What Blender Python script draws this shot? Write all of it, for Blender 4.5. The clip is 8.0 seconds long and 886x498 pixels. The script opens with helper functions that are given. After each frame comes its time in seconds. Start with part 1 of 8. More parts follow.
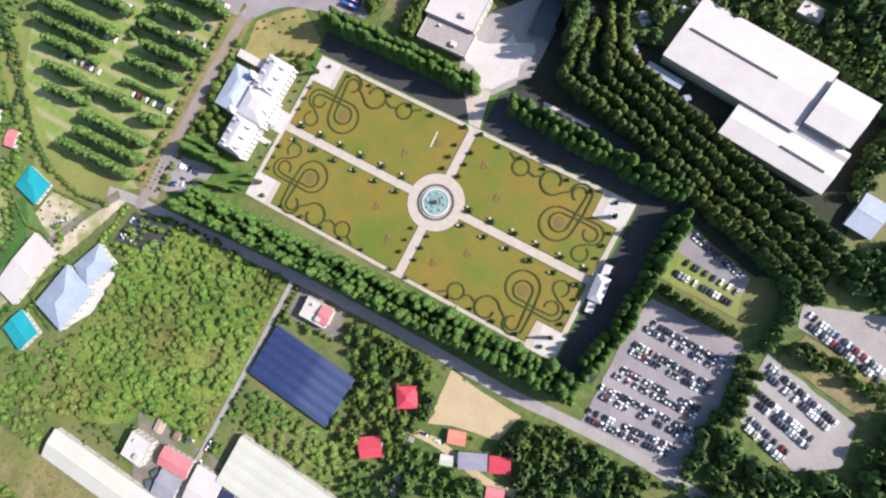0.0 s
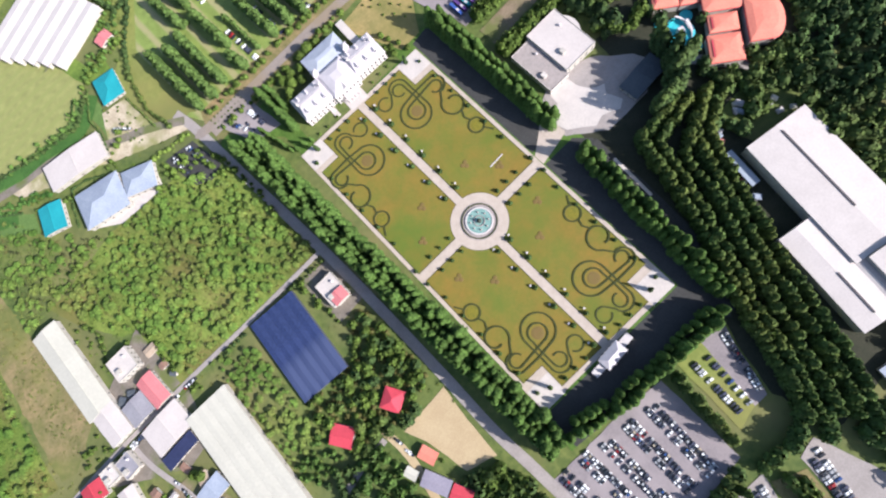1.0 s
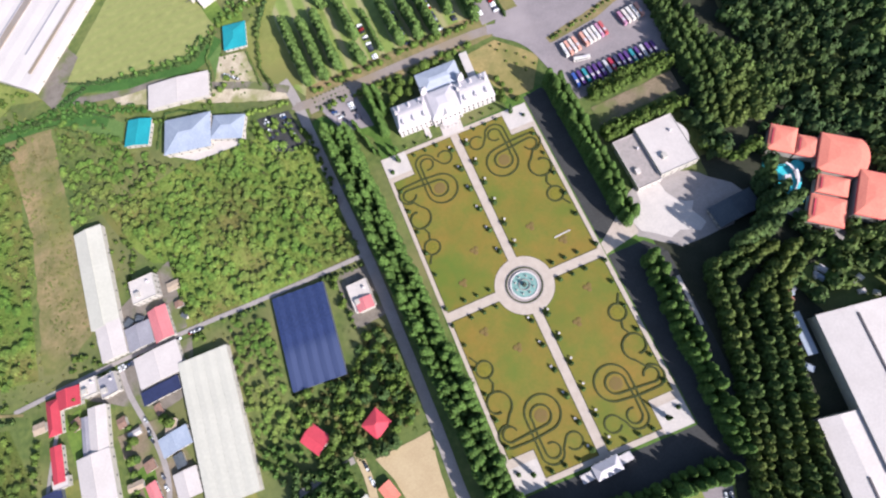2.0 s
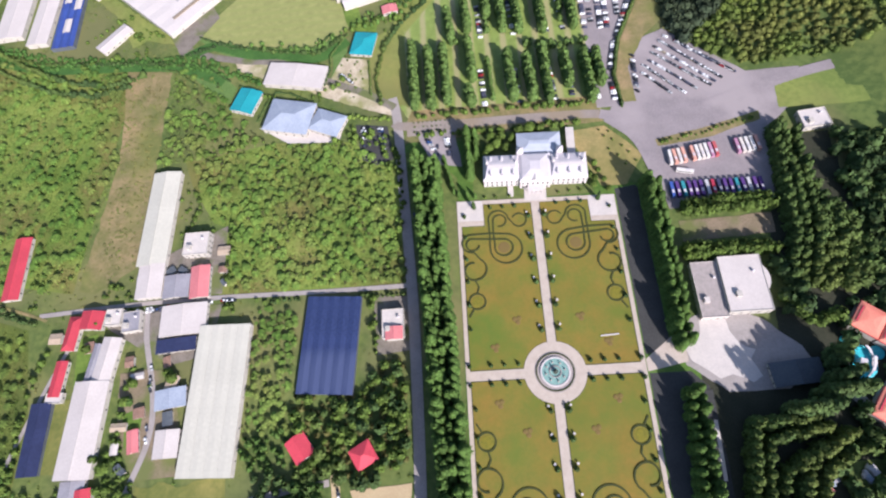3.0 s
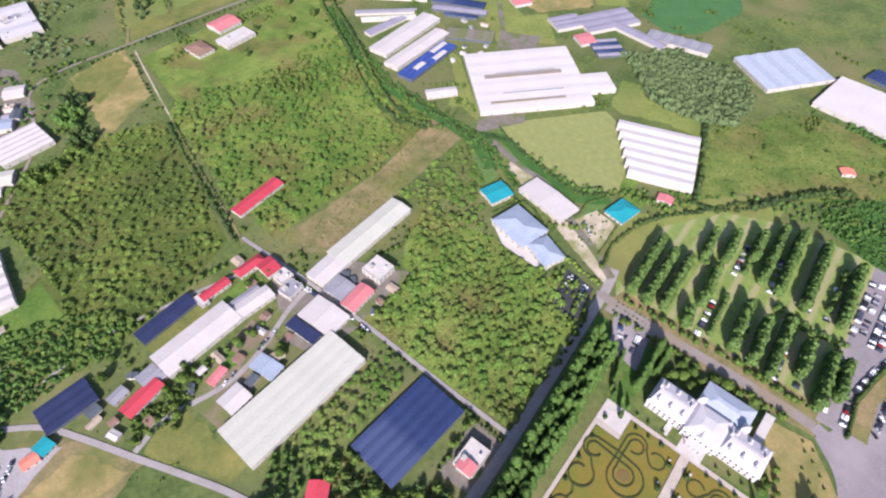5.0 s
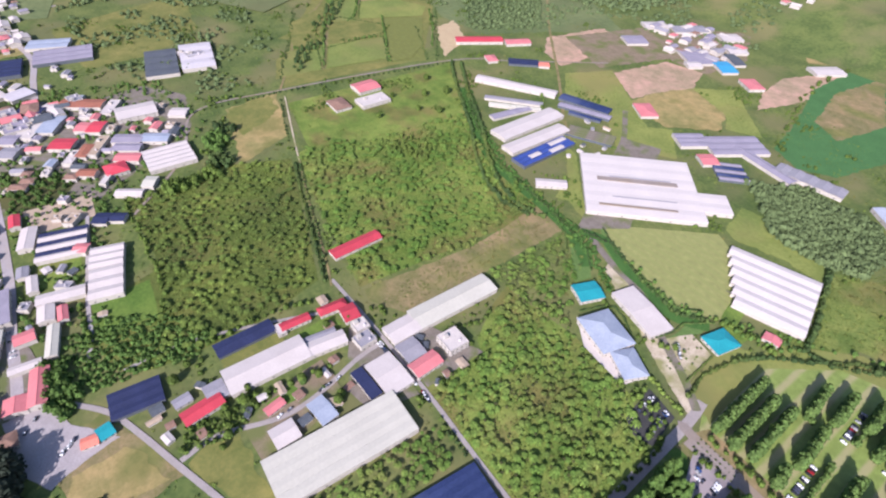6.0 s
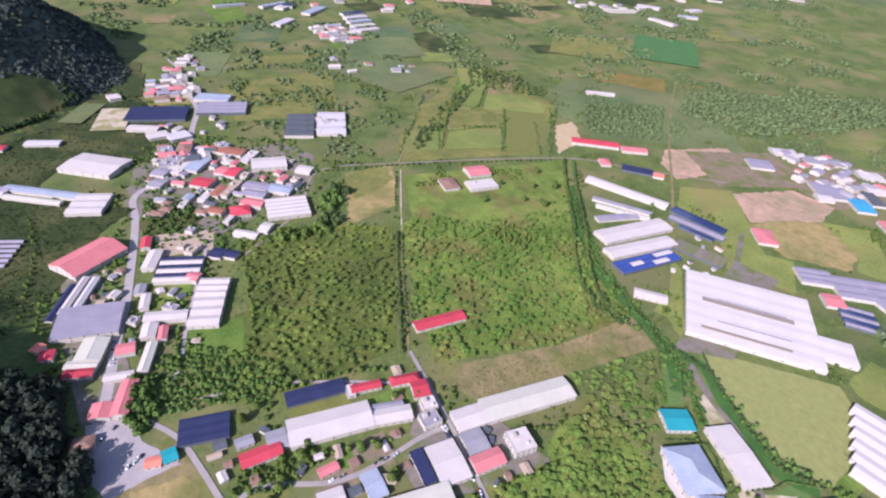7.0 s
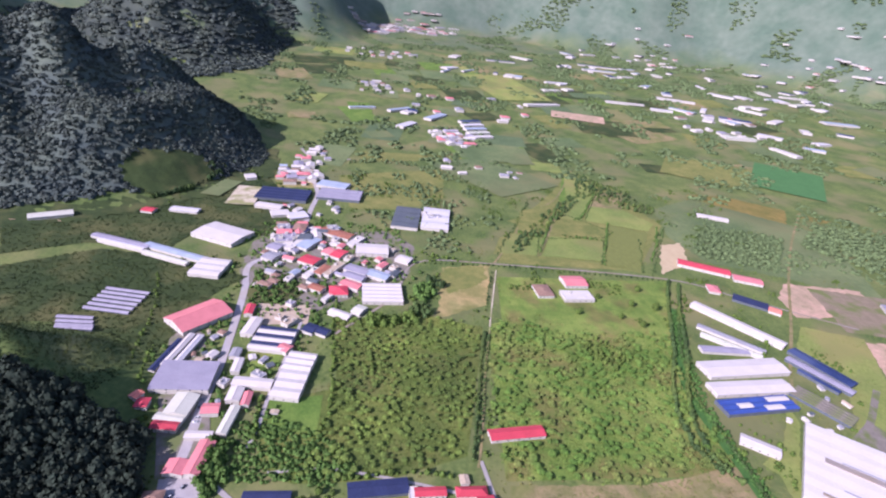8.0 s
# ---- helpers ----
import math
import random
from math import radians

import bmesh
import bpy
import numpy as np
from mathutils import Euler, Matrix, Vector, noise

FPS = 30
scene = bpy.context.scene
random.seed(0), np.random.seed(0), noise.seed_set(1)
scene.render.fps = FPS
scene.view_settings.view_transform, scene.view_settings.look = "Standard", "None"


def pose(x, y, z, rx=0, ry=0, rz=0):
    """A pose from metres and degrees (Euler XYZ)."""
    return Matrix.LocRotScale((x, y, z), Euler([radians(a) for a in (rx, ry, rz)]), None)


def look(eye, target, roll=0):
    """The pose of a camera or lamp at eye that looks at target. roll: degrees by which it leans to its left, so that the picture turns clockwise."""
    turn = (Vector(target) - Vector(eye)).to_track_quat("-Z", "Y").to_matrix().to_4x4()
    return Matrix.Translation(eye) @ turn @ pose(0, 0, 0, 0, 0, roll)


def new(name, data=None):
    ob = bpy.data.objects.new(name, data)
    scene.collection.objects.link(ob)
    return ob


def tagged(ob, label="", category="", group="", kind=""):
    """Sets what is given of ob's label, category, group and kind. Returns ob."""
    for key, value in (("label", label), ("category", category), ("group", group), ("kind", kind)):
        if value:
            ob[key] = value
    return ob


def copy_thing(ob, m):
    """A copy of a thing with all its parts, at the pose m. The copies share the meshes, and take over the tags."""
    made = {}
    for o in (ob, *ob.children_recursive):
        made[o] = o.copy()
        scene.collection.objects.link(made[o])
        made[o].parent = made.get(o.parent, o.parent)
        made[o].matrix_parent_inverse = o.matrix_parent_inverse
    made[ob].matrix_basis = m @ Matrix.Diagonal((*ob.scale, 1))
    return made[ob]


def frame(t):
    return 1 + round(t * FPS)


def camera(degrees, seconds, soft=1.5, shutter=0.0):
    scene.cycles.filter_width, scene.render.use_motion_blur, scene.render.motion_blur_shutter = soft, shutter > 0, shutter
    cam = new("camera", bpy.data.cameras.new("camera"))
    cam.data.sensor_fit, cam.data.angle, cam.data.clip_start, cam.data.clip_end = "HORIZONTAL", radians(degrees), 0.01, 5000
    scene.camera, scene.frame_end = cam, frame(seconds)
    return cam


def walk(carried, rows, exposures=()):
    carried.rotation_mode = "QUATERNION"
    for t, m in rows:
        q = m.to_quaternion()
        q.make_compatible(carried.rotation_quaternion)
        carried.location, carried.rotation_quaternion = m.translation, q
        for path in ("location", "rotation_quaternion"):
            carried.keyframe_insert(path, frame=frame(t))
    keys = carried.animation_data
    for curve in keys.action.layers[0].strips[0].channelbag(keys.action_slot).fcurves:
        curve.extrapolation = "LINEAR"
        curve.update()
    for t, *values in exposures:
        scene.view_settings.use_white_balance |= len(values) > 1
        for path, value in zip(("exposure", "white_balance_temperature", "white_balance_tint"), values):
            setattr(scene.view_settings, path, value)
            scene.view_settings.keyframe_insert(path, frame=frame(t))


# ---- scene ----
# ---- camera ----
cam = camera(79.17, 8.0, soft=2.2)
walk(cam, [
    (0.0, pose(-21.87, -85.81, 356.73, 4.400, 9.638, -61.859)),
    (0.5, pose(-23.81, -82.38, 356.46, 5.941, 9.806, -53.879)),
    (1.0, pose(-25.92, -78.75, 356.24, 8.865, 9.737, -43.866)),
    (1.5, pose(-28.55, -74.81, 356.18, 12.567, 9.265, -33.518)),
    (1.7, pose(-29.88, -73.07, 356.04, 14.112, 8.922, -28.977)),
    (2.8, pose(-38.22, -63.35, 354.30, 21.739, 6.156, -5.939)),
    (3.0, pose(-39.49, -61.90, 354.08, 23.244, 5.751, -2.226)),
    (3.5, pose(-41.91, -59.06, 353.81, 27.289, 4.492, 8.734)),
    (4.0, pose(-43.69, -57.46, 353.33, 31.396, 3.068, 20.507)),
    (4.5, pose(-45.03, -57.36, 352.51, 35.228, 1.747, 30.583)),
    (4.7, pose(-45.54, -57.52, 351.97, 36.757, 1.251, 34.237)),
    (5.8, pose(-48.79, -61.33, 347.95, 45.730, -1.556, 51.261)),
    (6.0, pose(-49.54, -61.97, 347.34, 47.447, -2.076, 54.418)),
    (6.5, pose(-51.59, -62.70, 346.34, 51.569, -3.286, 61.102)),
    (7.0, pose(-53.47, -62.70, 345.97, 55.554, -4.405, 68.098)),
    (7.5, pose(-54.97, -62.41, 346.08, 59.787, -5.464, 74.460)),
    (8.0, pose(-56.20, -62.24, 346.27, 64.980, -6.114, 80.299)),
], exposures=[(0.0, 1.11, 6310, 13), (1.4, 1.07, 6280, 14), (3.2, 0.95, 6200, 18), (4.5, 0.98, 6140, 20), (6.5, 0.88, 6030, 26), (7.5, 0.89, 5840, 32), (8.0, 0.99, 5750, 34)])

# ---- world and sun ----
SUN_ELEV, SUN_AZ = radians(32), radians(150)
world = bpy.data.worlds.new("sky")
scene.world = world
world.use_nodes = True
wn = world.node_tree.nodes
sky = wn.new("ShaderNodeTexSky")
sky.sky_type, sky.sun_disc = "NISHITA", False
sky.sun_elevation, sky.sun_rotation = SUN_ELEV, SUN_AZ
world.node_tree.links.new(sky.outputs[0], wn["Background"].inputs[0])
wn["Background"].inputs[1].default_value = 0.095
sun = new("sun", bpy.data.lights.new("sun", "SUN"))
sun.data.energy, sun.data.angle, sun.data.color = 4.2, radians(0.6), (1.0, 0.95, 0.88)
sun.matrix_world = look((math.sin(SUN_AZ) * math.cos(SUN_ELEV) * 500, math.cos(SUN_AZ) * math.cos(SUN_ELEV) * 500, math.sin(SUN_ELEV) * 500), (0, 0, 0))


# ---- materials ----
def material(name, base, other=None, scale=0.4, fine=4.0, rough=0.85, metal=0.0, bump=0.0, spots=None, spread=0.0, island=0.0, amount=0.6):
    """Two tones mixed by noise at two scales; spread varies it from object to object, island from piece to piece."""
    m = bpy.data.materials.new(name)
    m.use_nodes = True
    n, l = m.node_tree.nodes, m.node_tree.links
    b = n["Principled BSDF"]
    b.inputs["Roughness"].default_value, b.inputs["Metallic"].default_value = rough, metal
    b.inputs["Specular IOR Level"].default_value = 0.25
    other = other or tuple(c * 0.72 for c in base)
    co = n.new("ShaderNodeTexCoord")
    big, small = n.new("ShaderNodeTexNoise"), n.new("ShaderNodeTexNoise")
    for node, s, d in ((big, scale, 5.0), (small, fine, 3.0)):
        node.inputs["Scale"].default_value, node.inputs["Detail"].default_value = s, d
        l.new(co.outputs["Object"], node.inputs["Vector"])
    add = n.new("ShaderNodeMath")
    add.operation = "ADD"
    l.new(big.outputs["Fac"], add.inputs[0])
    l.new(small.outputs["Fac"], add.inputs[1])
    ramp = n.new("ShaderNodeMapRange")
    ramp.inputs["From Min"].default_value, ramp.inputs["From Max"].default_value = 1.0 - 0.3 * amount - 0.05, 1.0 + 0.3 * amount + 0.05
    l.new(add.outputs[0], ramp.inputs["Value"])
    mix = n.new("ShaderNodeMix")
    mix.data_type = "RGBA"
    mix.inputs["A"].default_value, mix.inputs["B"].default_value = (*base, 1), (*other, 1)
    l.new(ramp.outputs["Result"], mix.inputs["Factor"])
    out = mix.outputs["Result"]
    if spots:
        third = n.new("ShaderNodeTexNoise")
        third.inputs["Scale"].default_value, third.inputs["Detail"].default_value = scale * 0.35, 4.0
        l.new(co.outputs["Object"], third.inputs["Vector"])
        step = n.new("ShaderNodeMapRange")
        step.inputs["From Min"].default_value, step.inputs["From Max"].default_value = 0.48, 0.62
        l.new(third.outputs["Fac"], step.inputs["Value"])
        mix2 = n.new("ShaderNodeMix")
        mix2.data_type = "RGBA"
        mix2.inputs["B"].default_value = (*spots, 1)
        l.new(step.outputs["Result"], mix2.inputs["Factor"])
        l.new(out, mix2.inputs["A"])
        out = mix2.outputs["Result"]
    for width, kind, socket in ((spread, "ShaderNodeObjectInfo", "Random"), (island, "ShaderNodeNewGeometry", "Random Per Island")):
        if width:
            src, rng, hsv = n.new(kind), n.new("ShaderNodeMapRange"), n.new("ShaderNodeHueSaturation")
            rng.inputs["To Min"].default_value, rng.inputs["To Max"].default_value = 1 - width, 1 + width
            l.new(src.outputs[socket], rng.inputs["Value"])
            l.new(rng.outputs["Result"], hsv.inputs["Value"])
            l.new(out, hsv.inputs["Color"])
            out = hsv.outputs["Color"]
    l.new(out, b.inputs["Base Color"])
    if bump:
        bn = n.new("ShaderNodeBump")
        bn.inputs["Strength"].default_value, bn.inputs["Distance"].default_value = 0.6, bump
        l.new(add.outputs[0], bn.inputs["Height"])
        l.new(bn.outputs["Normal"], b.inputs["Normal"])
    return m


def patchy(m, scale, low, high, turn=0.0):
    """Broad drifts of growth: a slow noise over the land shifts the tone between two tints."""
    n, l = m.node_tree.nodes, m.node_tree.links
    b = n["Principled BSDF"]
    old = b.inputs["Base Color"].links[0].from_socket
    geo, at, drift, step = n.new("ShaderNodeNewGeometry"), n.new("ShaderNodeMapping"), n.new("ShaderNodeTexNoise"), n.new("ShaderNodeMapRange")
    at.inputs["Location"].default_value = (turn * 31.0, turn * 17.0, turn * 7.0)
    drift.inputs["Scale"].default_value, drift.inputs["Detail"].default_value, drift.inputs["Roughness"].default_value = scale, 4.0, 0.6
    step.inputs["From Min"].default_value, step.inputs["From Max"].default_value = 0.36, 0.64
    l.new(geo.outputs["Position"], at.inputs["Vector"])
    l.new(at.outputs["Vector"], drift.inputs["Vector"])
    l.new(drift.outputs["Fac"], step.inputs["Value"])
    tint, mul = n.new("ShaderNodeMix"), n.new("ShaderNodeMix")
    tint.data_type = mul.data_type = "RGBA"
    mul.blend_type = "MULTIPLY"
    mul.inputs["Factor"].default_value = 1.0
    tint.inputs["A"].default_value, tint.inputs["B"].default_value = (*low, 1), (*high, 1)
    l.new(step.outputs["Result"], tint.inputs["Factor"])
    l.new(old, mul.inputs["A"])
    l.new(tint.outputs["Result"], mul.inputs["B"])
    l.new(mul.outputs["Result"], b.inputs["Base Color"])
    return m


def striped(name, base, other, period, axis=0, rough=0.6, share=0.5):
    """Sheets or crop rows: bands along one axis over a noisy base."""
    m = material(name, base, scale=0.15, fine=2.0, rough=rough, amount=0.5)
    n, l = m.node_tree.nodes, m.node_tree.links
    b = n["Principled BSDF"]
    old = b.inputs["Base Color"].links[0].from_socket
    co, sep = n.new("ShaderNodeTexCoord"), n.new("ShaderNodeSeparateXYZ")
    wob = n.new("ShaderNodeTexNoise")
    wob.inputs["Scale"].default_value = 0.08
    l.new(co.outputs["Object"], sep.inputs[0])
    l.new(co.outputs["Object"], wob.inputs["Vector"])
    k = n.new("ShaderNodeMath")
    k.operation = "MULTIPLY"
    k.inputs[1].default_value = 2 * math.pi / period
    l.new(sep.outputs[axis], k.inputs[0])
    s = n.new("ShaderNodeMath")
    s.operation = "SINE"
    l.new(k.outputs[0], s.inputs[0])
    a = n.new("ShaderNodeMath")
    a.operation = "MULTIPLY"
    l.new(s.outputs[0], a.inputs[0])
    l.new(wob.outputs["Fac"], a.inputs[1])
    r = n.new("ShaderNodeMapRange")
    r.inputs["From Min"].default_value, r.inputs["From Max"].default_value = 0.35 - 0.7 * share, 0.6 - 0.3 * share
    l.new(a.outputs[0], r.inputs["Value"])
    mix = n.new("ShaderNodeMix")
    mix.data_type = "RGBA"
    mix.inputs["B"].default_value = (*other, 1)
    l.new(r.outputs["Result"], mix.inputs["Factor"])
    l.new(old, mix.inputs["A"])
    l.new(mix.outputs["Result"], b.inputs["Base Color"])
    return m


def car_paint(pick="ShaderNodeObjectInfo", socket="Random"):
    m = material("car_paint", (0.7, 0.7, 0.7), (0.6, 0.6, 0.6), rough=0.3)
    n, l = m.node_tree.nodes, m.node_tree.links
    info, ramp = n.new(pick), n.new("ShaderNodeValToRGB")
    ramp.color_ramp.interpolation = "CONSTANT"
    tones = [(0.0, 0.75, 0.76, 0.78), (0.30, 0.32, 0.33, 0.35), (0.46, 0.025, 0.027, 0.035), (0.72, 0.06, 0.065, 0.10), (0.93, 0.25, 0.02, 0.025), (0.955, 0.03, 0.07, 0.2), (0.975, 0.3, 0.26, 0.2)]
    for i, (p, *c) in enumerate(tones):
        e = ramp.color_ramp.elements[i] if i < 2 else ramp.color_ramp.elements.new(p)
        e.position, e.color = p, (*c, 1)
    l.new(info.outputs[socket], ramp.inputs["Fac"])
    l.new(ramp.outputs["Color"], n["Principled BSDF"].inputs["Base Color"])
    return m


M = {}
M["ground"] = material("ground_scrub", (0.126, 0.158, 0.046), (0.074, 0.108, 0.030), 0.030, 0.22, bump=0.3, spots=(0.150, 0.150, 0.062), amount=0.35)
M["lawn"] = material("lawn", (0.192, 0.150, 0.034), (0.160, 0.142, 0.029), 0.06, 0.5, spots=(0.122, 0.142, 0.026), amount=0.6)
M["edge"] = material("mown_grass", (0.088, 0.160, 0.030), (0.062, 0.122, 0.022), 0.08, 0.6, amount=0.4)
M["green"] = material("bright_grass", (0.120, 0.190, 0.034), (0.085, 0.145, 0.026), 0.05, 0.4, bump=0.1, amount=0.4)
M["meadow"] = material("meadow", (0.205, 0.236, 0.064), (0.152, 0.188, 0.048), 0.03, 0.25, spots=(0.20, 0.195, 0.065), amount=0.4)
M["olive"] = material("olive_field", (0.174, 0.174, 0.050), (0.130, 0.145, 0.040), 0.03, 0.4)
M["yellow"] = material("ripening_field", (0.20, 0.15, 0.04), (0.15, 0.13, 0.035), 0.03, 0.3)
M["bare"] = material("bare_earth", (0.235, 0.185, 0.095), (0.17, 0.15, 0.062), 0.06, 0.45, spots=(0.15, 0.155, 0.05), amount=0.4)
M["sand"] = material("sand", (0.46, 0.36, 0.22), (0.40, 0.30, 0.18), 0.08, 0.8)
M["dirt"] = material("red_dirt", (0.42, 0.285, 0.205), (0.33, 0.235, 0.160), 0.04, 0.4)
M["paving"] = material("pale_paving", (0.47, 0.40, 0.345), (0.40, 0.335, 0.285), 0.2, 1.5)
M["plaza"] = material("white_plaza", (0.54, 0.49, 0.46), (0.46, 0.42, 0.40), 0.15, 1.2)
M["asphalt"] = material("asphalt", (0.262, 0.228, 0.238), (0.208, 0.182, 0.190), 0.06, 0.8, spots=(0.305, 0.265, 0.27))
M["lane"] = material("concrete_lane", (0.335, 0.300, 0.288), (0.272, 0.242, 0.230), 0.1, 0.9)
M["gravel"] = material("gravel_yard", (0.215, 0.185, 0.158), (0.150, 0.130, 0.108), 0.15, 0.9, spots=(0.12, 0.14, 0.05))
M["leaf"] = material("hedge_leaves", (0.088, 0.156, 0.032), (0.046, 0.094, 0.020), 0.35, 2.0, spread=0.2, island=0.4)
M["leaf_dark"] = material("forest_leaves", (0.056, 0.098, 0.029), (0.030, 0.060, 0.019), 0.04, 1.0, spread=0.2, island=0.45, spots=(0.076, 0.112, 0.028))
# Hill leaves paled to blue-grey: distance haze is put into the colour.
M["leaf_far"] = material("hazy_hill_leaves", (0.064, 0.082, 0.070), (0.044, 0.058, 0.052), 0.01, 0.3, island=0.4)
M["copse"] = material("copse_leaves", (0.112, 0.156, 0.064), (0.080, 0.118, 0.048), 0.01, 0.3, rough=1.0, island=0.2)
M["thick"] = material("thicket_leaves", (0.138, 0.208, 0.043), (0.098, 0.160, 0.032), 0.06, 0.5, island=0.3, spots=(0.125, 0.155, 0.038))
M["thick_dry"] = material("dry_thicket_leaves", (0.150, 0.134, 0.046), (0.100, 0.096, 0.032), 0.06, 0.5, island=0.22, spots=(0.105, 0.135, 0.034))
M["lush"] = material("lush_grass", (0.060, 0.135, 0.028), (0.044, 0.105, 0.022), 0.06, 0.6, bump=0.3, island=0.2)
M["palm"] = material("palm_leaves", (0.122, 0.198, 0.038), (0.080, 0.143, 0.027), 0.07, 0.6, island=0.38, spots=(0.130, 0.160, 0.040))
M["palm_low"] = material("dry_palm_leaves", (0.108, 0.156, 0.032), (0.070, 0.110, 0.023), 0.02, 0.6, island=0.42)
M["bush"] = material("bush_leaves", (0.100, 0.150, 0.027), (0.048, 0.085, 0.016), 0.2, 1.5, spread=0.3, island=0.4)
M["box"] = material("clipped_box", (0.058, 0.064, 0.020), (0.036, 0.045, 0.015), 0.6, 3.0)
M["bark"] = material("bark", (0.10, 0.075, 0.05), (0.06, 0.045, 0.03), 2.0, 9.0)
M["white"] = material("white_sheet_roof", (0.538, 0.488, 0.468), (0.475, 0.428, 0.410), 0.08, 0.8, rough=0.5)
M["sheet"] = material("white_plastic_sheet", (0.585, 0.534, 0.514), (0.525, 0.478, 0.460), 0.04, 0.6, rough=0.5)
M["cream"] = material("cream_sheet_roof", (0.505, 0.486, 0.420), (0.455, 0.438, 0.378), 0.06, 0.5, rough=0.5)
M["wall"] = material("pale_render", (0.48, 0.44, 0.40), (0.36, 0.34, 0.31), 0.3, 2.0)
M["palace_wall"] = material("white_stone", (0.560, 0.515, 0.505), (0.490, 0.450, 0.445), 0.3, 2.0)
M["palace_roof"] = material("pale_zinc_roof", (0.530, 0.495, 0.520), (0.460, 0.430, 0.455), 0.2, 1.5, rough=0.55)
M["grey"] = material("grey_roof", (0.30, 0.29, 0.32), (0.23, 0.22, 0.25), 0.1, 1.0, rough=0.6)
M["slate"] = material("blue_grey_roof", (0.34, 0.38, 0.46), (0.26, 0.30, 0.38), 0.1, 1.0, rough=0.55)
M["navy"] = material("navy_net", (0.030, 0.047, 0.132), (0.018, 0.031, 0.090), 0.05, 0.5, rough=0.7, spots=(0.052, 0.070, 0.150))
M["blue"] = material("blue_sheet", (0.045, 0.085, 0.30), (0.035, 0.06, 0.22), 0.08, 0.7, rough=0.5)
M["red"] = material("red_sheet_roof", (0.52, 0.060, 0.085), (0.42, 0.05, 0.07), 0.1, 1.0, rough=0.55, spread=0.15)
M["pink"] = material("faded_red_roof", (0.60, 0.20, 0.21), (0.50, 0.16, 0.17), 0.1, 1.0, rough=0.55)
M["orange"] = material("orange_roof", (0.70, 0.23, 0.165), (0.62, 0.19, 0.14), 0.08, 0.8, rough=0.6)
M["teal"] = material("teal_roof", (0.02, 0.30, 0.34), (0.015, 0.24, 0.28), 0.1, 0.9, rough=0.5)
M["brown"] = material("brown_roof", (0.28, 0.17, 0.13), (0.2, 0.12, 0.09), 0.2, 1.0)
M["rust"] = material("rusty_roof", (0.34, 0.13, 0.085), (0.24, 0.10, 0.07), 0.2, 1.0)
M["cyanblue"] = material("blue_tarpaulin", (0.05, 0.32, 0.55), (0.04, 0.26, 0.46), 0.2, 1.0, rough=0.5)
M["tan"] = material("tan_roof", (0.42, 0.33, 0.25), (0.35, 0.27, 0.2), 0.1, 0.9)
M["shade"] = material("shade_net", (0.10, 0.115, 0.13), (0.07, 0.08, 0.1), 0.1, 0.9)
M["glass"] = material("window_glass", (0.03, 0.04, 0.05), (0.05, 0.06, 0.07), 0.5, 2.0, rough=0.12)
M["door"] = material("dark_door", (0.12, 0.09, 0.07), rough=0.6)
M["dark"] = material("dark_gutter", (0.09, 0.08, 0.09), rough=0.7)
M["rubber"] = material("tyre_rubber", (0.02, 0.02, 0.02), rough=0.8)
M["paint"] = car_paint()
M["bronze"] = material("verdigris_bronze", (0.06, 0.075, 0.06), (0.04, 0.05, 0.04), 1.0, 5.0, rough=0.5)
M["water"] = material("fountain_water", (0.23, 0.37, 0.34), (0.16, 0.28, 0.26), 0.3, 2.0, rough=0.08)
M["pool"] = material("pool_water", (0.02, 0.42, 0.72), (0.03, 0.36, 0.62), 0.2, 1.5, rough=0.1)
M["flowers"] = material("flower_bed", (0.165, 0.105, 0.042), (0.15, 0.115, 0.032), 0.8, 4.0)
M["flower_yellow"] = material("yellow_bed", (0.20, 0.17, 0.02), (0.12, 0.12, 0.02), 0.8, 4.0)
def hazy_woods_above(m, low, high, tone, tone2):
    """Lets woodland, in tones paled for haze, take over from grass above a height."""
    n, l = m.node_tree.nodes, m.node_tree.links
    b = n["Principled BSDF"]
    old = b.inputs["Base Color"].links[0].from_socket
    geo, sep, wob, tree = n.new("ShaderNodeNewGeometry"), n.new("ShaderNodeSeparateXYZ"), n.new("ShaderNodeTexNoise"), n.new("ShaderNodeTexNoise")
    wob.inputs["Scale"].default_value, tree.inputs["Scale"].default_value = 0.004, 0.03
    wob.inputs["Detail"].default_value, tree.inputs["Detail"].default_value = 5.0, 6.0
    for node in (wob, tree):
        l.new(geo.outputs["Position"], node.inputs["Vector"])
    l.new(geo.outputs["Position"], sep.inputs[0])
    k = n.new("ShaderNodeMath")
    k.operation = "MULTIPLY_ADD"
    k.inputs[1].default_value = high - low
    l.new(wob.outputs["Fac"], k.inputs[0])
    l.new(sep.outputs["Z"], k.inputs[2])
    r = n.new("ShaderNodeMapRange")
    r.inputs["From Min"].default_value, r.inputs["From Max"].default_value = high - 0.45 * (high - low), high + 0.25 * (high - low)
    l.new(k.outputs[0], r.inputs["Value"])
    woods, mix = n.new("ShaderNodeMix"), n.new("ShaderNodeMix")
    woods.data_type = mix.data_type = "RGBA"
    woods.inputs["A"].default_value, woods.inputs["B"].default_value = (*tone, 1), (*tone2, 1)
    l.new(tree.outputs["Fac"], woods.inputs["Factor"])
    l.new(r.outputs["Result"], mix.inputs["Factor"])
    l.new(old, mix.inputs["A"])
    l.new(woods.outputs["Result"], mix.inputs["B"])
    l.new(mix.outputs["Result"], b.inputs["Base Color"])


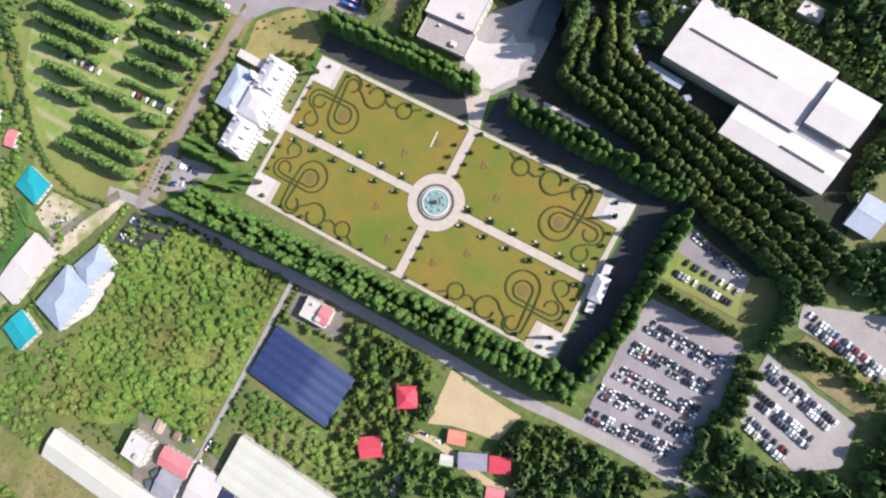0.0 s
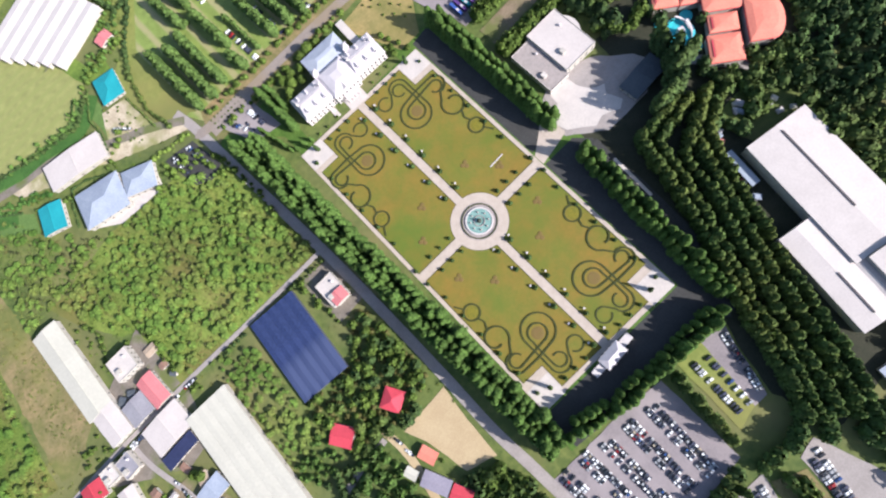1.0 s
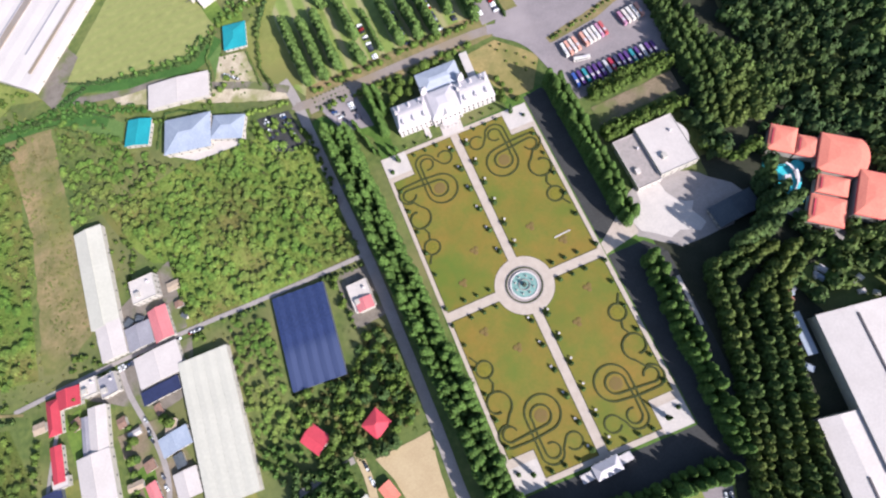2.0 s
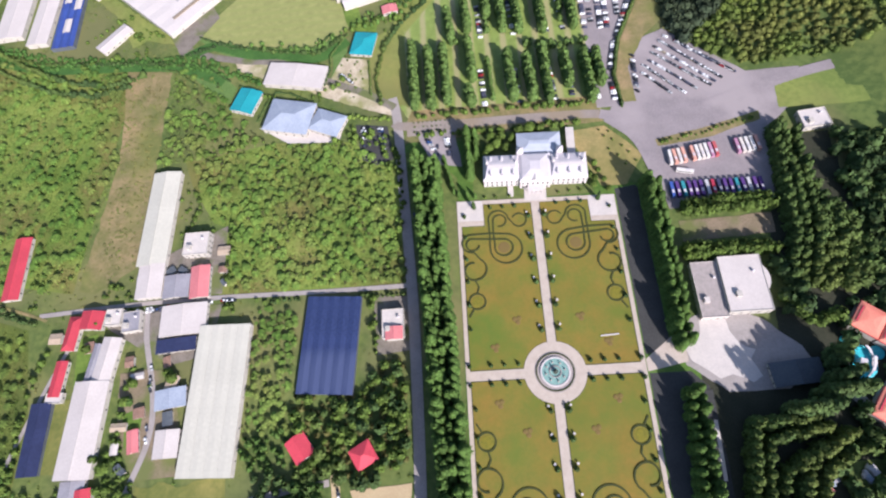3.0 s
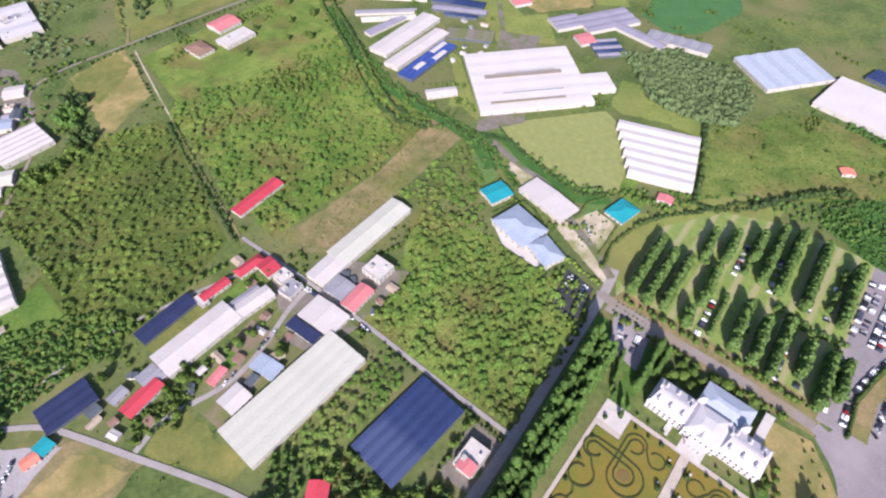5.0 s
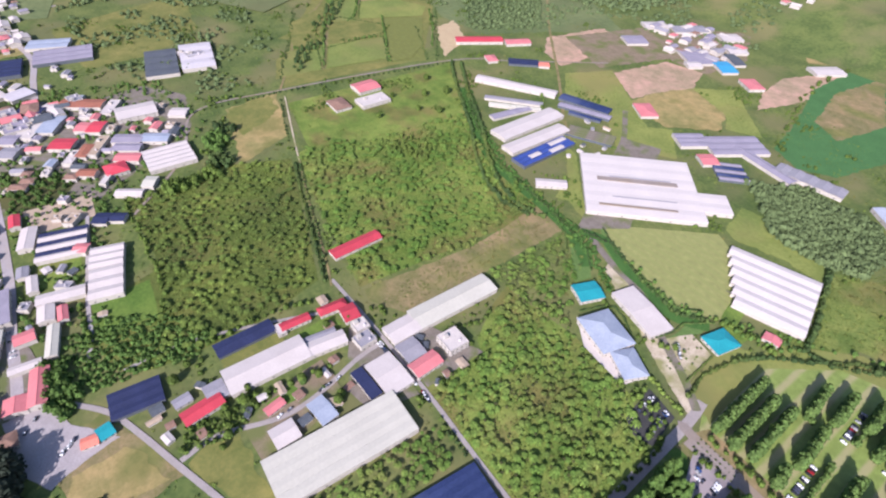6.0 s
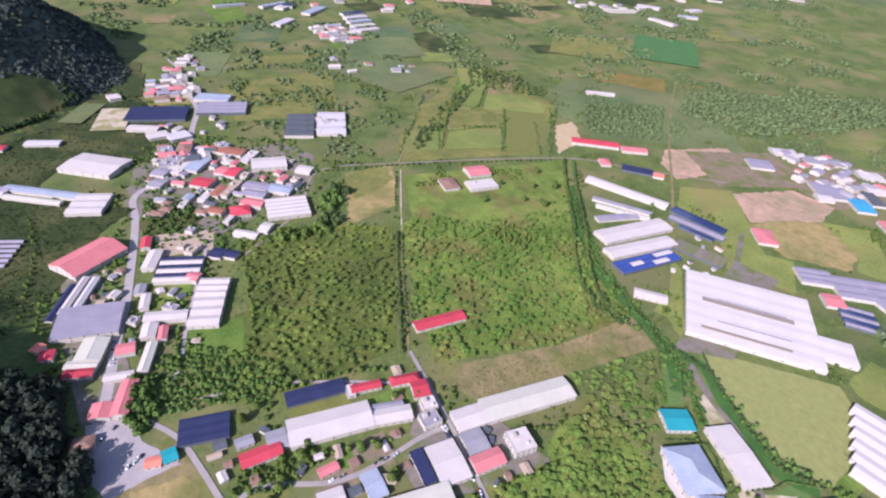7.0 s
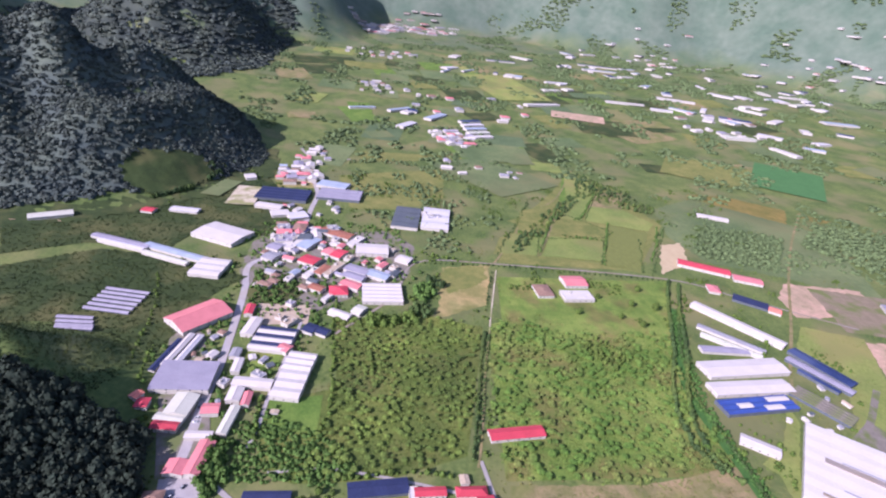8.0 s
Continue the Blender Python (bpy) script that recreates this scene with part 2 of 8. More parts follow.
# The pale blue-green slope tones carry painted haze besides the woodland.
hazy_woods_above(M["ground"], 60, 300, (0.070, 0.102, 0.076), (0.112, 0.150, 0.116))
M["growth"] = material("undergrowth", (0.172, 0.226, 0.050), (0.118, 0.170, 0.035), 0.07, 0.5, bump=0.3, spots=(0.150, 0.145, 0.046), amount=0.3)
M["tuft"] = material("tuft_leaves", (0.135, 0.190, 0.038), (0.090, 0.140, 0.028), 0.06, 0.6, island=0.25, spots=(0.150, 0.145, 0.048))
M["scrub_far"] = material("far_scrub", (0.100, 0.140, 0.062), (0.068, 0.104, 0.046), 0.02, 0.2, amount=0.4)
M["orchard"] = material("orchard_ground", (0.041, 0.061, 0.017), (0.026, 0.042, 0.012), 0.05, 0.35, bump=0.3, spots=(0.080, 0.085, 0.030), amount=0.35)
M["orchard_leaf"] = material("orchard_leaves", (0.037, 0.058, 0.015), (0.023, 0.038, 0.010), 0.03, 0.6, island=0.35, spots=(0.078, 0.095, 0.028))
M["deep"] = material("deep_green_crop", (0.062, 0.158, 0.050), (0.048, 0.128, 0.040), 0.05, 0.4)
M["dull"] = material("dull_plain", (0.130, 0.168, 0.070), (0.098, 0.132, 0.054), 0.012, 0.12, spots=(0.128, 0.142, 0.062), amount=0.4)
M["lilac"] = material("lilac_sheet", (0.30, 0.275, 0.335), (0.24, 0.22, 0.275), 0.1, 0.9, rough=0.6)
M["hay"] = material("dry_field", (0.31, 0.245, 0.105), (0.24, 0.20, 0.078), 0.06, 0.5, spots=(0.19, 0.175, 0.06))
# Forest floor darkened so that its colour holds the shade between the trees.
M["shade_soil"] = material("forest_floor", (0.040, 0.040, 0.026), (0.026, 0.030, 0.018), 0.1, 0.8)
# Near-black asphalt; along the avenue its darkness paints in tree shade.
M["service"] = material("dark_asphalt_and_shade", (0.055, 0.055, 0.055), (0.042, 0.042, 0.042), 0.1, 0.8)
M["crop"] = striped("orchard_strips", (0.218, 0.288, 0.074), (0.30, 0.285, 0.138), 13.7, 0)
M["park_leaf"] = material("park_tree_leaves", (0.105, 0.172, 0.042), (0.058, 0.106, 0.026), 0.2, 1.5, island=0.35)
M["bank"] = material("lush_bank", (0.060, 0.140, 0.030), (0.035, 0.095, 0.020), 0.1, 0.6, bump=0.3)
M["bank_grass"] = material("bank_grass", (0.115, 0.190, 0.052), (0.085, 0.150, 0.040), 0.08, 0.6, amount=0.4)
# Two forest leaf tones darkened to paint the shade on the hillsides.
M["wood_shade"] = material("shade_dark_forest_leaves", (0.040, 0.058, 0.034), (0.024, 0.038, 0.024), 0.03, 0.5, rough=1.0, island=0.35)
M["wood_shade_deep"] = material("shade_deep_forest_leaves", (0.030, 0.041, 0.028), (0.018, 0.027, 0.019), 0.03, 0.5, rough=1.0, island=0.3)
M["bamboo"] = material("sunlit_bamboo_leaves", (0.120, 0.165, 0.034), (0.070, 0.110, 0.022), 0.06, 0.8, island=0.3, spots=(0.135, 0.150, 0.036))
M["thick_dim"] = material("shaded_thicket_leaves", (0.104, 0.160, 0.032), (0.068, 0.114, 0.022), 0.06, 0.5, island=0.34, spots=(0.115, 0.140, 0.034))
M["growth_dim"] = material("rank_undergrowth", (0.098, 0.128, 0.029), (0.064, 0.094, 0.020), 0.07, 0.5, bump=0.3, spots=(0.110, 0.128, 0.034), amount=0.3)
# Dark fronds for the specks that paint shaded gaps between palms.
M["palm_gap_shade"] = material("palm_gap_shade_leaves", (0.062, 0.066, 0.022), (0.038, 0.046, 0.015), 0.05, 0.6, island=0.3)
M["belt_leaf"] = material("belt_tree_leaves", (0.080, 0.126, 0.031), (0.040, 0.072, 0.019), 0.05, 1.0, island=0.42, spots=(0.098, 0.128, 0.030))
M["olive_leaf"] = material("olive_bush_leaves", (0.135, 0.128, 0.040), (0.085, 0.088, 0.028), 0.2, 1.5, island=0.35)
M["scrubby"] = material("sunny_scrub", (0.152, 0.192, 0.048), (0.102, 0.144, 0.034), 0.05, 0.4, bump=0.2, spots=(0.168, 0.166, 0.055), amount=0.35)
M["stony"] = material("stony_yard", (0.52, 0.445, 0.335), (0.38, 0.315, 0.225), 0.12, 0.9, spots=(0.24, 0.235, 0.10), amount=0.3)
M["brown_road"] = material("worn_brown_road", (0.285, 0.240, 0.215), (0.225, 0.190, 0.170), 0.08, 0.8, spots=(0.25, 0.20, 0.15))
M["yard_pale"] = material("pale_lilac_concrete", (0.38, 0.345, 0.35), (0.31, 0.28, 0.285), 0.1, 0.8, spots=(0.34, 0.30, 0.28))
M["earth_yard"] = material("trodden_earth", (0.235, 0.180, 0.125), (0.175, 0.140, 0.090), 0.1, 0.8, spots=(0.13, 0.145, 0.050), amount=0.4)
M["ink"] = material("dark_blue_roof", (0.030, 0.038, 0.095), (0.022, 0.028, 0.07), 0.08, 0.6, rough=0.6)
M["stone"] = material("grey_stone", (0.36, 0.31, 0.30), (0.27, 0.24, 0.23), 0.4, 2.0)


for key in ("growth", "thick", "palm", "tuft", "scrubby"):
    patchy(M[key], 0.016, (0.70, 0.80, 0.66), (1.18, 1.14, 1.10), 1.0)
    patchy(M[key], 0.07, (0.86, 0.92, 0.86), (1.14, 1.06, 1.1), 8.0)
for key in ("growth_dim", "thick_dim", "palm_low"):
    patchy(M[key], 0.013, (0.74, 0.76, 0.74), (1.40, 1.34, 1.15), 2.0)
for key in ("ground", "dull", "orchard", "meadow", "orchard_leaf"):
    patchy(M[key], 0.008, (0.78, 0.86, 0.80), (1.18, 1.10, 1.08), 3.0)
for key in ("olive", "yellow", "bare", "green", "hay", "dirt", "lush", "edge"):
    patchy(M[key], 0.028, (0.80, 0.88, 0.80), (1.20, 1.10, 1.16), 7.0)
    patchy(M[key], 0.12, (0.86, 0.90, 0.86), (1.14, 1.10, 1.12), 9.0)
patchy(M["lawn"], 0.035, (1.14, 0.98, 0.92), (0.88, 1.03, 0.86), 4.0)
patchy(M["lawn"], 0.16, (1.06, 1.0, 0.95), (0.92, 0.98, 0.95), 5.0)
for key in ("wood_shade", "bamboo", "leaf_dark", "leaf_far"):
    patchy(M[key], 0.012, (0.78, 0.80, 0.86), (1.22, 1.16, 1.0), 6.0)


# ---- mesh helpers ----
class Build:
    """Collects vertices and faces of one mesh."""

    def __init__(self):
        self.v, self.f = [], []

    def add(self, verts, faces):
        k = len(self.v)
        self.v += [tuple(p) for p in verts]
        self.f += [tuple(i + k for i in q) for q in faces]
        return self

    def box(self, x0, y0, z0, x1, y1, z1):
        c = [(x0, y0, z0), (x1, y0, z0), (x1, y1, z0), (x0, y1, z0), (x0, y0, z1), (x1, y0, z1), (x1, y1, z1), (x0, y1, z1)]
        return self.add(c, [(3, 2, 1, 0), (4, 5, 6, 7), (0, 1, 5, 4), (1, 2, 6, 5), (2, 3, 7, 6), (3, 0, 4, 7)])

    def ring(self, loops, cap=True, closed=True):
        """Skin over loops of points of the same length."""
        n = len(loops[0])
        k = len(self.v)
        for loop in loops:
            self.v += [tuple(p) for p in loop]
        for i in range(len(loops) - 1):
            for j in range(n if closed else n - 1):
                a, b = k + i * n + j, k + i * n + (j + 1) % n
                self.f.append((a, b, b + n, a + n))
        if cap:
            self.f.append(tuple(k + j for j in range(n))[::-1])
            self.f.append(tuple(k + (len(loops) - 1) * n + j for j in range(n)))
        return self

    def lathe(self, profile, n=16, x=0.0, y=0.0):
        return self.ring([[(x + r * math.cos(2 * math.pi * j / n), y + r * math.sin(2 * math.pi * j / n), z) for j in range(n)] for r, z in profile])

    def mesh(self, name):
        m = bpy.data.meshes.new(name)
        m.from_pydata(self.v, [], self.f)
        return m


def part(name, shape, mat, parent=None, label="", at=None):
    """Links a mesh as one object, under a thing or a part where one is given."""
    data = shape if isinstance(shape, bpy.types.Mesh) else shape.mesh(name)
    if not data.materials:
        data.materials.append(mat)
    ob = new(name, data)
    if parent:
        ob.parent = parent
    if at is not None:
        ob.matrix_basis = at
    if label:
        tagged(ob, label)
    return ob


def empty(name, m, label, category, group=""):
    ob = new(name)
    ob.matrix_basis = m
    return tagged(ob, label, category, group)


def bulk_mesh(name, verts, faces, mat):
    """One mesh from arrays; all faces have the same number of corners."""
    m = bpy.data.meshes.new(name)
    k = faces.shape[1]
    m.vertices.add(len(verts))
    m.vertices.foreach_set("co", verts.astype(np.float32).ravel())
    m.loops.add(faces.size)
    m.loops.foreach_set("vertex_index", faces.astype(np.int32).ravel())
    m.polygons.add(len(faces))
    m.polygons.foreach_set("loop_start", np.arange(0, faces.size, k, dtype=np.int32))
    m.update(calc_edges=True)
    m.materials.append(mat)
    return m


def inside(poly, pts):
    poly = np.array(poly, float)
    ok = np.zeros(len(pts), bool)
    for (x0, y0), (x1, y1) in zip(poly, np.roll(poly, -1, 0)):
        if y0 != y1:
            ok ^= ((y0 > pts[:, 1]) != (y1 > pts[:, 1])) & (pts[:, 0] < (x1 - x0) * (pts[:, 1] - y0) / (y1 - y0) + x0)
    return ok


def spread_over(poly, gap, rng, jitter=0.45, rows=0.0):
    """Points about gap apart inside a polygon, in loose rows."""
    p = np.array(poly, float)
    (xa, ya), (xb, yb) = p.min(0), p.max(0)
    gx, gy = np.meshgrid(np.arange(xa, xb, gap), np.arange(ya, yb, gap))
    pts = np.c_[gx.ravel(), gy.ravel()]
    pts[:, 0] += (np.round((pts[:, 1] - ya) / gap) % 2) * gap / 2
    pts += rng.uniform(-jitter, jitter, pts.shape) * gap
    return pts[inside(poly, pts)]


HILLS = [
    (300, 480, 95, 190, 250), (430, 300, 80, 200, 220), (-1290, -540, 172, 420, 330), (-1250, -850, 150, 400, 350),
    (-460, -400, 55, 130, 190), (-2650, -720, 270, 560, 420), (-2300, -1900, 480, 800, 800), (-3300, -350, 330, 500, 450), (-4600, -700, 900, 1500, 1100),
    (-4700, 700, 800, 1100, 1200), (-4200, 2300, 900, 1300, 1500), (-3100, 3500, 1000, 1700, 1500), (-1600, 4300, 900, 1900, 1300), (-700, -1500, 260, 600, 500), (-420, 1250, 60, 400, 300),
]


def height(x, y):
    """How high the land lies at a place: a valley floor that rises slowly westward, with wooded hills round it."""
    x, y = np.asarray(x, float), np.asarray(y, float)
    far = np.hypot(x + 50, y - 100)
    z = 0.085 * np.clip(far - 1250, 0, None) ** 2 / (np.clip(far - 1250, 0, None) + 500)
    for cx, cy, h, rx, ry in HILLS:
        r = ((x - cx) / rx) ** 2 + ((y - cy) / ry) ** 2
        bump = 0.22 * np.sin(x / (rx * 0.11) + cy + 1.5 * np.sin(y / (ry * 0.19))) * np.cos(y / (ry * 0.13) + cx)
        z = z + h * np.clip(1 - r, 0, 1) ** 1.5 * (1 + bump)
    return z


# ---- the land ----
def land():
    """One sheet to the horizon, finer near the garden."""
    u = np.linspace(-1, 1, 241)
    s = np.sign(u) * (np.abs(u) * 900 + np.abs(u) ** 5 * 3900)
    gx, gy = np.meshgrid(s - 300, s + 50)
    z = height(gx, gy) - 0.02
    n = len(u)
    i = np.arange(n * n).reshape(n, n)
    q = np.c_[i[:-1, :-1].ravel(), i[:-1, 1:].ravel(), i[1:, 1:].ravel(), i[1:, :-1].ravel()]
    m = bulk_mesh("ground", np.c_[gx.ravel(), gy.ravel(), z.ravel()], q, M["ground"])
    m.shade_smooth()
    tagged(new("ground", m), "green scrub and grass valley floor rising to hills", "ground", kind="structure")


land()
_rank = [0]
LINES, FLOORS, FOOTPRINTS = [], [], []


def patch(name, corners, mat, label, wobble=0.8, z=None):
    """A flat piece of ground with slightly ragged edges, laid just above what lies below it."""
    if any(w in name for w in ("parking", "plaza", "yard", "pavement", "lawn", "water", "pool", "service", "olive", "crop", "yellow", "strip", "paddy", "orchard")):
        FLOORS.append(corners)
    _rank[0] += 1
    z = 0.05 + 0.003 * _rank[0] if z is None else z
    pts = []
    for a, b in zip(corners, corners[1:] + corners[:1]):
        a, b = Vector(a), Vector(b)
        k = max(1, int((b - a).length / 5)) if wobble else 1
        for j in range(k):
            p = a.lerp(b, j / k)
            off = noise.noise_vector((p.x * 0.11, p.y * 0.11, 3.3)) * wobble * (1 if j else 0.3)
            pts.append((p.x + off.x, p.y + off.y, 0.0))
    bm = bmesh.new()
    vs = [bm.verts.new((x, y, z)) for x, y, _ in pts]
    es = [bm.edges.new((vs[i], vs[(i + 1) % len(vs)])) for i in range(len(vs))]
    bmesh.ops.triangle_fill(bm, edges=es, use_beauty=True, normal=(0, 0, 1))
    for f in bm.faces:
        if f.normal.z < 0:
            f.normal_flip()
    me = bpy.data.meshes.new(name)
    bm.to_mesh(me)
    bm.free()
    me.materials.append(mat)
    return tagged(new(name, me), label, name.split("_")[-1], kind="structure")


def ribbon(name, points, width, mat, label, z=None, thick=0.0):
    """A road, path or low wall along a line of points."""
    LINES.append((points, width / 2 + 1.5))
    _rank[0] += 1
    z = 0.08 + 0.003 * _rank[0] if z is None else z
    pts = smooth_line(points)
    left, right = offset_line(pts, width / 2), offset_line(pts, -width / 2)
    b = Build()
    if thick:
        b.ring([[(l.x, l.y, 0), (l.x, l.y, thick), (r.x, r.y, thick), (r.x, r.y, 0)] for l, r in zip(left, right)], cap=True)
    else:
        b.ring([[(r.x, r.y, z), (l.x, l.y, z)] for l, r in zip(left, right)], cap=False, closed=False)
    ob = part(name, b, mat)
    return tagged(ob, label, name.split("_")[-1], kind="structure")


def smooth_line(points, step=6.0):
    pts = [Vector((p[0], p[1], 0)) for p in points]
    if len(pts) < 3:
        return pts
    out = []
    ext = [pts[0] * 2 - pts[1]] + pts + [pts[-1] * 2 - pts[-2]]
    for i in range(1, len(ext) - 2):
        p0, p1, p2, p3 = ext[i - 1 : i + 3]
        k = max(2, int((p2 - p1).length / step))
        for j in range(k):
            t = j / k
            out.append(0.5 * (2 * p1 + (p2 - p0) * t + (2 * p0 - 5 * p1 + 4 * p2 - p3) * t * t + (3 * p1 - p0 - 3 * p2 + p3) * t ** 3))
    return out + [pts[-1]]


def offset_line(pts, d):
    out = []
    for i, p in enumerate(pts):
        t = (pts[min(i + 1, len(pts) - 1)] - pts[max(i - 1, 0)]).normalized()
        out.append(p + Vector((-t.y, t.x, 0)) * d)
    return out

M["crop_olive"] = striped("paddy_rows", (0.178, 0.190, 0.048), (0.134, 0.155, 0.040), 7.0, 1)
# ---- fields, roads and yards ----
patch("ground_plantation", [(-268, 187), (-205, 198), (-140, 192), (-104, 165), (-93, 68), (-235, 68), (-236, 124), (-246, 128), (-268, 162), (-280, 190)], M["growth"], "bright green undergrowth of the palm plantation")
patch("ground_west", [(-350, 78), (-340, 292), (-430, 300), (-505, 328), (-556, 350), (-556, 206), (-590, 160), (-578, 124), (-520, 108)], M["growth"], "bright green undergrowth of the palms")
patch("ground_southwest", [(-378, 52), (-495, 88), (-572, 112), (-600, 40), (-590, -60), (-470, -58), (-452, -120), (-380, -120), (-360, -90), (-358, -20)], M["growth_dim"], "rough green undergrowth of dry palms")
patch("bare_strip", [(-350, 291), (-307, 290), (-303, 182), (-303, 95), (-332, 77), (-346, 80), (-337, 197)], M["bare"], "fallow brown strip of earth between palms", 2.0)
patch("ground_scrub", [(-112, 330), (-88, 330), (-60, 382), (-20, 398), (30, 440), (90, 448), (150, 440), (150, 500), (101, 520), (-8, 545), (-60, 540), (-95, 470), (-122, 456)], M["scrubby"], "sunny yellow-green scrub field behind the car park", 3)
patch("bare_field", [(45, 612), (94, 603), (99, 550), (40, 552)], M["bare"], "brown fallow plot beside the white greenhouse", 3)
patch("crop_field", [(-291, 326), (-214, 416), (-152, 385), (-142, 318), (-176, 293), (-246, 299)], striped("crop_rows", (0.285, 0.295, 0.105), (0.235, 0.255, 0.085), 9.0, 1), "pale green crop field in rows")
patch("olive_field", [(-274, -57), (-214, -55), (-213, -68), (-272, -92), (-279, -80)], M["olive"], "mown olive field beside the long greenhouse", 4.5)
patch("olive_field", [(-344, -132), (-300, -106), (-268, -94), (-262, -118), (-290, -160), (-330, -165)], M["bare"], "dry brown field beside the lane", 4.5)
patch("meadow", [(-698, 163), (-690, 430), (-610, 386), (-550, 350), (-546, 206), (-571, 136)], M["growth"], "rough green meadow with scattered trees")
patch("paddy_field", [(-742, 176), (-915, 264), (-1100, 400), (-1212, 469), (-1100, 532), (-912, 547), (-723, 397)], M["olive"], "olive green paddies with grassy banks")
patch("far_field", [(-1500, -100), (-1600, 260), (-1290, 240), (-1230, 0)], M["olive"], "far olive field", 4.5)
patch("yellow_field", [(-723, 87), (-735, 161), (-623, 130), (-590, 61)], M["hay"], "ripening olive-yellow field", 4.5)
patch("paddy_field", [(-1227, 468), (-1122, 509), (-934, 397), (-965, 357)], M["green"], "green paddy field")
patch("paddy_field", [(-1083, 491), (-1103, 563), (-988, 501), (-989, 428)], M["bare"], "fallow brown paddy field")
patch("paddy_field", [(-970, 419), (-946, 552), (-874, 522), (-877, 423), (-920, 374)], M["olive"], "olive green paddy field")
patch("paddy_field", [(-837, 205), (-845, 278), (-768, 245), (-773, 177)], M["olive"], "olive green paddy field")
patch("paddy_field", [(-833, 284), (-828, 382), (-745, 343), (-768, 250)], M["crop_olive"], "olive green paddy field in rows")
patch("paddy_field", [(-839, 399), (-837, 459), (-716, 398), (-736, 348)], M["crop_olive"], "olive green paddy field in rows")
patch("paddy_field", [(-910, 237), (-965, 345), (-877, 417), (-847, 397), (-862, 295)], M["olive"], "olive paddy field")
patch("weedy_field", [(-722, 90), (-730, 150), (-690, 146), (-664, 112), (-650, 84), (-690, 80)], M["olive"], "weedy olive corner of the ripening field", 7)
patch("far_field", [(-1107, 728), (-1105, 986), (-893, 813), (-966, 749), (-994, 641)], M["yellow"], "far yellow-brown field", 4.5)
patch("far_field", [(-1122, 1052), (-1075, 1168), (-1003, 1113), (-956, 952), (-992, 922)], M["yellow"], "far yellow-brown field", 4.5)
patch("far_field", [(-1125, -58), (-1204, 172), (-1017, 140), (-949, 62), (-939, -38)], M["olive"], "olive green field behind the village", 4.5)
patch("far_field", [(-1000, 580), (-1080, 720), (-900, 900), (-620, 760), (-700, 660), (-760, 540), (-860, 530)], M["dull"], "dull grey-green plain beyond the fields", 4.5)
patch("dirt_yard", [(-822, 491), (-833, 539), (-751, 503), (-714, 432)], M["sand"], "pale bare yard beside the red hall", 4.5)
patch("dirt_yard", [(-688, 630), (-667, 753), (-611, 718), (-591, 653), (-591, 568), (-643, 581)], M["dirt"], "bare pinkish-brown field", 4.5)
patch("yard", [(-797, -179), (-897, -123), (-830, -81), (-846, 21), (-791, 57), (-693, 35), (-607, -82), (-617, -167), (-714, -184)], M["gravel"], "grey village yards", 4)
patch("tree_yard", [(-689, -162), (-700, -116), (-648, -98), (-618, -119), (-629, -162)], M["orchard"], "green garden in the village", 2)
patch("yard", [(-624, -150), (-620, -88), (-579, -91), (-579, -141)], M["tan"], "tan bare yard in the village")
patch("yard", [(-961, -250), (-1043, -222), (-1028, -202), (-935, -193), (-936, -234)], M["sand"], "pale bare yard at the hill foot")
patch("hay_field", [(-1106, -181), (-1114, -101), (-1040, -98), (-1036, -171)], M["hay"], "dry straw field behind the navy hall", 4)
patch("dirt_yard", [(-887, -545), (-891, -503), (-884, -448), (-842, -438), (-816, -511)], M["dirt"], "bare brown bank at the hill foot", 4.5)
patch("dirt_yard", [(-675, 660), (-629, 830), (-511, 969), (-445, 843), (-451, 743), (-521, 737), (-556, 615)], M["earth_yard"], "rough grey-brown ground among far nurseries", 4.5)
patch("dirt_yard", [(-531, 618), (-514, 728), (-456, 743), (-433, 681), (-453, 621), (-458, 578)], M["dirt"], "bare reddish earth field", 4.5)
patch("olive_field", [(-456, 572), (-453, 621), (-433, 681), (-356, 650), (-336, 606), (-380, 552), (-399, 552)], M["hay"], "pale straw-brown dry field", 4.5)
patch("meadow", [(-569, 554), (-538, 626), (-456, 572), (-395, 530), (-373, 553), (-325, 498), (-383, 455), (-452, 511), (-522, 506)], M["meadow"], "light yellow-green meadow", 2)
patch("meadow", [(-433, 681), (-395, 732), (-333, 673), (-295, 637), (-334, 615), (-356, 650)], M["meadow"], "light yellow-green meadow", 2)
patch("dirt_yard", [(-378, 834), (-337, 940), (-314, 830), (-325, 763), (-342, 703), (-367, 761)], M["dirt"], "bare reddish earth field in strips", 4.5)
patch("far_field", [(-429, 998), (-355, 1085), (-326, 992), (-387, 931)], M["hay"], "yellow-green field beyond the bare earth", 4.5)
patch("far_field", [(-462, 1054), (-552, 1213), (-500, 1330), (-430, 1280), (-387, 1089)], M["deep"], "deep green crop field beyond the nurseries", 4.5)
patch("meadow", [(-286, 691), (-331, 838), (-332, 949), (-319, 1055), (-240, 900), (-177, 713), (-196, 628), (-232, 604), (-274, 627)], M["deep"], "bright green growth round the fallow field", 4.5)
patch("bare_field", [(-281, 742), (-307, 859), (-289, 982), (-219, 814), (-238, 715)], M["bare"], "brown-green fallow field", 4.5)
patch("dry_field", [(-305, -155), (-309, -124), (-298, -115), (-268, -105), (-269, -122), (-267, -134), (-286, -162)], M["hay"], "dry straw-coloured field beside the lane", 4.5)
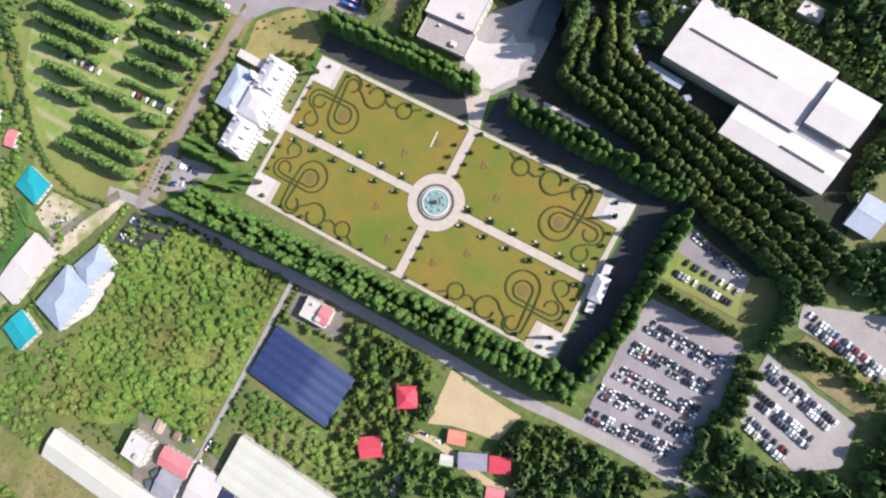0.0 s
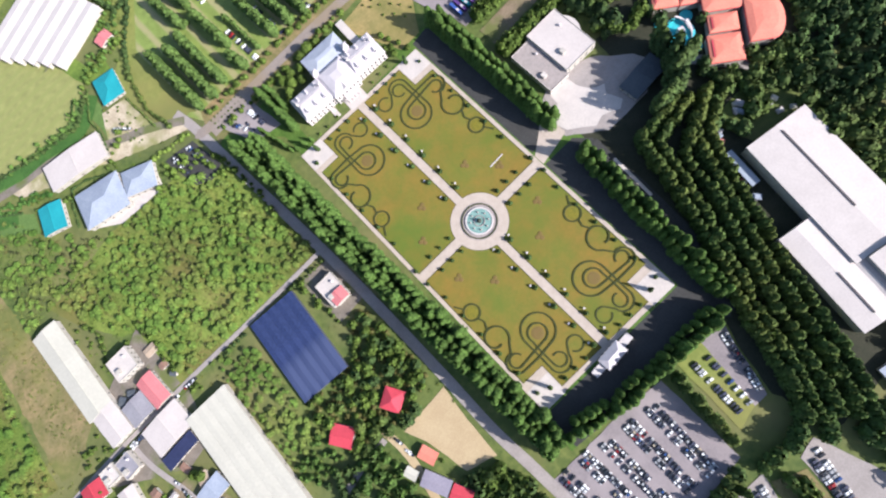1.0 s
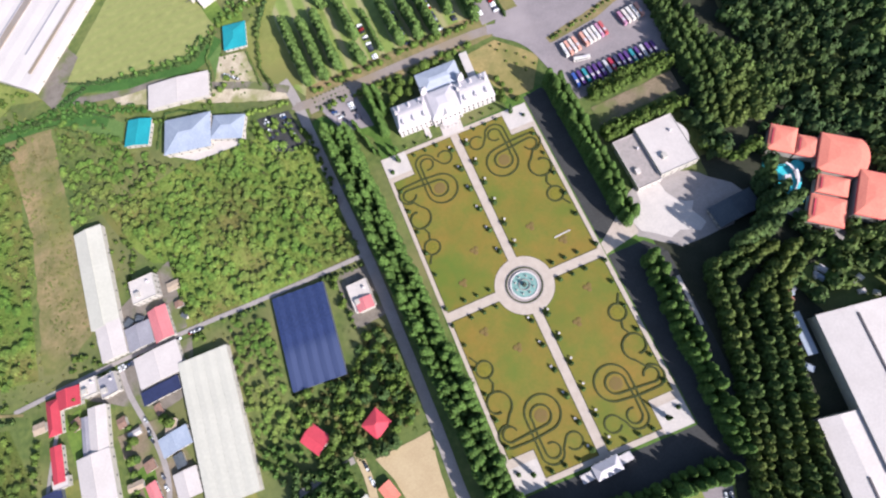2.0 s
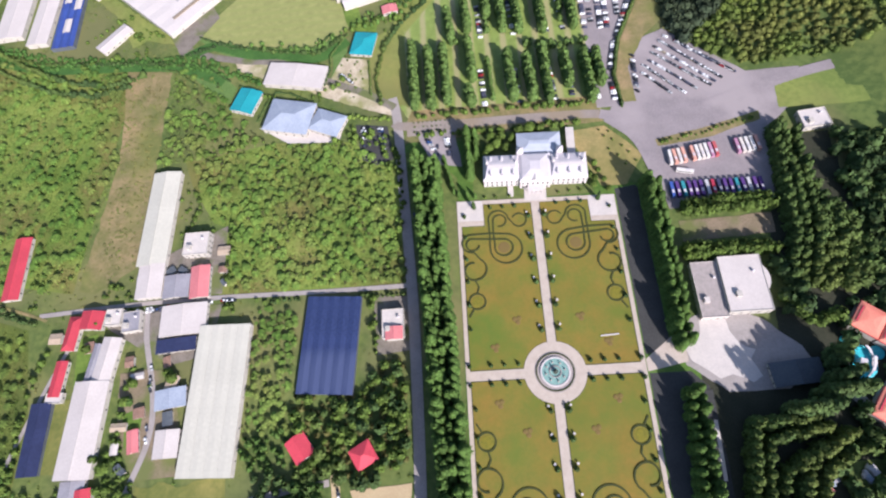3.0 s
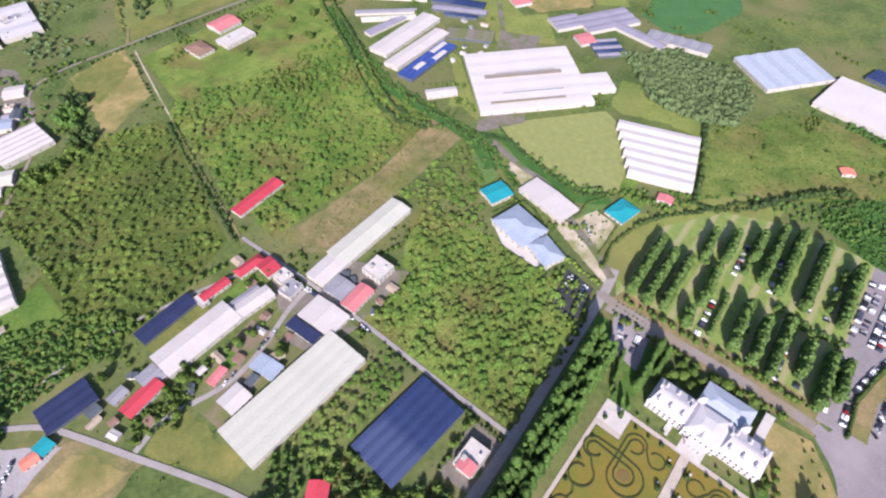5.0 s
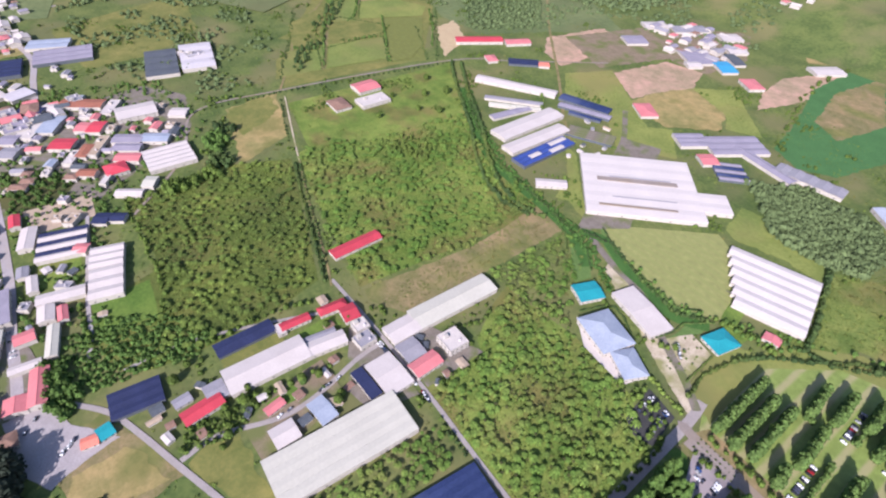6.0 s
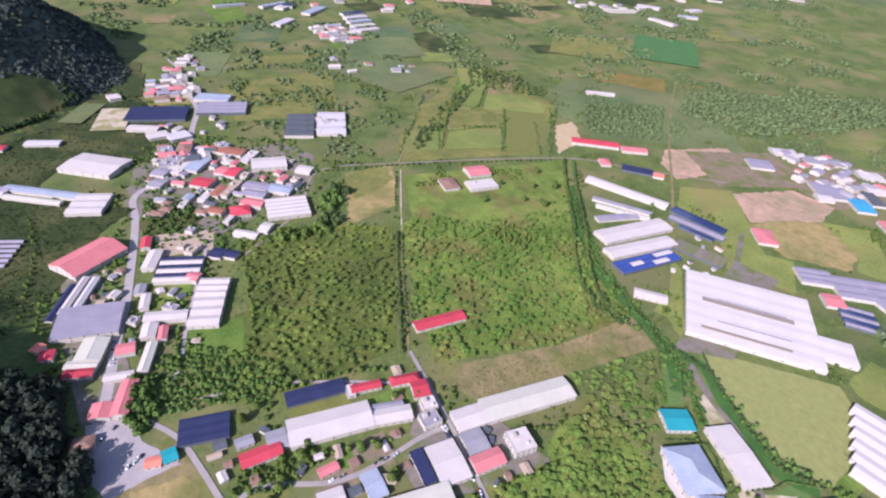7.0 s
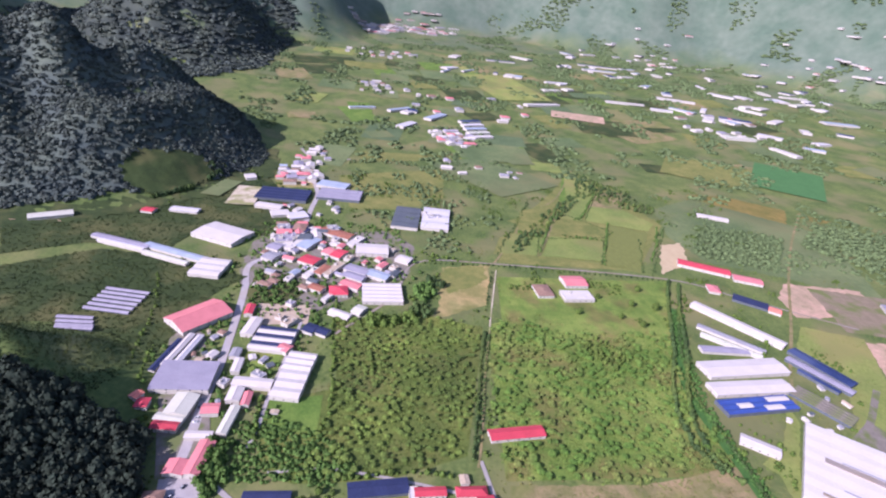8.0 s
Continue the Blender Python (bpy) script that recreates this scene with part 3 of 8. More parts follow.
patch("yard", [(-303, -167), (-312, -147), (-317, -124), (-336, -140), (-346, -150), (-368, -158), (-373, -168), (-404, -174), (-380, -188), (-350, -186), (-322, -180)], M["yard_pale"], "pale concrete yard beside the street", 1.5)
patch("garden_yard", [(-498, -154), (-487, -121), (-525, -112), (-532, -148)], M["growth"], "weedy yellow-green garden between workshops", 1.5)
patch("village_field", [(-713, -160), (-700, -130), (-671, -101), (-632, -109), (-631, -138), (-639, -167)], M["orchard"], "dark green garden plot in the village", 2)
patch("lawn_square", [(-455, -118), (-460, -70), (-415, -74), (-412, -116)], M["green"], "bright green lawn behind the village")
patch("sand_yard", [(-94, -62), (-97, -88), (-98, -116), (-119, -110), (-126, -80), (-133, -65)], M["sand"], "bare sandy yard")
patch("grass_belt", [(-104, 172), (-90, 190), (-56, 150), (-56, 128), (-60, -118), (-62, -145), (64, -145), (90, -140), (92, 130), (70, 134), (44, 150), (44, 128), (-44, 128), (-44, 185), (-92, 175)], M["edge"], "mown grass under the hedge trees")
patch("lawn_parking", [(-100, 222), (-100, 300), (-62, 352), (-20, 368), (60, 372), (60, 200), (-90, 204)], M["crop"], "grass and bare parking strips between tree rows")
patch("bare_verge", [(-96, 186), (-92, 211), (58, 211), (60, 190), (20, 189), (-40, 188)], M["bare"], "trodden brown verge of the road")
patch("bare_verge", [(-94, 208), (-55, 208), (-54, 193), (-94, 192)], M["brown_road"], "trodden brown forecourt with rows of planters", 0.6)
patch("bare_verge", [(-94, 206), (56, 204), (57, 215), (-90, 217)], M["bare"], "trodden brown verge with low planting")
patch("lawn_curve", [(-102, 226), (-112, 300), (-90, 345), (-56, 380), (-20, 384), (-20, 366), (-60, 350), (-96, 300), (-92, 220)], M["meadow"], "curved pale grass bank beside the car park")
# Dark ground sheets paint in the shade under and between the tree belts.
patch("ground_forest", [(90, 20), (120, -14), (185, -20), (190, -60), (150, -60), (200, -230), (60, -236), (48, -200), (62, -150), (84, -145), (88, -60)], M["shade_soil"], "forest floor under the tree belts with shade in its dark colour", 2)
patch("ground_forest", [(172, 40), (245, 38), (258, -40), (244, -84), (192, -64), (150, -26), (140, 8), (146, 34), (160, 30)], M["shade_soil"], "forest floor round the pavilions with shade in its dark colour", 2)
patch("ground_forest", [(158, 168), (218, 164), (214, 30), (160, 34), (150, 66), (164, 108)], M["shade_soil"], "forest floor under the eastern tree rows with shade in its dark colour", 2)
# These two strips carry the avenue's shadow in their dark colour.
patch("ground_service", [(58.5, 130), (75, 132), (75, 10), (58.5, 8)], M["service"], "service path inside the avenue with tree shade painted into its colour", 0.3)
patch("ground_service", [(58.5, -4), (84, -4), (93, -14), (94, -60), (88, -140), (76, -152), (20, -151), (-58, -145), (-58, -119), (58.5, -119)], M["service"], "service path inside the avenue with tree shade painted into its colour", 0.3)
patch("lawn_verge", [(30, 183), (60, 186), (84, 158), (68, 133), (50, 133)], M["hay"], "dry grass bank beside the palace")
patch("parking_ground", [(58, 368), (118, 362), (132, 352), (104, 312), (84, 270), (75, 235), (76, 203), (57, 203)], M["asphalt"], "grey asphalt car park")
patch("bare_bank", [(132, 350), (122, 288), (104, 270), (88, 240), (88, 206), (78, 204), (77, 235), (86, 270), (106, 310)], M["bare"], "dry grass bank between the car parks")
patch("parking_ground", [(104, 270), (121, 277), (175, 225), (215, 225), (215, 205), (166, 160), (90, 160), (60, 190), (70, 206), (88, 206), (87, 240)], M["asphalt"], "grey asphalt car park")
patch("parking_ground", [(88, 160), (174, 167), (168, 112), (94, 110)], M["asphalt"], "grey asphalt coach park")
patch("parking_ground", [(8, -152), (8, -212), (-88, -222), (-86, -150), (-20, -149)], M["asphalt"], "grey asphalt car park with crowded rows")
patch("parking_ground", [(60, -153), (46, -198), (36, -198), (42, -152)], M["asphalt"], "grey asphalt car park strip")
patch("lawn_parking", [(42, -152), (36, -198), (20, -202), (22, -151)], M["meadow"], "grass strip with parked cars")
patch("parking_ground", [(46, -231), (62, -276), (50, -300), (26, -292), (32, -234)], M["lane"], "pale asphalt car park strip")
patch("parking_ground", [(10, -226), (-4, -286), (-30, -290), (-46, -268), (-34, -230), (-10, -226)], M["lane"], "pale asphalt car park strip")
patch("bare_ground", [(30, -240), (24, -290), (0, -290), (10, -232)], M["bare"], "dry verge between the car parks")
patch("parking_ground", [(-86, 193), (-56, 195), (-52, 160), (-74, 164)], M["asphalt"], "small asphalt car park by the hedge")
patch("meadow_east", [(190, 188), (193, 213), (250, 224), (300, 226), (300, 190), (240, 186)], M["meadow"], "sunny mown meadow beside the road")
patch("bare_verge", [(95, 169), (137, 177), (175, 187), (174, 179), (135, 167), (96, 163)], M["bare"], "dry planted verge between the car park and the coaches")
patch("ground_lush", [(3, 423), (46, 452), (89, 445), (116, 449), (134, 436), (140, 375), (114, 357), (93, 364), (58, 366), (10, 387)], M["lush"], "deep green tall grass behind the car park", 3)
patch("meadow", [(-226, 477), (-192, 485), (-136, 470), (-104, 446), (-112, 434), (-155, 436), (-200, 422), (-214, 428)], M["meadow"], "rough yellow-green grass beside the greenhouse", 4)
patch("meadow", [(-421, 404), (-397, 400), (-358, 364), (-317, 331), (-310, 318), (-338, 326), (-351, 319), (-378, 366)], M["meadow"], "pale grass beside the huge greenhouse", 3)
patch("yard", [(98, 84), (160, 86), (161, 101), (98, 100)], M["earth_yard"], "bare brown yard between the tree belts", 1)
# Grey sheet paints the plaza's shaded part; the white one follows the sunlit outline.
patch("plaza", [(84, 26), (96, 32), (118, 36), (134, 27), (154, 8), (160, -4), (140, -18), (104, -18), (82, 0)], M["lane"], "plaza paving greyed to stand in for shade", 1.5)
patch("plaza", [(83, 12), (86, 2), (94, -3), (101, -10), (109, -8), (120, -13), (126, -9), (122, 1), (126, 7), (117, 13), (113, 20), (112, 29), (96, 29), (95, 20)], M["plaza"], "white paved plaza cut to its sunlit outline", 3.0)
patch("pool_basin", [(93, 350), (112, 352), (126, 349), (104, 318), (94, 322)], M["paving"], "pale deck round the play pool", 0.2)
patch("water_pool", [(95, 348), (110, 349), (119, 343), (104, 325), (95, 326)], M["pool"], "bright blue play pool water", 0.6)
patch("plaza_path", [(84, 24), (84, 2), (58, -3), (58, 5)], M["paving"], "paved link through the trees", 0.3)
patch("lawn_bank", [(-291, 324), (-253, 305), (-228, 300), (-199, 297), (-171, 296), (-160, 308), (-149, 305), (-161, 284), (-183, 281), (-216, 286), (-245, 292), (-267, 303)], M["bank_grass"], "trim green grass bank along the crop field", 0.5)
patch("lawn_bank", [(-296, 287), (-288, 293), (-253, 269), (-243, 259), (-248, 242), (-270, 260)], M["bank_grass"], "trim green grass bank beside the teal shed", 0.5)
patch("lawn_bank", [(-158, 269), (-159, 288), (-148, 303), (-146, 288), (-157, 262), (-162, 245)], M["bank_grass"], "trim green grass bank beside the yard", 0.5)
patch("lawn_curve", [(-122, 240), (-126, 276), (-124, 300), (-112, 306), (-98, 290), (-98, 225), (-106, 216)], M["meadow"], "bright grass beside the stony yard", 1.0)
patch("yard", [(-250, 292), (-205, 284), (-165, 260), (-130, 242), (-104, 224), (-104, 213), (-135, 228), (-165, 240), (-180, 249), (-215, 264), (-244, 278)], M["stony"], "pale stony ground along the lane and hall", 1.5)
patch("terrace_yard", [(-218, 214), (-192, 196), (-150, 193), (-147, 205), (-176, 208), (-205, 216)], M["plaza"], "white paved terrace of the guest house", 0.4)
patch("yard", [(-150, 281), (-128, 276), (-123, 238), (-104, 214), (-127, 222), (-156, 235), (-160, 257)], M["stony"], "pale stony yard beside the junction", 1.5)
patch("parking_ground", [(-136, 208), (-110, 204), (-105, 172), (-118, 168), (-130, 174)], M["service"], "dark parking yard beside the junction", 1.0)
patch("yard", [(-300, 95), (-234, 125), (-232, 70), (-300, 72)], M["gravel"], "grey paved farm yard")
patch("yard", [(-335, 60), (-230, 62), (-238, 25), (-262, 20), (-300, 40)], M["gravel"], "grey paved farm yard")
patch("yard", [(-299, 16), (-262, 18), (-240, -52), (-276, -54), (-292, -30)], M["earth_yard"], "trodden brown farm yard with weeds", 1.5)
patch("garden_yard", [(-291, -12), (-278, -8), (-276, -30), (-286, -34)], M["green"], "small green grass plot in the farm yard", 1.2)
patch("olive_strip", [(-342, 0), (-328, 0), (-330, -48), (-342, -48)], M["olive"], "grass court between the farm wings", 0.3)
patch("lawn_court", [(-336, 42), (-322, 46), (-316, 12), (-332, 8)], M["green"], "bright grass court beside the red roofs", 0.3)
patch("yard", [(-120, 60), (-93, 58), (-94, 20), (-116, 18)], M["gravel"], "gravel yard round the small house")
patch("yard", [(-560, -195), (-372, -150), (-372, -190), (-470, -215), (-600, -235)], M["gravel"], "grey village yards")
patch("yard", [(-300, 300), (-270, 345), (-350, 500), (-395, 480)], M["gravel"], "gravel drive between the sheds")

ribbon("road_west", [(-106, 232), (-102, 209), (-98, 150), (-92, 60), (-90, 0), (-89, -60), (-89, -103), (-86, -141), (-84, -190), (-88, -260)], 7.5, M["lane"], "grey lane along the hedge")
ribbon("road_north", [(-104, 206), (-88, 201), (29, 199), (58, 197)], 8, M["brown_road"], "worn brown-grey road behind the palace")
ribbon("road_east", [(58, 197), (72, 193), (100, 186), (164, 204), (230, 222), (330, 235)], 9, M["asphalt"], "grey road past the car parks")
ribbon("road_park", [(66, 196), (84, 170), (92, 140), (100, 118)], 11, M["asphalt"], "grey drive down to the coaches")
ribbon("lane", [(-92, 66), (-165, 66), (-230, 67), (-300, 66), (-372, 62)], 3.4, M["lane"], "narrow farm lane")
ribbon("lane", [(-365, 58), (-388, 66), (-440, 81), (-497, 97), (-560, 117)], 2.2, M["bare"], "narrow overgrown farm track")
ribbon("lane", [(-560, 117), (-600, 129), (-718, 167)], 1.7, M["stony"], "narrow pale straight farm track")
ribbon("road", [(-560, -60), (-640, 10), (-738, 55), (-737, 174), (-697, 430), (-640, 520), (-560, 640)], 3.4, M["brown_road"], "tree-lined country road")
ribbon("road", [(-740, 170), (-830, 225), (-950, 290), (-1040, 380), (-1250, 500)], 3.2, M["bare"], "dirt road between paddies")
ribbon("lane", [(-1602, -218), (-1418, -164), (-1287, -138), (-1218, -100), (-1242, -34)], 6, M["lane"], "pale lane out of the upper village")
ribbon("lane", [(-790, 200), (-900, 380)], 5, M["bare"], "field track")
ribbon("road", [(-330, -190), (-366, -180), (-398, -176), (-455, -174), (-507, -170), (-571, -169), (-614, -169), (-662, -170), (-718, -174), (-757, -148), (-838, -115), (-932, -104), (-1019, -97), (-1142, -120), (-1251, -140)], 8, M["yard_pale"], "village street")
ribbon("lane", [(-146, -60), (-170, -63), (-205, -71), (-240, -84), (-277, -99), (-310, -112), (-340, -126), (-362, -146)], 4.2, M["lane"], "pale winding lane")
ribbon("lane", [(-277, -96), (-281, -70), (-270, -30), (-272, 0), (-284, 40), (-287, 62)], 4, M["lane"], "grey lane through the farm")
ribbon("lane", [(-104, 222), (-130, 240), (-165, 258), (-205, 282), (-245, 290), (-290, 306), (-306, 325), (-345, 400), (-385, 470), (-440, 540)], 7, M["gravel"], "pale stony lane past the sheds")
ribbon("bank", [(-296, 300), (-270, 310), (-235, 296), (-205, 292), (-172, 284), (-146, 300)], 11, M["bank"], "lush green bank along the crop field")
ribbon("bank", [(-612, 392), (-524, 341), (-440, 306), (-344, 296), (-296, 288), (-255, 268)], 12, M["bank"], "lush green bank of the creek")
ribbon("bank", [(-150, 382), (-140, 320), (-120, 312)], 14, M["green"], "bright grass strip beside the greenhouse")
ribbon("lane", [(-320, 60), (-340, 40), (-372, -60), (-372, -110)], 3, M["lane"], "farm track")
ribbon("lane", [(-389, -132), (-418, -124), (-460, -119), (-507, -111), (-552, -103), (-583, -98)], 3.4, M["yard_pale"], "pale track behind the workshops")
ribbon("road", [(-421, 415), (-477, 458), (-570, 540), (-714, 661), (-858, 793), (-1015, 950)], 4, M["bare"], "pale country road past the nurseries")
# Path darkened to hold the shade between the belts.
ribbon("road_garden", [(92, -16), (91, -40), (90, -80), (84, -130), (64, -152)], 5, M["service"], "path between the tree belts with shade painted into its colour")
ribbon("lane", [(-143, -54), (-141, -79), (-146, -116), (-142, -140)], 5.5, M["sand"], "pale track past the cottages")

ribbon("path_park", [(172, -18), (182, -32), (199, -57)], 7, M["lane"], "pale path beside the pavilions")

ribbon("path_park", [(92, -34), (91, -52), (90, -68)], 2.2, M["plaza"], "narrow white path between the trees")
# ---- formal garden ----
YN, YS, XE = 127.5, -117.0, 57.5


def slant(x, y):
    """The north edge of the garden runs slightly askew."""
    return (x, y - 0.035 * x if y > 60 else y)


patch("pavement_garden", [(-XE, YS), (XE, YS), slant(XE, YN), slant(-XE, YN)], M["paving"], "pale paved walks of the formal garden", 0)
_rank[0] += 2
for sx in (-1, 1):
    for ya, yb in ((3.5, YN - 3.5), (YS + 3.5, -3.5)):
        pts = [(sx * 3.2, ya), (sx * (XE - 3), ya), (sx * (XE - 3), yb), (sx * 3.2, yb)]
        far = yb if abs(yb) > abs(ya) else ya
        near = ya if far == yb else yb
        s = 1 if far > near else -1
        cut = [(sx * 3.2, near), (sx * 3.2, far), (sx * 38, far), (sx * 38, far - s * 17.5), (sx * (XE - 3), far - s * 17.5), (sx * (XE - 3), near)]
        arc = [(sx * 20 * math.cos(a), s * 20 * math.sin(a)) for a in np.linspace(radians(10), radians(80), 8)]
        pts = [(sx * (XE - 3), near), (sx * (XE - 3), far - s * 17.5), (sx * 38, far - s * 17.5), (sx * 38, far), (sx * 3.2, far), (sx * 3.2, s * 19.7)] + arc[::-1] + [(sx * 19.7, near)]
        pts = [slant(*c) for c in pts]
        patch("lawn", pts, M["lawn"], "golden-green mown lawn of the formal garden", 0)
        loop = [Vector((x, y, 0)) for x, y in pts + pts[:1]]
        l, r = offset_line(loop, 0.28), offset_line(loop, -0.28)
        edge = part("edging", Build().ring([[(a.x, a.y, 0.1), (a.x, a.y, 0.5), (b.x, b.y, 0.5), (b.x, b.y, 0.1)] for a, b in zip(l, r)]), M["box"], None)
        tagged(edge, "low clipped edging hedge round the lawn", "hedge", "edging hedges")
for sx in (-1, 1):
    for y in (YN - 8, YS + 8):
        patch("plaza_corner", [slant(sx * 38.6, y - 8.6), slant(sx * 57, y - 8.6), slant(sx * 57, y + 7.6), slant(sx * 38.6, y + 7.6)], M["plaza"], "pale square corner plaza", 0)


def disc(name, r0, r1, z0, z1, mat, parent, label="", n=48):
    b = Build()
    ring = lambda r, z: [(r * math.cos(2 * math.pi * j / n), r * math.sin(2 * math.pi * j / n), z) for j in range(n)]
    if r0:
        b.ring([ring(r1, z0), ring(r1, z1), ring(r0, z1), ring(r0, z0)], cap=False)
    else:
        b.ring([ring(r1, z0), ring(r1, z1)])
    return part(name, b, mat, parent, label)


tagged(disc("pavement_circle", 0, 20, 0.05, 0.55, M["paving"], None), "round pale paved circle round the fountain", "pavement", kind="structure")
fountain = empty("fountain", pose(0, 0, 0.55), "round stone fountain with green water and bronze figures", "fountain")
disc("step", 0, 13.2, 0, 0.16, M["stone"], fountain)
disc("hedge_ring", 11.6, 12.4, 0.16, 0.6, M["box"], fountain, "clipped hedge ring")
disc("basin_wall", 8.6, 9.6, 0.16, 1.0, M["palace_wall"], fountain, "pale stone basin rim", 40)
disc("water", 0, 8.6, 0.16, 0.7, M["water"], fountain, "green fountain water", 40)
disc("inner_basin", 3.4, 3.9, 0.16, 1.3, M["stone"], fountain, "", 24)
part("statue", Build().lathe([(1.6, 0.7), (1.5, 1.2), (0.8, 1.6), (0.7, 2.4), (1.5, 2.6), (1.4, 2.9), (0.5, 3.2), (0.6, 4.0), (0.42, 4.8), (0.2, 5.4)], 12).box(-1.6, -0.4, 1.2, 1.6, 0.4, 2.3), M["bronze"], fountain, "dark bronze centre figure")
for k in range(8):
    a = k * math.pi / 4 + 0.2
    part("jet_figure", Build().lathe([(0.7, 0.6), (0.6, 1.2), (0.35, 1.5), (0.4, 2.0), (0.15, 2.4)], 8, 6.2 * math.cos(a), 6.2 * math.sin(a)), M["stone"], fountain)


def arc_points(cx, cy, r, a0, a1, n=14, r1=None):
    """Points on an arc, or on a spiral when a second radius is given."""
    rs = np.linspace(r, r if r1 is None else r1, n)
    return [(cx + q * math.cos(radians(a)), cy + q * math.sin(radians(a))) for a, q in zip(np.linspace(a0, a1, n), rs)]


def scroll(sx, sy, shift):
    """The clipped scroll hedge of one quarter of the garden, mirrored by signs."""
    ob = empty("parterre", pose(0, 0, 0), "low clipped scroll hedge with loops and curls on the lawn", "hedge", "scroll hedges on the lawns")
    lines = [
        arc_points(12.8, 110.6, 5.2, 25, 320, 18)[::1] + arc_points(27.8, 112, 7.2, 175, 10, 10) + [(34.8, 104)] + arc_points(23.7, 88.7, 11.3, 5, -262, 30) + [(35, 101.3)] + arc_points(48, 94.2, 7.0, 82, -100, 14) + arc_points(47, 74.6, 8.2, 122, 277, 12, 8.6) + arc_points(47, 74.6, 8.6, 290, 450, 12, 4.3),
        arc_points(27, 111, 4.7, -70, -175, 6, 4.7) + arc_points(27, 111, 4.7, 180, 5, 9) + [(32, 100)] + arc_points(25.3, 89.7, 6.4, 15, -258, 24) + [(36, 96.8)] + arc_points(47.4, 93.2, 4.7, 80, -170, 14),
        arc_points(46.7, 50.5, 5.6, 70, 430, 18), [(49.5, 45), (52.8, 39.5)], [(47.5, 66), (45, 61), (46.4, 56.2)],
    ]
    for k, pts in enumerate(lines):
        top = 0.72 + 0.06 * k
        pts = [Vector((sx * x, sy * (y + shift), 0)) for x, y in pts]
        l, r = offset_line(pts, 0.55), offset_line(pts, -0.55)
        part("hedge", Build().ring([[(a.x, a.y, 0.05), (a.x, a.y, top + 0.004 * j), (b.x, b.y, top + 0.004 * j), (b.x, b.y, 0.05)] for j, (a, b) in enumerate(zip(l, r))]), M["box"], ob)
    for x, y, r, m in ((25.3, 89.7, 4.6, "flowers"), (46.7, 50.5, 4.2, "flower_yellow")):
        part("flower_bed", Build().lathe([(r, 0.1), (r, 0.42), (r * 0.7, 0.55)], 14, sx * x, sy * (y + shift)), M[m], ob, "planted bed inside the scroll")


scroll(1, 1, 0), scroll(-1, 1, 0), scroll(1, -1, -10), scroll(-1, -1, -10)
for sx in (-1, 1):
    for sy in (-1, 1):
        for x, y in ((21, 36), (37, 18)):
            b = Build()
            for k in range(3):
                b.lathe([(1.7, 0.05), (1.7, 0.4), (1.0, 0.55)], 8, 1.7 * math.cos(k * 2.1), 1.7 * math.sin(k * 2.1))
            tagged(part("flower_bed", b, M["flowers"], None, at=pose(sx * x, sy * y, 0.2, 0, 0, 40)), "faded red flower patch on the lawn", "flower bed", "flower patches")
tagged(part("bench", Build().box(-6, -0.4, 0.2, 6, 0.4, 0.7), M["palace_wall"], None, at=pose(38, 22, 0.1, 0, 0, 3)), "long white bench on the lawn", "bench")

# ---- plants ----
def leaf_cloud(rng, count, size, shape):
    """Leaf clumps as bent quads on a crown; shape gives radius for a height from 0 to 1."""
    t = rng.uniform(0, 1, count) ** 0.9
    a = rng.uniform(0, 2 * np.pi, count)
    r = np.array([shape(v) for v in t]) * rng.uniform(0.72, 1.08, count)
    c = np.c_[r * np.cos(a), r * np.sin(a), t]
    n = np.c_[np.cos(a), np.sin(a), rng.uniform(0.2, 1.2, count)] + rng.normal(0, 0.45, (count, 3))
    n /= np.linalg.norm(n, axis=1)[:, None]
    u = np.cross(n, rng.normal(0, 1, (count, 3)))
    u /= np.linalg.norm(u, axis=1)[:, None]
    w = np.cross(n, u)
    s = (size * rng.uniform(0.6, 1.3, count))[:, None]
    return c, u * s, w * s * 0.8, n


def crown_arrays(seed, count, size, shape, tall, wide, low, core_too=True):
    """Quads of one crown: a lumpy core and leaf clumps over it."""
    rng = np.random.default_rng(seed)
    c, u, w, n = leaf_cloud(rng, count, size, shape)
    c = c * [wide, wide, tall] + [0, 0, low]
    v = np.stack([c - u, c - w * 0.9 + n * size * 0.2, c + u, c + w + n * size * 0.25], 1).reshape(-1, 3)
    f = np.arange(len(v)).reshape(-1, 4)
    if not core_too:
        return v, f
    core, k, m = [], 8, 5
    for i in range(m):
        t = (i + 0.15) / (m - 0.6)
        for j in range(k):
            a = 2 * np.pi * j / k
            r = shape(min(t, 0.97)) * 0.78 * wide * rng.uniform(0.8, 1.12)
            core.append((r * np.cos(a), r * np.sin(a), low + min(t, 1.0) * tall * 0.93))
    g = [(i * k + j, i * k + (j + 1) % k, (i + 1) * k + (j + 1) % k, (i + 1) * k + j) for i in range(m - 1) for j in range(k)]
    return np.r_[v, core], np.r_[f, np.array(g) + len(v)]


def round_crown(t):
    return math.sqrt(max(0.02, 1 - (2 * t - 0.85) ** 2 / 1.35))


def cone_crown(t):
    return 0.12 + 0.88 * (1 - t) ** 0.75 * min(1, 0.55 + 3 * t)


def oval_crown(t):
    return max(0.12, math.sin(math.pi * min(1, 0.12 + 0.86 * t)) ** 0.6)


TREES = {}


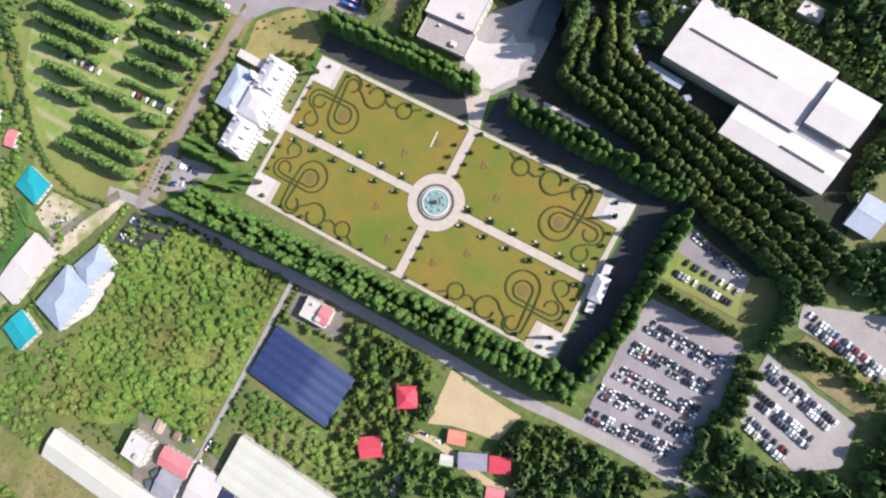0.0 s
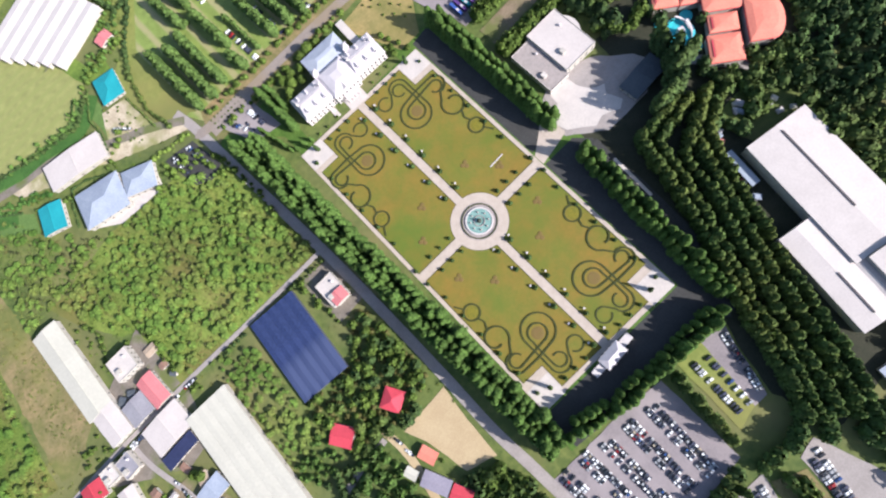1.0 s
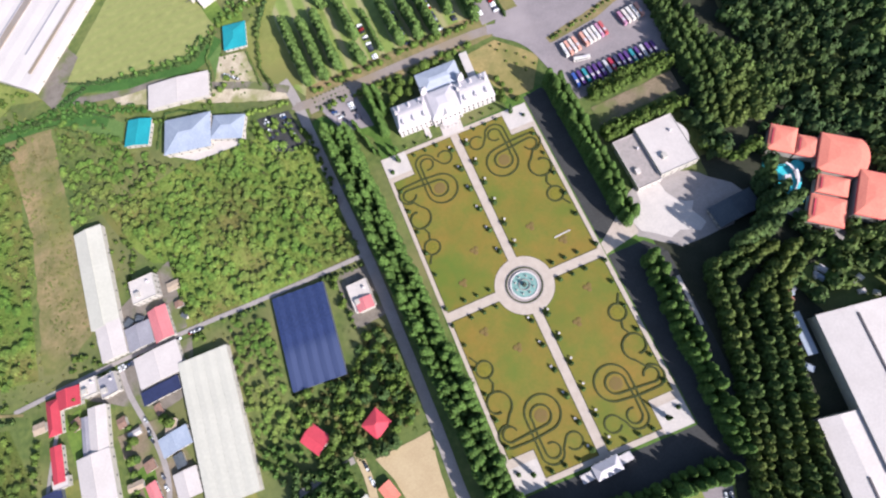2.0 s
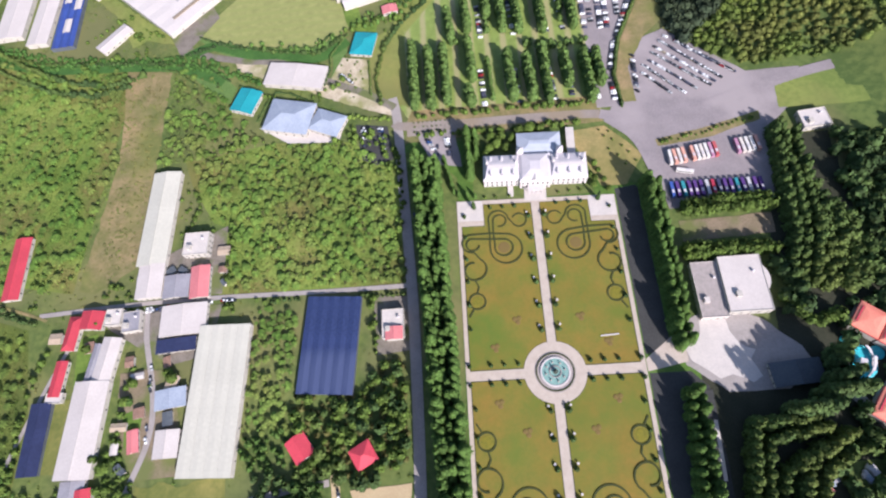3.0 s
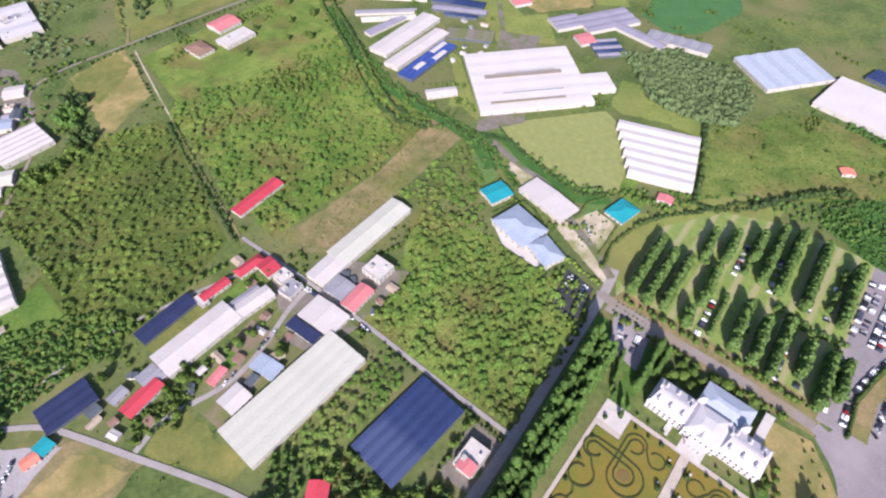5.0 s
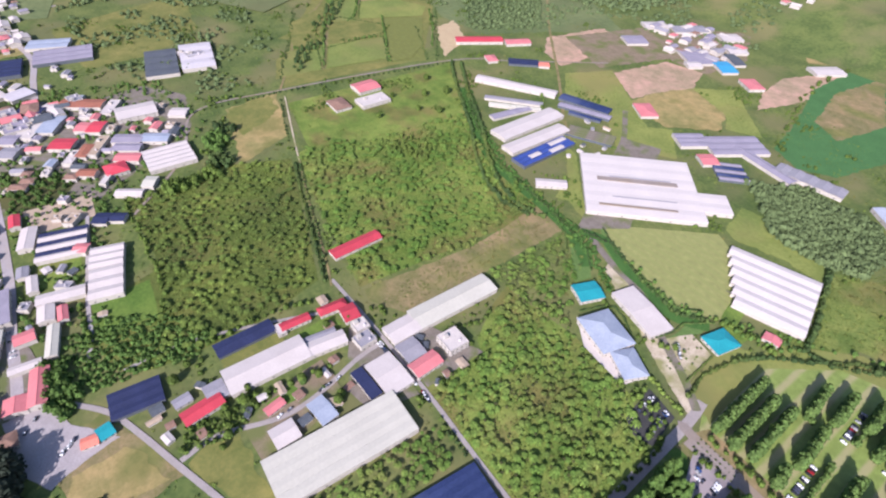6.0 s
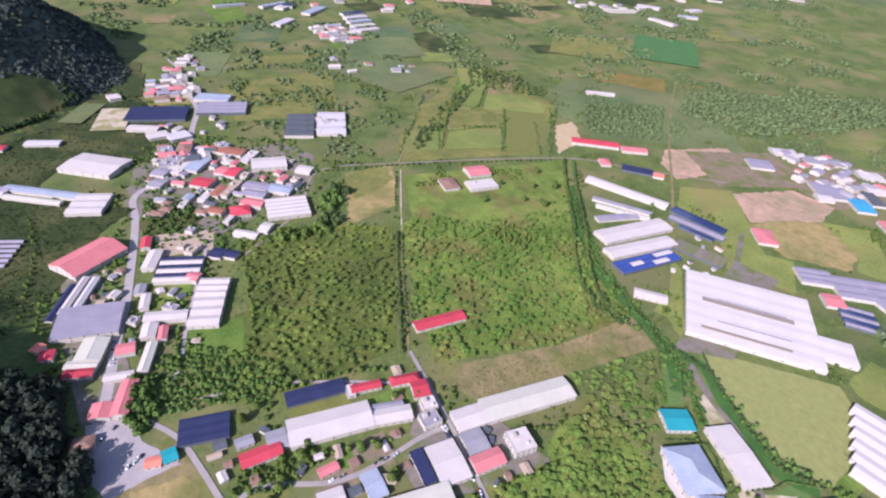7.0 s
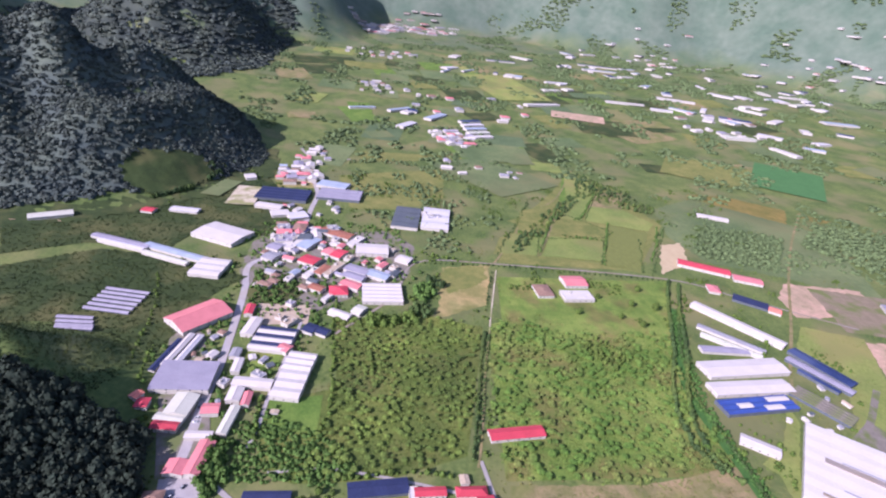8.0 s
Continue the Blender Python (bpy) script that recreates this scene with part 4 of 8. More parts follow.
def tree_kind(key, label, shape, mat, tall, wide, low, size, count, variants=3):
    """Shared meshes for a kind of tree: its crowns and one forked trunk."""
    trunk = Build()
    trunk.ring([[(r * math.cos(j * math.pi / 3), r * math.sin(j * math.pi / 3), z) for j in range(6)] for r, z in ((0.32, -0.4), (0.22, low), (0.08, low + tall * 0.6))])
    for k in range(4):
        a = k * 1.7
        dx, dy = math.cos(a), math.sin(a)
        trunk.ring([[(dx * d + r * math.cos(j * 2.1), dy * d + r * math.sin(j * 2.1), z) for j in range(3)] for d, r, z in ((0, 0.14, low * 0.8), (wide * 0.5, 0.05, low + tall * 0.35))])
    tm = trunk.mesh("trunk")
    tm.materials.append(M["bark"])
    cms = []
    for s in range(variants):
        v, f = crown_arrays(100 + s * 7 + len(key), count, size, shape, tall, wide, low)
        cms.append(bulk_mesh("crown", v, f, mat))
    TREES[key] = (label, tm, cms)


tree_kind("hedge", "tall dense green tree in the avenue round the garden", lambda t: (0.10 + 0.95 * (1 - t) ** 0.62) * min(1, 0.6 + 3 * t), M["leaf"], 17.5, 4.1, 1.2, 0.62, 760, 5)
tree_kind("row", "dense dark green tree in a belt beside the garden", oval_crown, M["leaf_dark"], 12.5, 4.2, 1.8, 1.0, 320, 4)
tree_kind("bushy", "broad green tree with an uneven crown", round_crown, M["bush"], 7.5, 3.8, 1.6, 0.9, 260, 4)
tree_kind("orchard", "round green tree in a car park row", round_crown, M["leaf"], 5.5, 2.9, 1.2, 0.8, 190, 3)
tree_kind("topiary", "small clipped dark shrub on the lawn", round_crown, M["leaf_dark"], 2.8, 1.5, 0.2, 0.4, 90, 2)
tree_kind("cypress", "slim dark conifer at a garden corner", cone_crown, M["leaf_dark"], 10, 1.7, 0.6, 0.6, 170, 2)
_dice = random.Random(5)


def plant(key, x, y, scale=1.0, group="", z=None, jitter=0.16):
    label, tm, cms = TREES[key]
    name = {"topiary": "shrub"}.get(key, "tree")
    s = scale * _dice.uniform(1 - jitter, 1 + jitter)
    z = float(height(x, y)) if z is None else z
    ob = empty(name, pose(x, y, z, 0, 0, _dice.uniform(0, 360)), label, name, group)
    ob.scale = (s, s, s * _dice.uniform(0.92, 1.1))
    part("trunk", tm, None, ob)
    part("crown", cms[_dice.randrange(len(cms))], None, ob)
    return ob


def tree_row(key, points, gap, scale=1.0, group="", sway=0.5, jitter=0.16):
    for (x0, y0), (x1, y1) in zip(points, points[1:]):
        d = math.hypot(x1 - x0, y1 - y0)
        k = max(1, round(d / gap))
        for j in range(k):
            t = (j + 0.5) / k
            plant(key, x0 + (x1 - x0) * t + _dice.uniform(-sway, sway), y0 + (y1 - y0) * t + _dice.uniform(-sway, sway), scale, group, jitter=jitter)


KEEP_CLEAR = [(-398, 100, 9, 28), (-289, 135, 13, 42), (-149, 27, 21, 35), (-225, -5, 20, 52), (-105, 38, 11, 14), (-124, -45, 9, 9), (-165, -39, 9, 10), (-131, -86, 7, 7), (-139, -103, 9, 9), (-133, -119, 9, 9), (-245, 90, 14, 30), (-315, -20, 14, 33), (-345, -105, 18, 18), (-159, 210, 16, 14), (-191, 219, 22, 19), (-231, 241, 13, 14), (10, 470, 9, 8), (195, 20, 12, 12), (205, 9, 11, 11), (220, -7, 18, 17), (203, -21, 13, 11), (192, -33, 13, 13), (221, -38, 17, 18), (183, -3, 11, 13), (188, -85, 8, 13), (170, -64, 10, 9), (211, -156, 9, 10), (109, -238, 14, 11), (147, -85, 5, 13), (-145, -86, 5, 6), (-144, -121, 8, 8), (212, 172, 10, 11), (-455, -250, 12, 9), (-470, -236, 9, 8), (-352, -186, 9, 10)]


def built_over(pts):
    """Which points fall on a building."""
    hit = np.zeros(len(pts), bool)
    for x, y, a, b in KEEP_CLEAR:
        hit |= (abs(pts[:, 0] - x) < a) & (abs(pts[:, 1] - y) < b)
    return hit


def row_points(points, gap, sway=0.5):
    out = []
    for (x0, y0), (x1, y1) in zip(points, points[1:]):
        k = max(1, round(math.hypot(x1 - x0, y1 - y0) / gap))
        for j in range(k):
            t = (j + 0.5) / k
            out.append((x0 + (x1 - x0) * t + _dice.uniform(-sway, sway), y0 + (y1 - y0) * t + _dice.uniform(-sway, sway)))
    return out


def wood(name, poly, gap, seed, mat, label, tall=(9, 15), wide=0.42, count=56, shape=oval_crown, leaf=0.125, core_too=True, pts=None):
    """A stretch of woodland as one mass of crowns."""
    rng = np.random.default_rng(seed)
    pts = spread_over(poly, gap, rng) if pts is None else np.array(pts, float)
    pts = pts[~built_over(pts)]
    kinds = [crown_arrays(seed + s, count, leaf, shape, 1.0, wide, 0.05, core_too) for s in range(4)]
    vs, fs, k = [], [], 0
    for s in range(4):
        v, f = kinds[s]
        here = pts[s::4]
        if not len(here):
            continue
        hgt = rng.uniform(*tall, len(here))
        a = rng.uniform(0, 6.28, len(here))
        ca, sa = np.cos(a)[:, None], np.sin(a)[:, None]
        x = (v[None, :, 0] * ca - v[None, :, 1] * sa) * hgt[:, None] + here[:, :1]
        y = (v[None, :, 0] * sa + v[None, :, 1] * ca) * hgt[:, None] + here[:, 1:]
        z = v[None, :, 2] * hgt[:, None] + height(here[:, 0], here[:, 1])[:, None] - 0.3
        vs.append(np.stack([x, y, z], -1).reshape(-1, 3))
        fs.append((f[None] + (np.arange(len(here)) * len(v))[:, None, None]).reshape(-1, 4) + k)
        k += len(here) * len(v)
    me = bulk_mesh(name, np.concatenate(vs), np.concatenate(fs), mat)
    tagged(new(name, me), label, "wood", kind="stuff")


def palms(name, poly, gap, seed, mat, label, tall=(5.0, 8.0), reach=2.1, fronds=9):
    """A palm plantation as one mass: arching fronds round each top and a thin trunk."""
    rng = np.random.default_rng(seed)
    pts = spread_over(poly, gap, rng, 0.95)
    keep = np.array([noise.noise((x * 0.045, y * 0.045, seed)) for x, y in pts]) * 0.9 + rng.uniform(0, 1, len(pts)) > 0.32
    pts = pts[keep & ~built_over(pts)]
    vv, ff = [], []
    for k in range(fronds):
        a = 2 * np.pi * k / fronds
        d, s = np.array([np.cos(a), np.sin(a), 0]), np.array([-np.sin(a), np.cos(a), 0])
        w = 0.22
        b = len(vv)
        vv += [s * 0.05 + [0, 0, 0.1], -s * 0.05 + [0, 0, 0.1], d * 0.55 + s * w + [0, 0, 0.30], d * 0.55 - s * w + [0, 0, 0.30], d * 1.0 + s * 0.08 + [0, 0, -0.12], d * 1.0 - s * 0.08 + [0, 0, -0.12]]
        ff += [(b, b + 1, b + 3, b + 2), (b + 2, b + 3, b + 5, b + 4)]
    v, f = np.array(vv), np.array(ff)
    n = len(pts)
    a, r, h = rng.uniform(0, 6.28, n), reach * rng.uniform(0.55, 1.5, n), rng.uniform(*tall, n)
    x = (v[None, :, 0] * np.cos(a)[:, None] - v[None, :, 1] * np.sin(a)[:, None]) * r[:, None] + pts[:, :1]
    y = (v[None, :, 0] * np.sin(a)[:, None] + v[None, :, 1] * np.cos(a)[:, None]) * r[:, None] + pts[:, 1:]
    z = v[None, :, 2] * r[:, None] * rng.uniform(0.7, 1.4, n)[:, None] + h[:, None]
    V = np.stack([x, y, z], -1).reshape(-1, 3)
    F = (f[None] + (np.arange(n) * len(v))[:, None, None]).reshape(-1, 4)
    t = np.array([(-0.09, 0, 0), (0.09, 0, 0), (0.06, 0, 1), (-0.06, 0, 1), (0, -0.09, 0), (0, 0.09, 0), (0, 0.06, 1), (0, -0.06, 1)])
    T = np.stack([t[None, :, 0] + pts[:, :1], t[None, :, 1] + pts[:, 1:], t[None, :, 2] * h[:, None]], -1).reshape(-1, 3)
    G = (np.array([(0, 1, 2, 3), (4, 5, 6, 7)])[None] + (np.arange(n) * 8)[:, None, None]).reshape(-1, 4) + len(V)
    me = bulk_mesh(name, np.r_[V, T], np.r_[F, G], mat)
    tagged(new(name, me), label, "palms", kind="stuff")


# avenue of trees round the garden
HG = "avenue trees round the garden"
for d in (-5.6, 0, 5.6):
    tree_row("hedge", [(-80 + d, 164), (-73 + d, 40), (-68 + d, -48), (-64.5 + d * 0.8, -138)], 5.4, 1.2 if d < 0 else 1.03, HG, 1.9, 0.2)
tree_row("hedge", [(79, 133), (79, 9)], 5.4, 1.05, HG, 1.3, 0.22)
tree_row("hedge", [(85.5, 130), (85.5, 12)], 6.4, 0.95, HG)
tree_row("hedge", [(84, -14), (82, -41), (80, -66), (78, -100), (76, -142)], 5.4, 1.08, HG, 1.3, 0.2)
tree_row("hedge", [(78, -16), (76, -41), (74, -66), (72, -100), (70, -140)], 5.6, 1.0, HG, 1.2, 0.2)
tree_row("hedge", [(-58, -138), (-20, -146), (66, -147)], 5.4, 1.05, HG, 1.3, 0.22)
tree_row("hedge", [(-50, -133), (-18, -140.5), (62, -141.5)], 5.6, 0.8, HG, 1.3, 0.22)
tree_row("hedge", [(-47, 189), (-46, 145)], 5, 0.95, HG)
tree_row("hedge", [(-41, 186), (-40, 162)], 6, 0.7, HG)
tree_row("hedge", [(-66, 168), (-58, 134), (-40, 131)], 6, 0.45, HG)
wood("avenue_infill", None, 0, 105, M["leaf"], "close inner rows of pointed avenue trees", (15, 18.5), 0.2, 300, lambda t: (0.1 + 0.95 * (1 - t) ** 0.7) * min(1, 0.55 + 3 * t), 0.05, True, row_points([(-72, 164), (-66, 40), (-62.5, -48), (-60.5, -138)], 5.4, 1.0))
wood("avenue_infill", None, 0, 109, M["leaf"], "close outer row of tall avenue trees", (19, 23.5), 0.155, 320, lambda t: (0.25 + 0.8 * (1 - t) ** 0.5) * min(1, 0.55 + 3 * t), 0.045, True, row_points([(-87.5, 164), (-80.5, 40), (-76, -48), (-71.5, -138)], 4.6, 0.8))
# belts of trees to the east and south
lines = [
    ([(150, -41), (128, -45), (117, -46), (111, -67), (101, -99), (89, -131), (77, -163), (66, -197), (55, -225)], 4.6),
    ([(150, -35), (126, -38), (110, -38), (104, -66), (95, -97), (83, -129), (71, -161), (60, -195), (49, -223)], 4.8),
    ([(170, -52), (143, -65), (133, -85), (123, -116), (110, -152), (100, -185), (91, -216), (77, -242)], 4.8),
    ([(160, -47), (140, -54), (121, -66), (113, -98), (99, -131), (87, -163), (76, -197), (64, -230)], 5.5),
    ([(165, -43), (137, -59), (125, -82), (115, -112), (102, -148), (92, -181), (83, -212), (70, -238)], 4.8),
    ([(182, 172), (174, 78), (160, 40)], 6), ([(190, 165), (183, 80), (170, 44)], 6.5), ([(176, 170), (167, 78), (156, 50)], 6.5), ([(16, -153), (12, -205)], 7), ([(-2, -224), (-50, -222)], 8),
]
wood("tree_belts", None, 0, 51, M["belt_leaf"], "dense dark tree belts east of the garden", (13, 18), 0.27, 190, lambda t: (0.12 + 0.95 * (1 - t) ** 0.6) * min(1, 0.6 + 3 * t), 0.06, True, [p for line, gap in lines for p in row_points(line, gap, 1.0)])
wood("tree_belts", None, 0, 95, M["leaf_dark"], "very tall dark trees shading the plaza", (27, 32), 0.15, 260, oval_crown, 0.045, True, row_points([(150, -24), (172, -20)], 4.6, 1.0) + row_points([(158, -17), (170, -12)], 4.6, 1.0) + row_points([(162, -8), (168, 2)], 4.6, 1.0) + row_points([(130, -32), (156, -30)], 5.0, 1.0))
lines = [([(101, 106), (163, 107)], 5), ([(95, 72), (157, 74)], 5), ([(150, 42), (165, 22), (182, 26)], 5), ([(100, 111), (160, 112)], 6), ([(96, 77), (150, 78)], 6)]
wood("tree_belts", None, 0, 52, M["bush"], "green tree belts between the coach parks", (8, 12), 0.42, 110, round_crown, 0.1, True, [p for line, gap in lines for p in row_points(line, gap, 0.8)])

wood("tree_belts", [(172, 44), (184, 70), (186, 120), (200, 118), (210, 80), (214, 58), (204, 42), (186, 38)], 6.5, 112, M["belt_leaf"], "dense dark green trees behind the coach park", (11, 15), 0.36, 120, oval_crown, 0.075)
wood("woodland_east", [(212, 158), (208, 32), (235, 30), (250, -30), (240, -80), (200, -70), (182, -30), (186, -100), (205, -140), (190, -230), (330, -260), (420, 60), (330, 158), (215, 160)], 8.5, 11, M["leaf_dark"], "dark green woodland east of the park")
wood("woodland_pavilions", [(176, 38), (240, 35), (254, -40), (242, -78), (205, -72), (196, -62), (178, -20), (172, -4)], 6.5, 68, M["leaf_dark"], "dark trees crowding round the orange pavilions", (8, 13), 0.4, 60)
wood("woodland_restaurant", [(150, 66), (158, 50), (166, 26), (150, 30), (146, 60)], 7, 12, M["leaf_dark"], "dark trees behind the white pavilion")
wood("woodland_hill", [(124, 300), (132, 258), (178, 302), (232, 297), (420, 300), (520, 640), (260, 660), (146, 420), (134, 352)], 8.0, 13, M["wood_shade"], "wooded hillside above the car park, slope shade in its dark leaves", (5, 9), 0.9, 90, round_crown, 0.15)
wood("woodland_bamboo", [(136, 258), (176, 230), (240, 234), (420, 250), (420, 300), (232, 297), (178, 302)], 5.0, 93, M["bamboo"], "sunlit bamboo thicket on the lower hillside", (3, 7), 0.6, 70, round_crown, 0.11)
wood("woodland_south", [(100, -250), (64, -234), (68, -280), (52, -308), (24, -300), (-2, -292), (-32, -296), (-52, -268), (-40, -226), (-94, -228), (-160, -200), (-300, -260), (-100, -460), (200, -430)], 9, 14, M["leaf_dark"], "dark woodland south of the car parks")
wood("woodland_southwest", [(-300, -178), (-345, -185), (-370, -205), (-410, -205), (-440, -258), (-455, -330), (-600, -560), (-330, -560), (-240, -260)], 7.5, 15, M["wood_shade_deep"], "wooded hill beside the village, shade in its dark leaves", (13, 19), 0.42, 70, oval_crown, 0.11)
def forest_floor(poly, mat, label, lift=1.5, step=14.0):
    """Leaf litter and low growth under a hill wood, following the slope."""
    p = np.array(poly, float)
    (xa, ya), (xb, yb) = p.min(0), p.max(0)
    xs, ys = np.arange(xa, xb + step, step), np.arange(ya, yb + step, step)
    gx, gy = np.meshgrid(xs, ys)
    i = np.arange(gx.size).reshape(gx.shape)
    f = np.c_[i[:-1, :-1].ravel(), i[:-1, 1:].ravel(), i[1:, 1:].ravel(), i[1:, :-1].ravel()]
    mid = np.c_[gx.ravel(), gy.ravel()][f].mean(1)
    f = f[inside(poly, mid)]
    rng = np.random.default_rng(len(label))
    z = height(gx, gy) + lift + rng.uniform(-0.8, 1.4, gx.shape)
    me = bulk_mesh("forest_floor", np.c_[gx.ravel(), gy.ravel(), z.ravel()], f, mat)
    me.shade_smooth()
    tagged(new("forest_floor", me), label, "ground", kind="structure")


HILL_WEST = [(-890, -540), (-902, -490), (-928, -445), (-962, -392), (-978, -354), (-1055, -292), (-1098, -265), (-1172, -220), (-1280, -224), (-1500, -310), (-1830, -510), (-1500, -1130), (-970, -1090), (-860, -760)]
RIDGE = [(-1860, -570), (-2200, -345), (-3000, -275), (-3390, -900), (-2900, -1240), (-2200, -1190)]
# Both hill floors take the same leaf colour with haze painted in.
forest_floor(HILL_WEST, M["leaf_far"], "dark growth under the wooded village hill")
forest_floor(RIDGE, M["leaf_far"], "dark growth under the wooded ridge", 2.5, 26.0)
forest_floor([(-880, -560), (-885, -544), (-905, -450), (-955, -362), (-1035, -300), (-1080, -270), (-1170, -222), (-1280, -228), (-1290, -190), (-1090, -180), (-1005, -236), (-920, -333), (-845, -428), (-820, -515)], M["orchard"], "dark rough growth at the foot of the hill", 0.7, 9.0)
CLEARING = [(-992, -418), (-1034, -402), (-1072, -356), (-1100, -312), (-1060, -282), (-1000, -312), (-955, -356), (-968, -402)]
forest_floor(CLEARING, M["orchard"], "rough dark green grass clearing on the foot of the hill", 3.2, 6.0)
cand = spread_over([(-885, -544), (-895, -490), (-920, -445), (-954, -392), (-968, -354), (-1045, -290), (-1088, -259), (-1167, -211), (-1280, -215), (-1500, -300), (-1840, -500), (-1500, -1140), (-960, -1100), (-850, -760)], 10.5, np.random.default_rng(16))
wood("woodland_west", None, 0, 16, M["leaf_far"], "dark wooded hill beyond the village, haze in its leaf colour", (2.8, 5.0), 1.9, 30, round_crown, 0.75, True, cand[~inside(CLEARING, cand)])
wood("woodland_foot", None, 0, 111, M["leaf_dark"], "dark trees along the foot of the hill", (6, 10), 0.5, 50, round_crown, 0.16, True, row_points([(-950, -358), (-978, -330), (-1002, -308)], 4.5, 2.0) + row_points([(-1044, -294), (-1062, -284), (-1080, -274)], 4, 4.0) + row_points([(-1070, -300), (-1108, -276)], 4.5, 5.0))
wood("woodland_creek", [(-612, 386), (-524, 338), (-440, 303), (-344, 294), (-296, 287), (-250, 270), (-215, 258), (-222, 266), (-285, 302), (-345, 305), (-430, 318), (-516, 350), (-600, 398)], 3.6, 17, M["lush"], "rank green growth along the creek", (1.2, 3.2), 0.8, 30, round_crown, 0.26)
wood("creek_hedge", None, 0, 84, M["leaf_dark"], "thick double hedge of dark green trees along the creek", (3.5, 6.5), 0.42, 70, round_crown, 0.12, True, row_points([(x - 6, y - 5) for x, y in [(-684, 432), (-610, 388), (-517, 340), (-454, 300), (-409, 278), (-368, 269), (-336, 278)]], 3.4, 0.9) + row_points([(x + 6, y + 5) for x, y in [(-684, 432), (-610, 388), (-517, 340), (-454, 300), (-409, 278), (-368, 269), (-336, 278)]], 3.4, 0.9))
wood("woodland_field_edge", [(-240, 300), (-180, 290), (-140, 312), (-100, 318), (-60, 376), (40, 380), (60, 420), (-20, 400), (-110, 340), (-180, 300), (-240, 308)], 6.5, 18, M["leaf"], "thick green bushes along the field edge", (2.5, 5.0), 0.45, 50, round_crown, 0.14)
wood("woodland_scrub", [(-110, 335), (-88, 334), (-60, 385), (-20, 400), (30, 442), (150, 442), (150, 500), (60, 540), (-60, 538), (-118, 452)], 4.2, 19, M["scrubby"], "low olive scrub behind the car park", (0.5, 1.4), 1.3, 12, round_crown, 0.5, False)
wood("lush_growth", [(3, 423), (46, 452), (89, 445), (116, 449), (134, 436), (140, 375), (114, 357), (93, 364), (58, 366), (10, 387)], 3.2, 75, M["lush"], "deep green tall grass clumps behind the car park", (0.8, 2.2), 1.0, 16, round_crown, 0.5, False)
wood("woodland_gully", None, 0, 76, M["leaf_dark"], "dark trees along the field edge and gully", (4, 8), 0.5, 60, round_crown, 0.14, True, row_points([(-44, 367), (-23, 398), (0, 427), (25, 442)], 5, 1.5) + row_points([(114, 510), (131, 462), (140, 423), (145, 380)], 5, 3))
wood("forecourt_shrubs", None, 0, 98, M["leaf_dark"], "rows of small dark shrubs in the brown forecourt", (0.9, 1.6), 0.7, 30, round_crown, 0.22, True, [p for y in (196, 200.5, 205) for p in row_points([(-90, y), (-58, y)], 3.4, 0.4)])
wood("yard_shrubs", None, 0, 104, M["thick"], "yellow-green shrubs beside the junction lane", (1.5, 3.2), 0.8, 40, round_crown, 0.2, True, row_points([(-146, 218), (-108, 210)], 2.6, 1.5))
wood("verge_bushes", None, 0, 77, M["bush"], "bushes on the verge beside the coaches", (1.5, 3.5), 0.6, 50, round_crown, 0.16, True, row_points([(98, 166), (136, 172), (172, 183)], 4, 1.5))
wood("woodland_north", [(-235, 520), (-189, 464), (-142, 455), (-118, 462), (-96, 474), (-97, 534), (-131, 573), (-190, 560)], 5.0, 20, M["copse"], "soft grey-green copse beyond the sheds", (4, 8), 0.7, 50, round_crown, 0.2)
wood("tree_line", None, 0, 96, M["leaf_dark"], "dark tree line beside the white greenhouse", (4, 8), 0.4, 60, round_crown, 0.14, True, row_points([(-121, 456), (-95, 380), (-85, 342)], 4.5, 1.0))
wood("tree_line", None, 0, 97, M["lush"], "rank green bushes along the plot edge", (1.5, 4), 0.7, 40, round_crown, 0.2, True, row_points([(-8, 544), (50, 530), (101, 518)], 3.0, 2.5) + row_points([(-6, 550), (50, 538), (103, 528)], 3.0, 2.5))
wood("woodland_grove", [(-112, -14), (-98, -12), (-97, -46), (-110, -50)], 5, 31, M["bush"], "green grove beside the lane", (4, 8))
wood("woodland_lots", None, 0, 32, M["leaf_dark"], "dark tall trees in rows between the car parks", (9, 14), 0.36, 90, oval_crown, 0.1, True, row_points([(68, -158), (73, -182), (70, -210), (61, -226), (49, -237)], 5.5, 1.2) + row_points([(58, -210), (44, -221), (29, -224), (9, -224)], 6, 1.2) + row_points([(88, -196), (80, -213), (78, -236), (79, -259)], 5.5, 1.2))
wood("woodland_verge", [(12, -210), (-2, -224), (-30, -222), (-88, -224), (-86, -214), (-20, -213)], 6.5, 33, M["leaf_dark"], "dark trees at the end of the car park", (8, 13), 0.36, 60)
wood("woodland_strip", [(28, -240), (22, -290), (10, -290), (18, -234)], 6, 34, M["leaf_dark"], "dark trees between car park strips", (6, 11), 0.4, 50)
wood("woodland_hall", [(186, -160), (176, -215), (132, -222), (118, -215), (112, -228), (180, -250), (200, -200)], 6.5, 78, M["leaf_dark"], "dark trees behind the white hall", (8, 13), 0.4, 60)
wood("woodland_hall", [(188, -84), (204, -130), (192, -238), (176, -238), (186, -130)], 6.5, 38, M["leaf_dark"], "dark trees behind the white hall", (9, 14), 0.4, 60)
wood("woodland_hall", [(176, -30), (192, -60), (186, -84), (150, -78), (140, -66)], 6.5, 39, M["leaf_dark"], "dark trees beside the white hall", (8, 13), 0.4, 60)
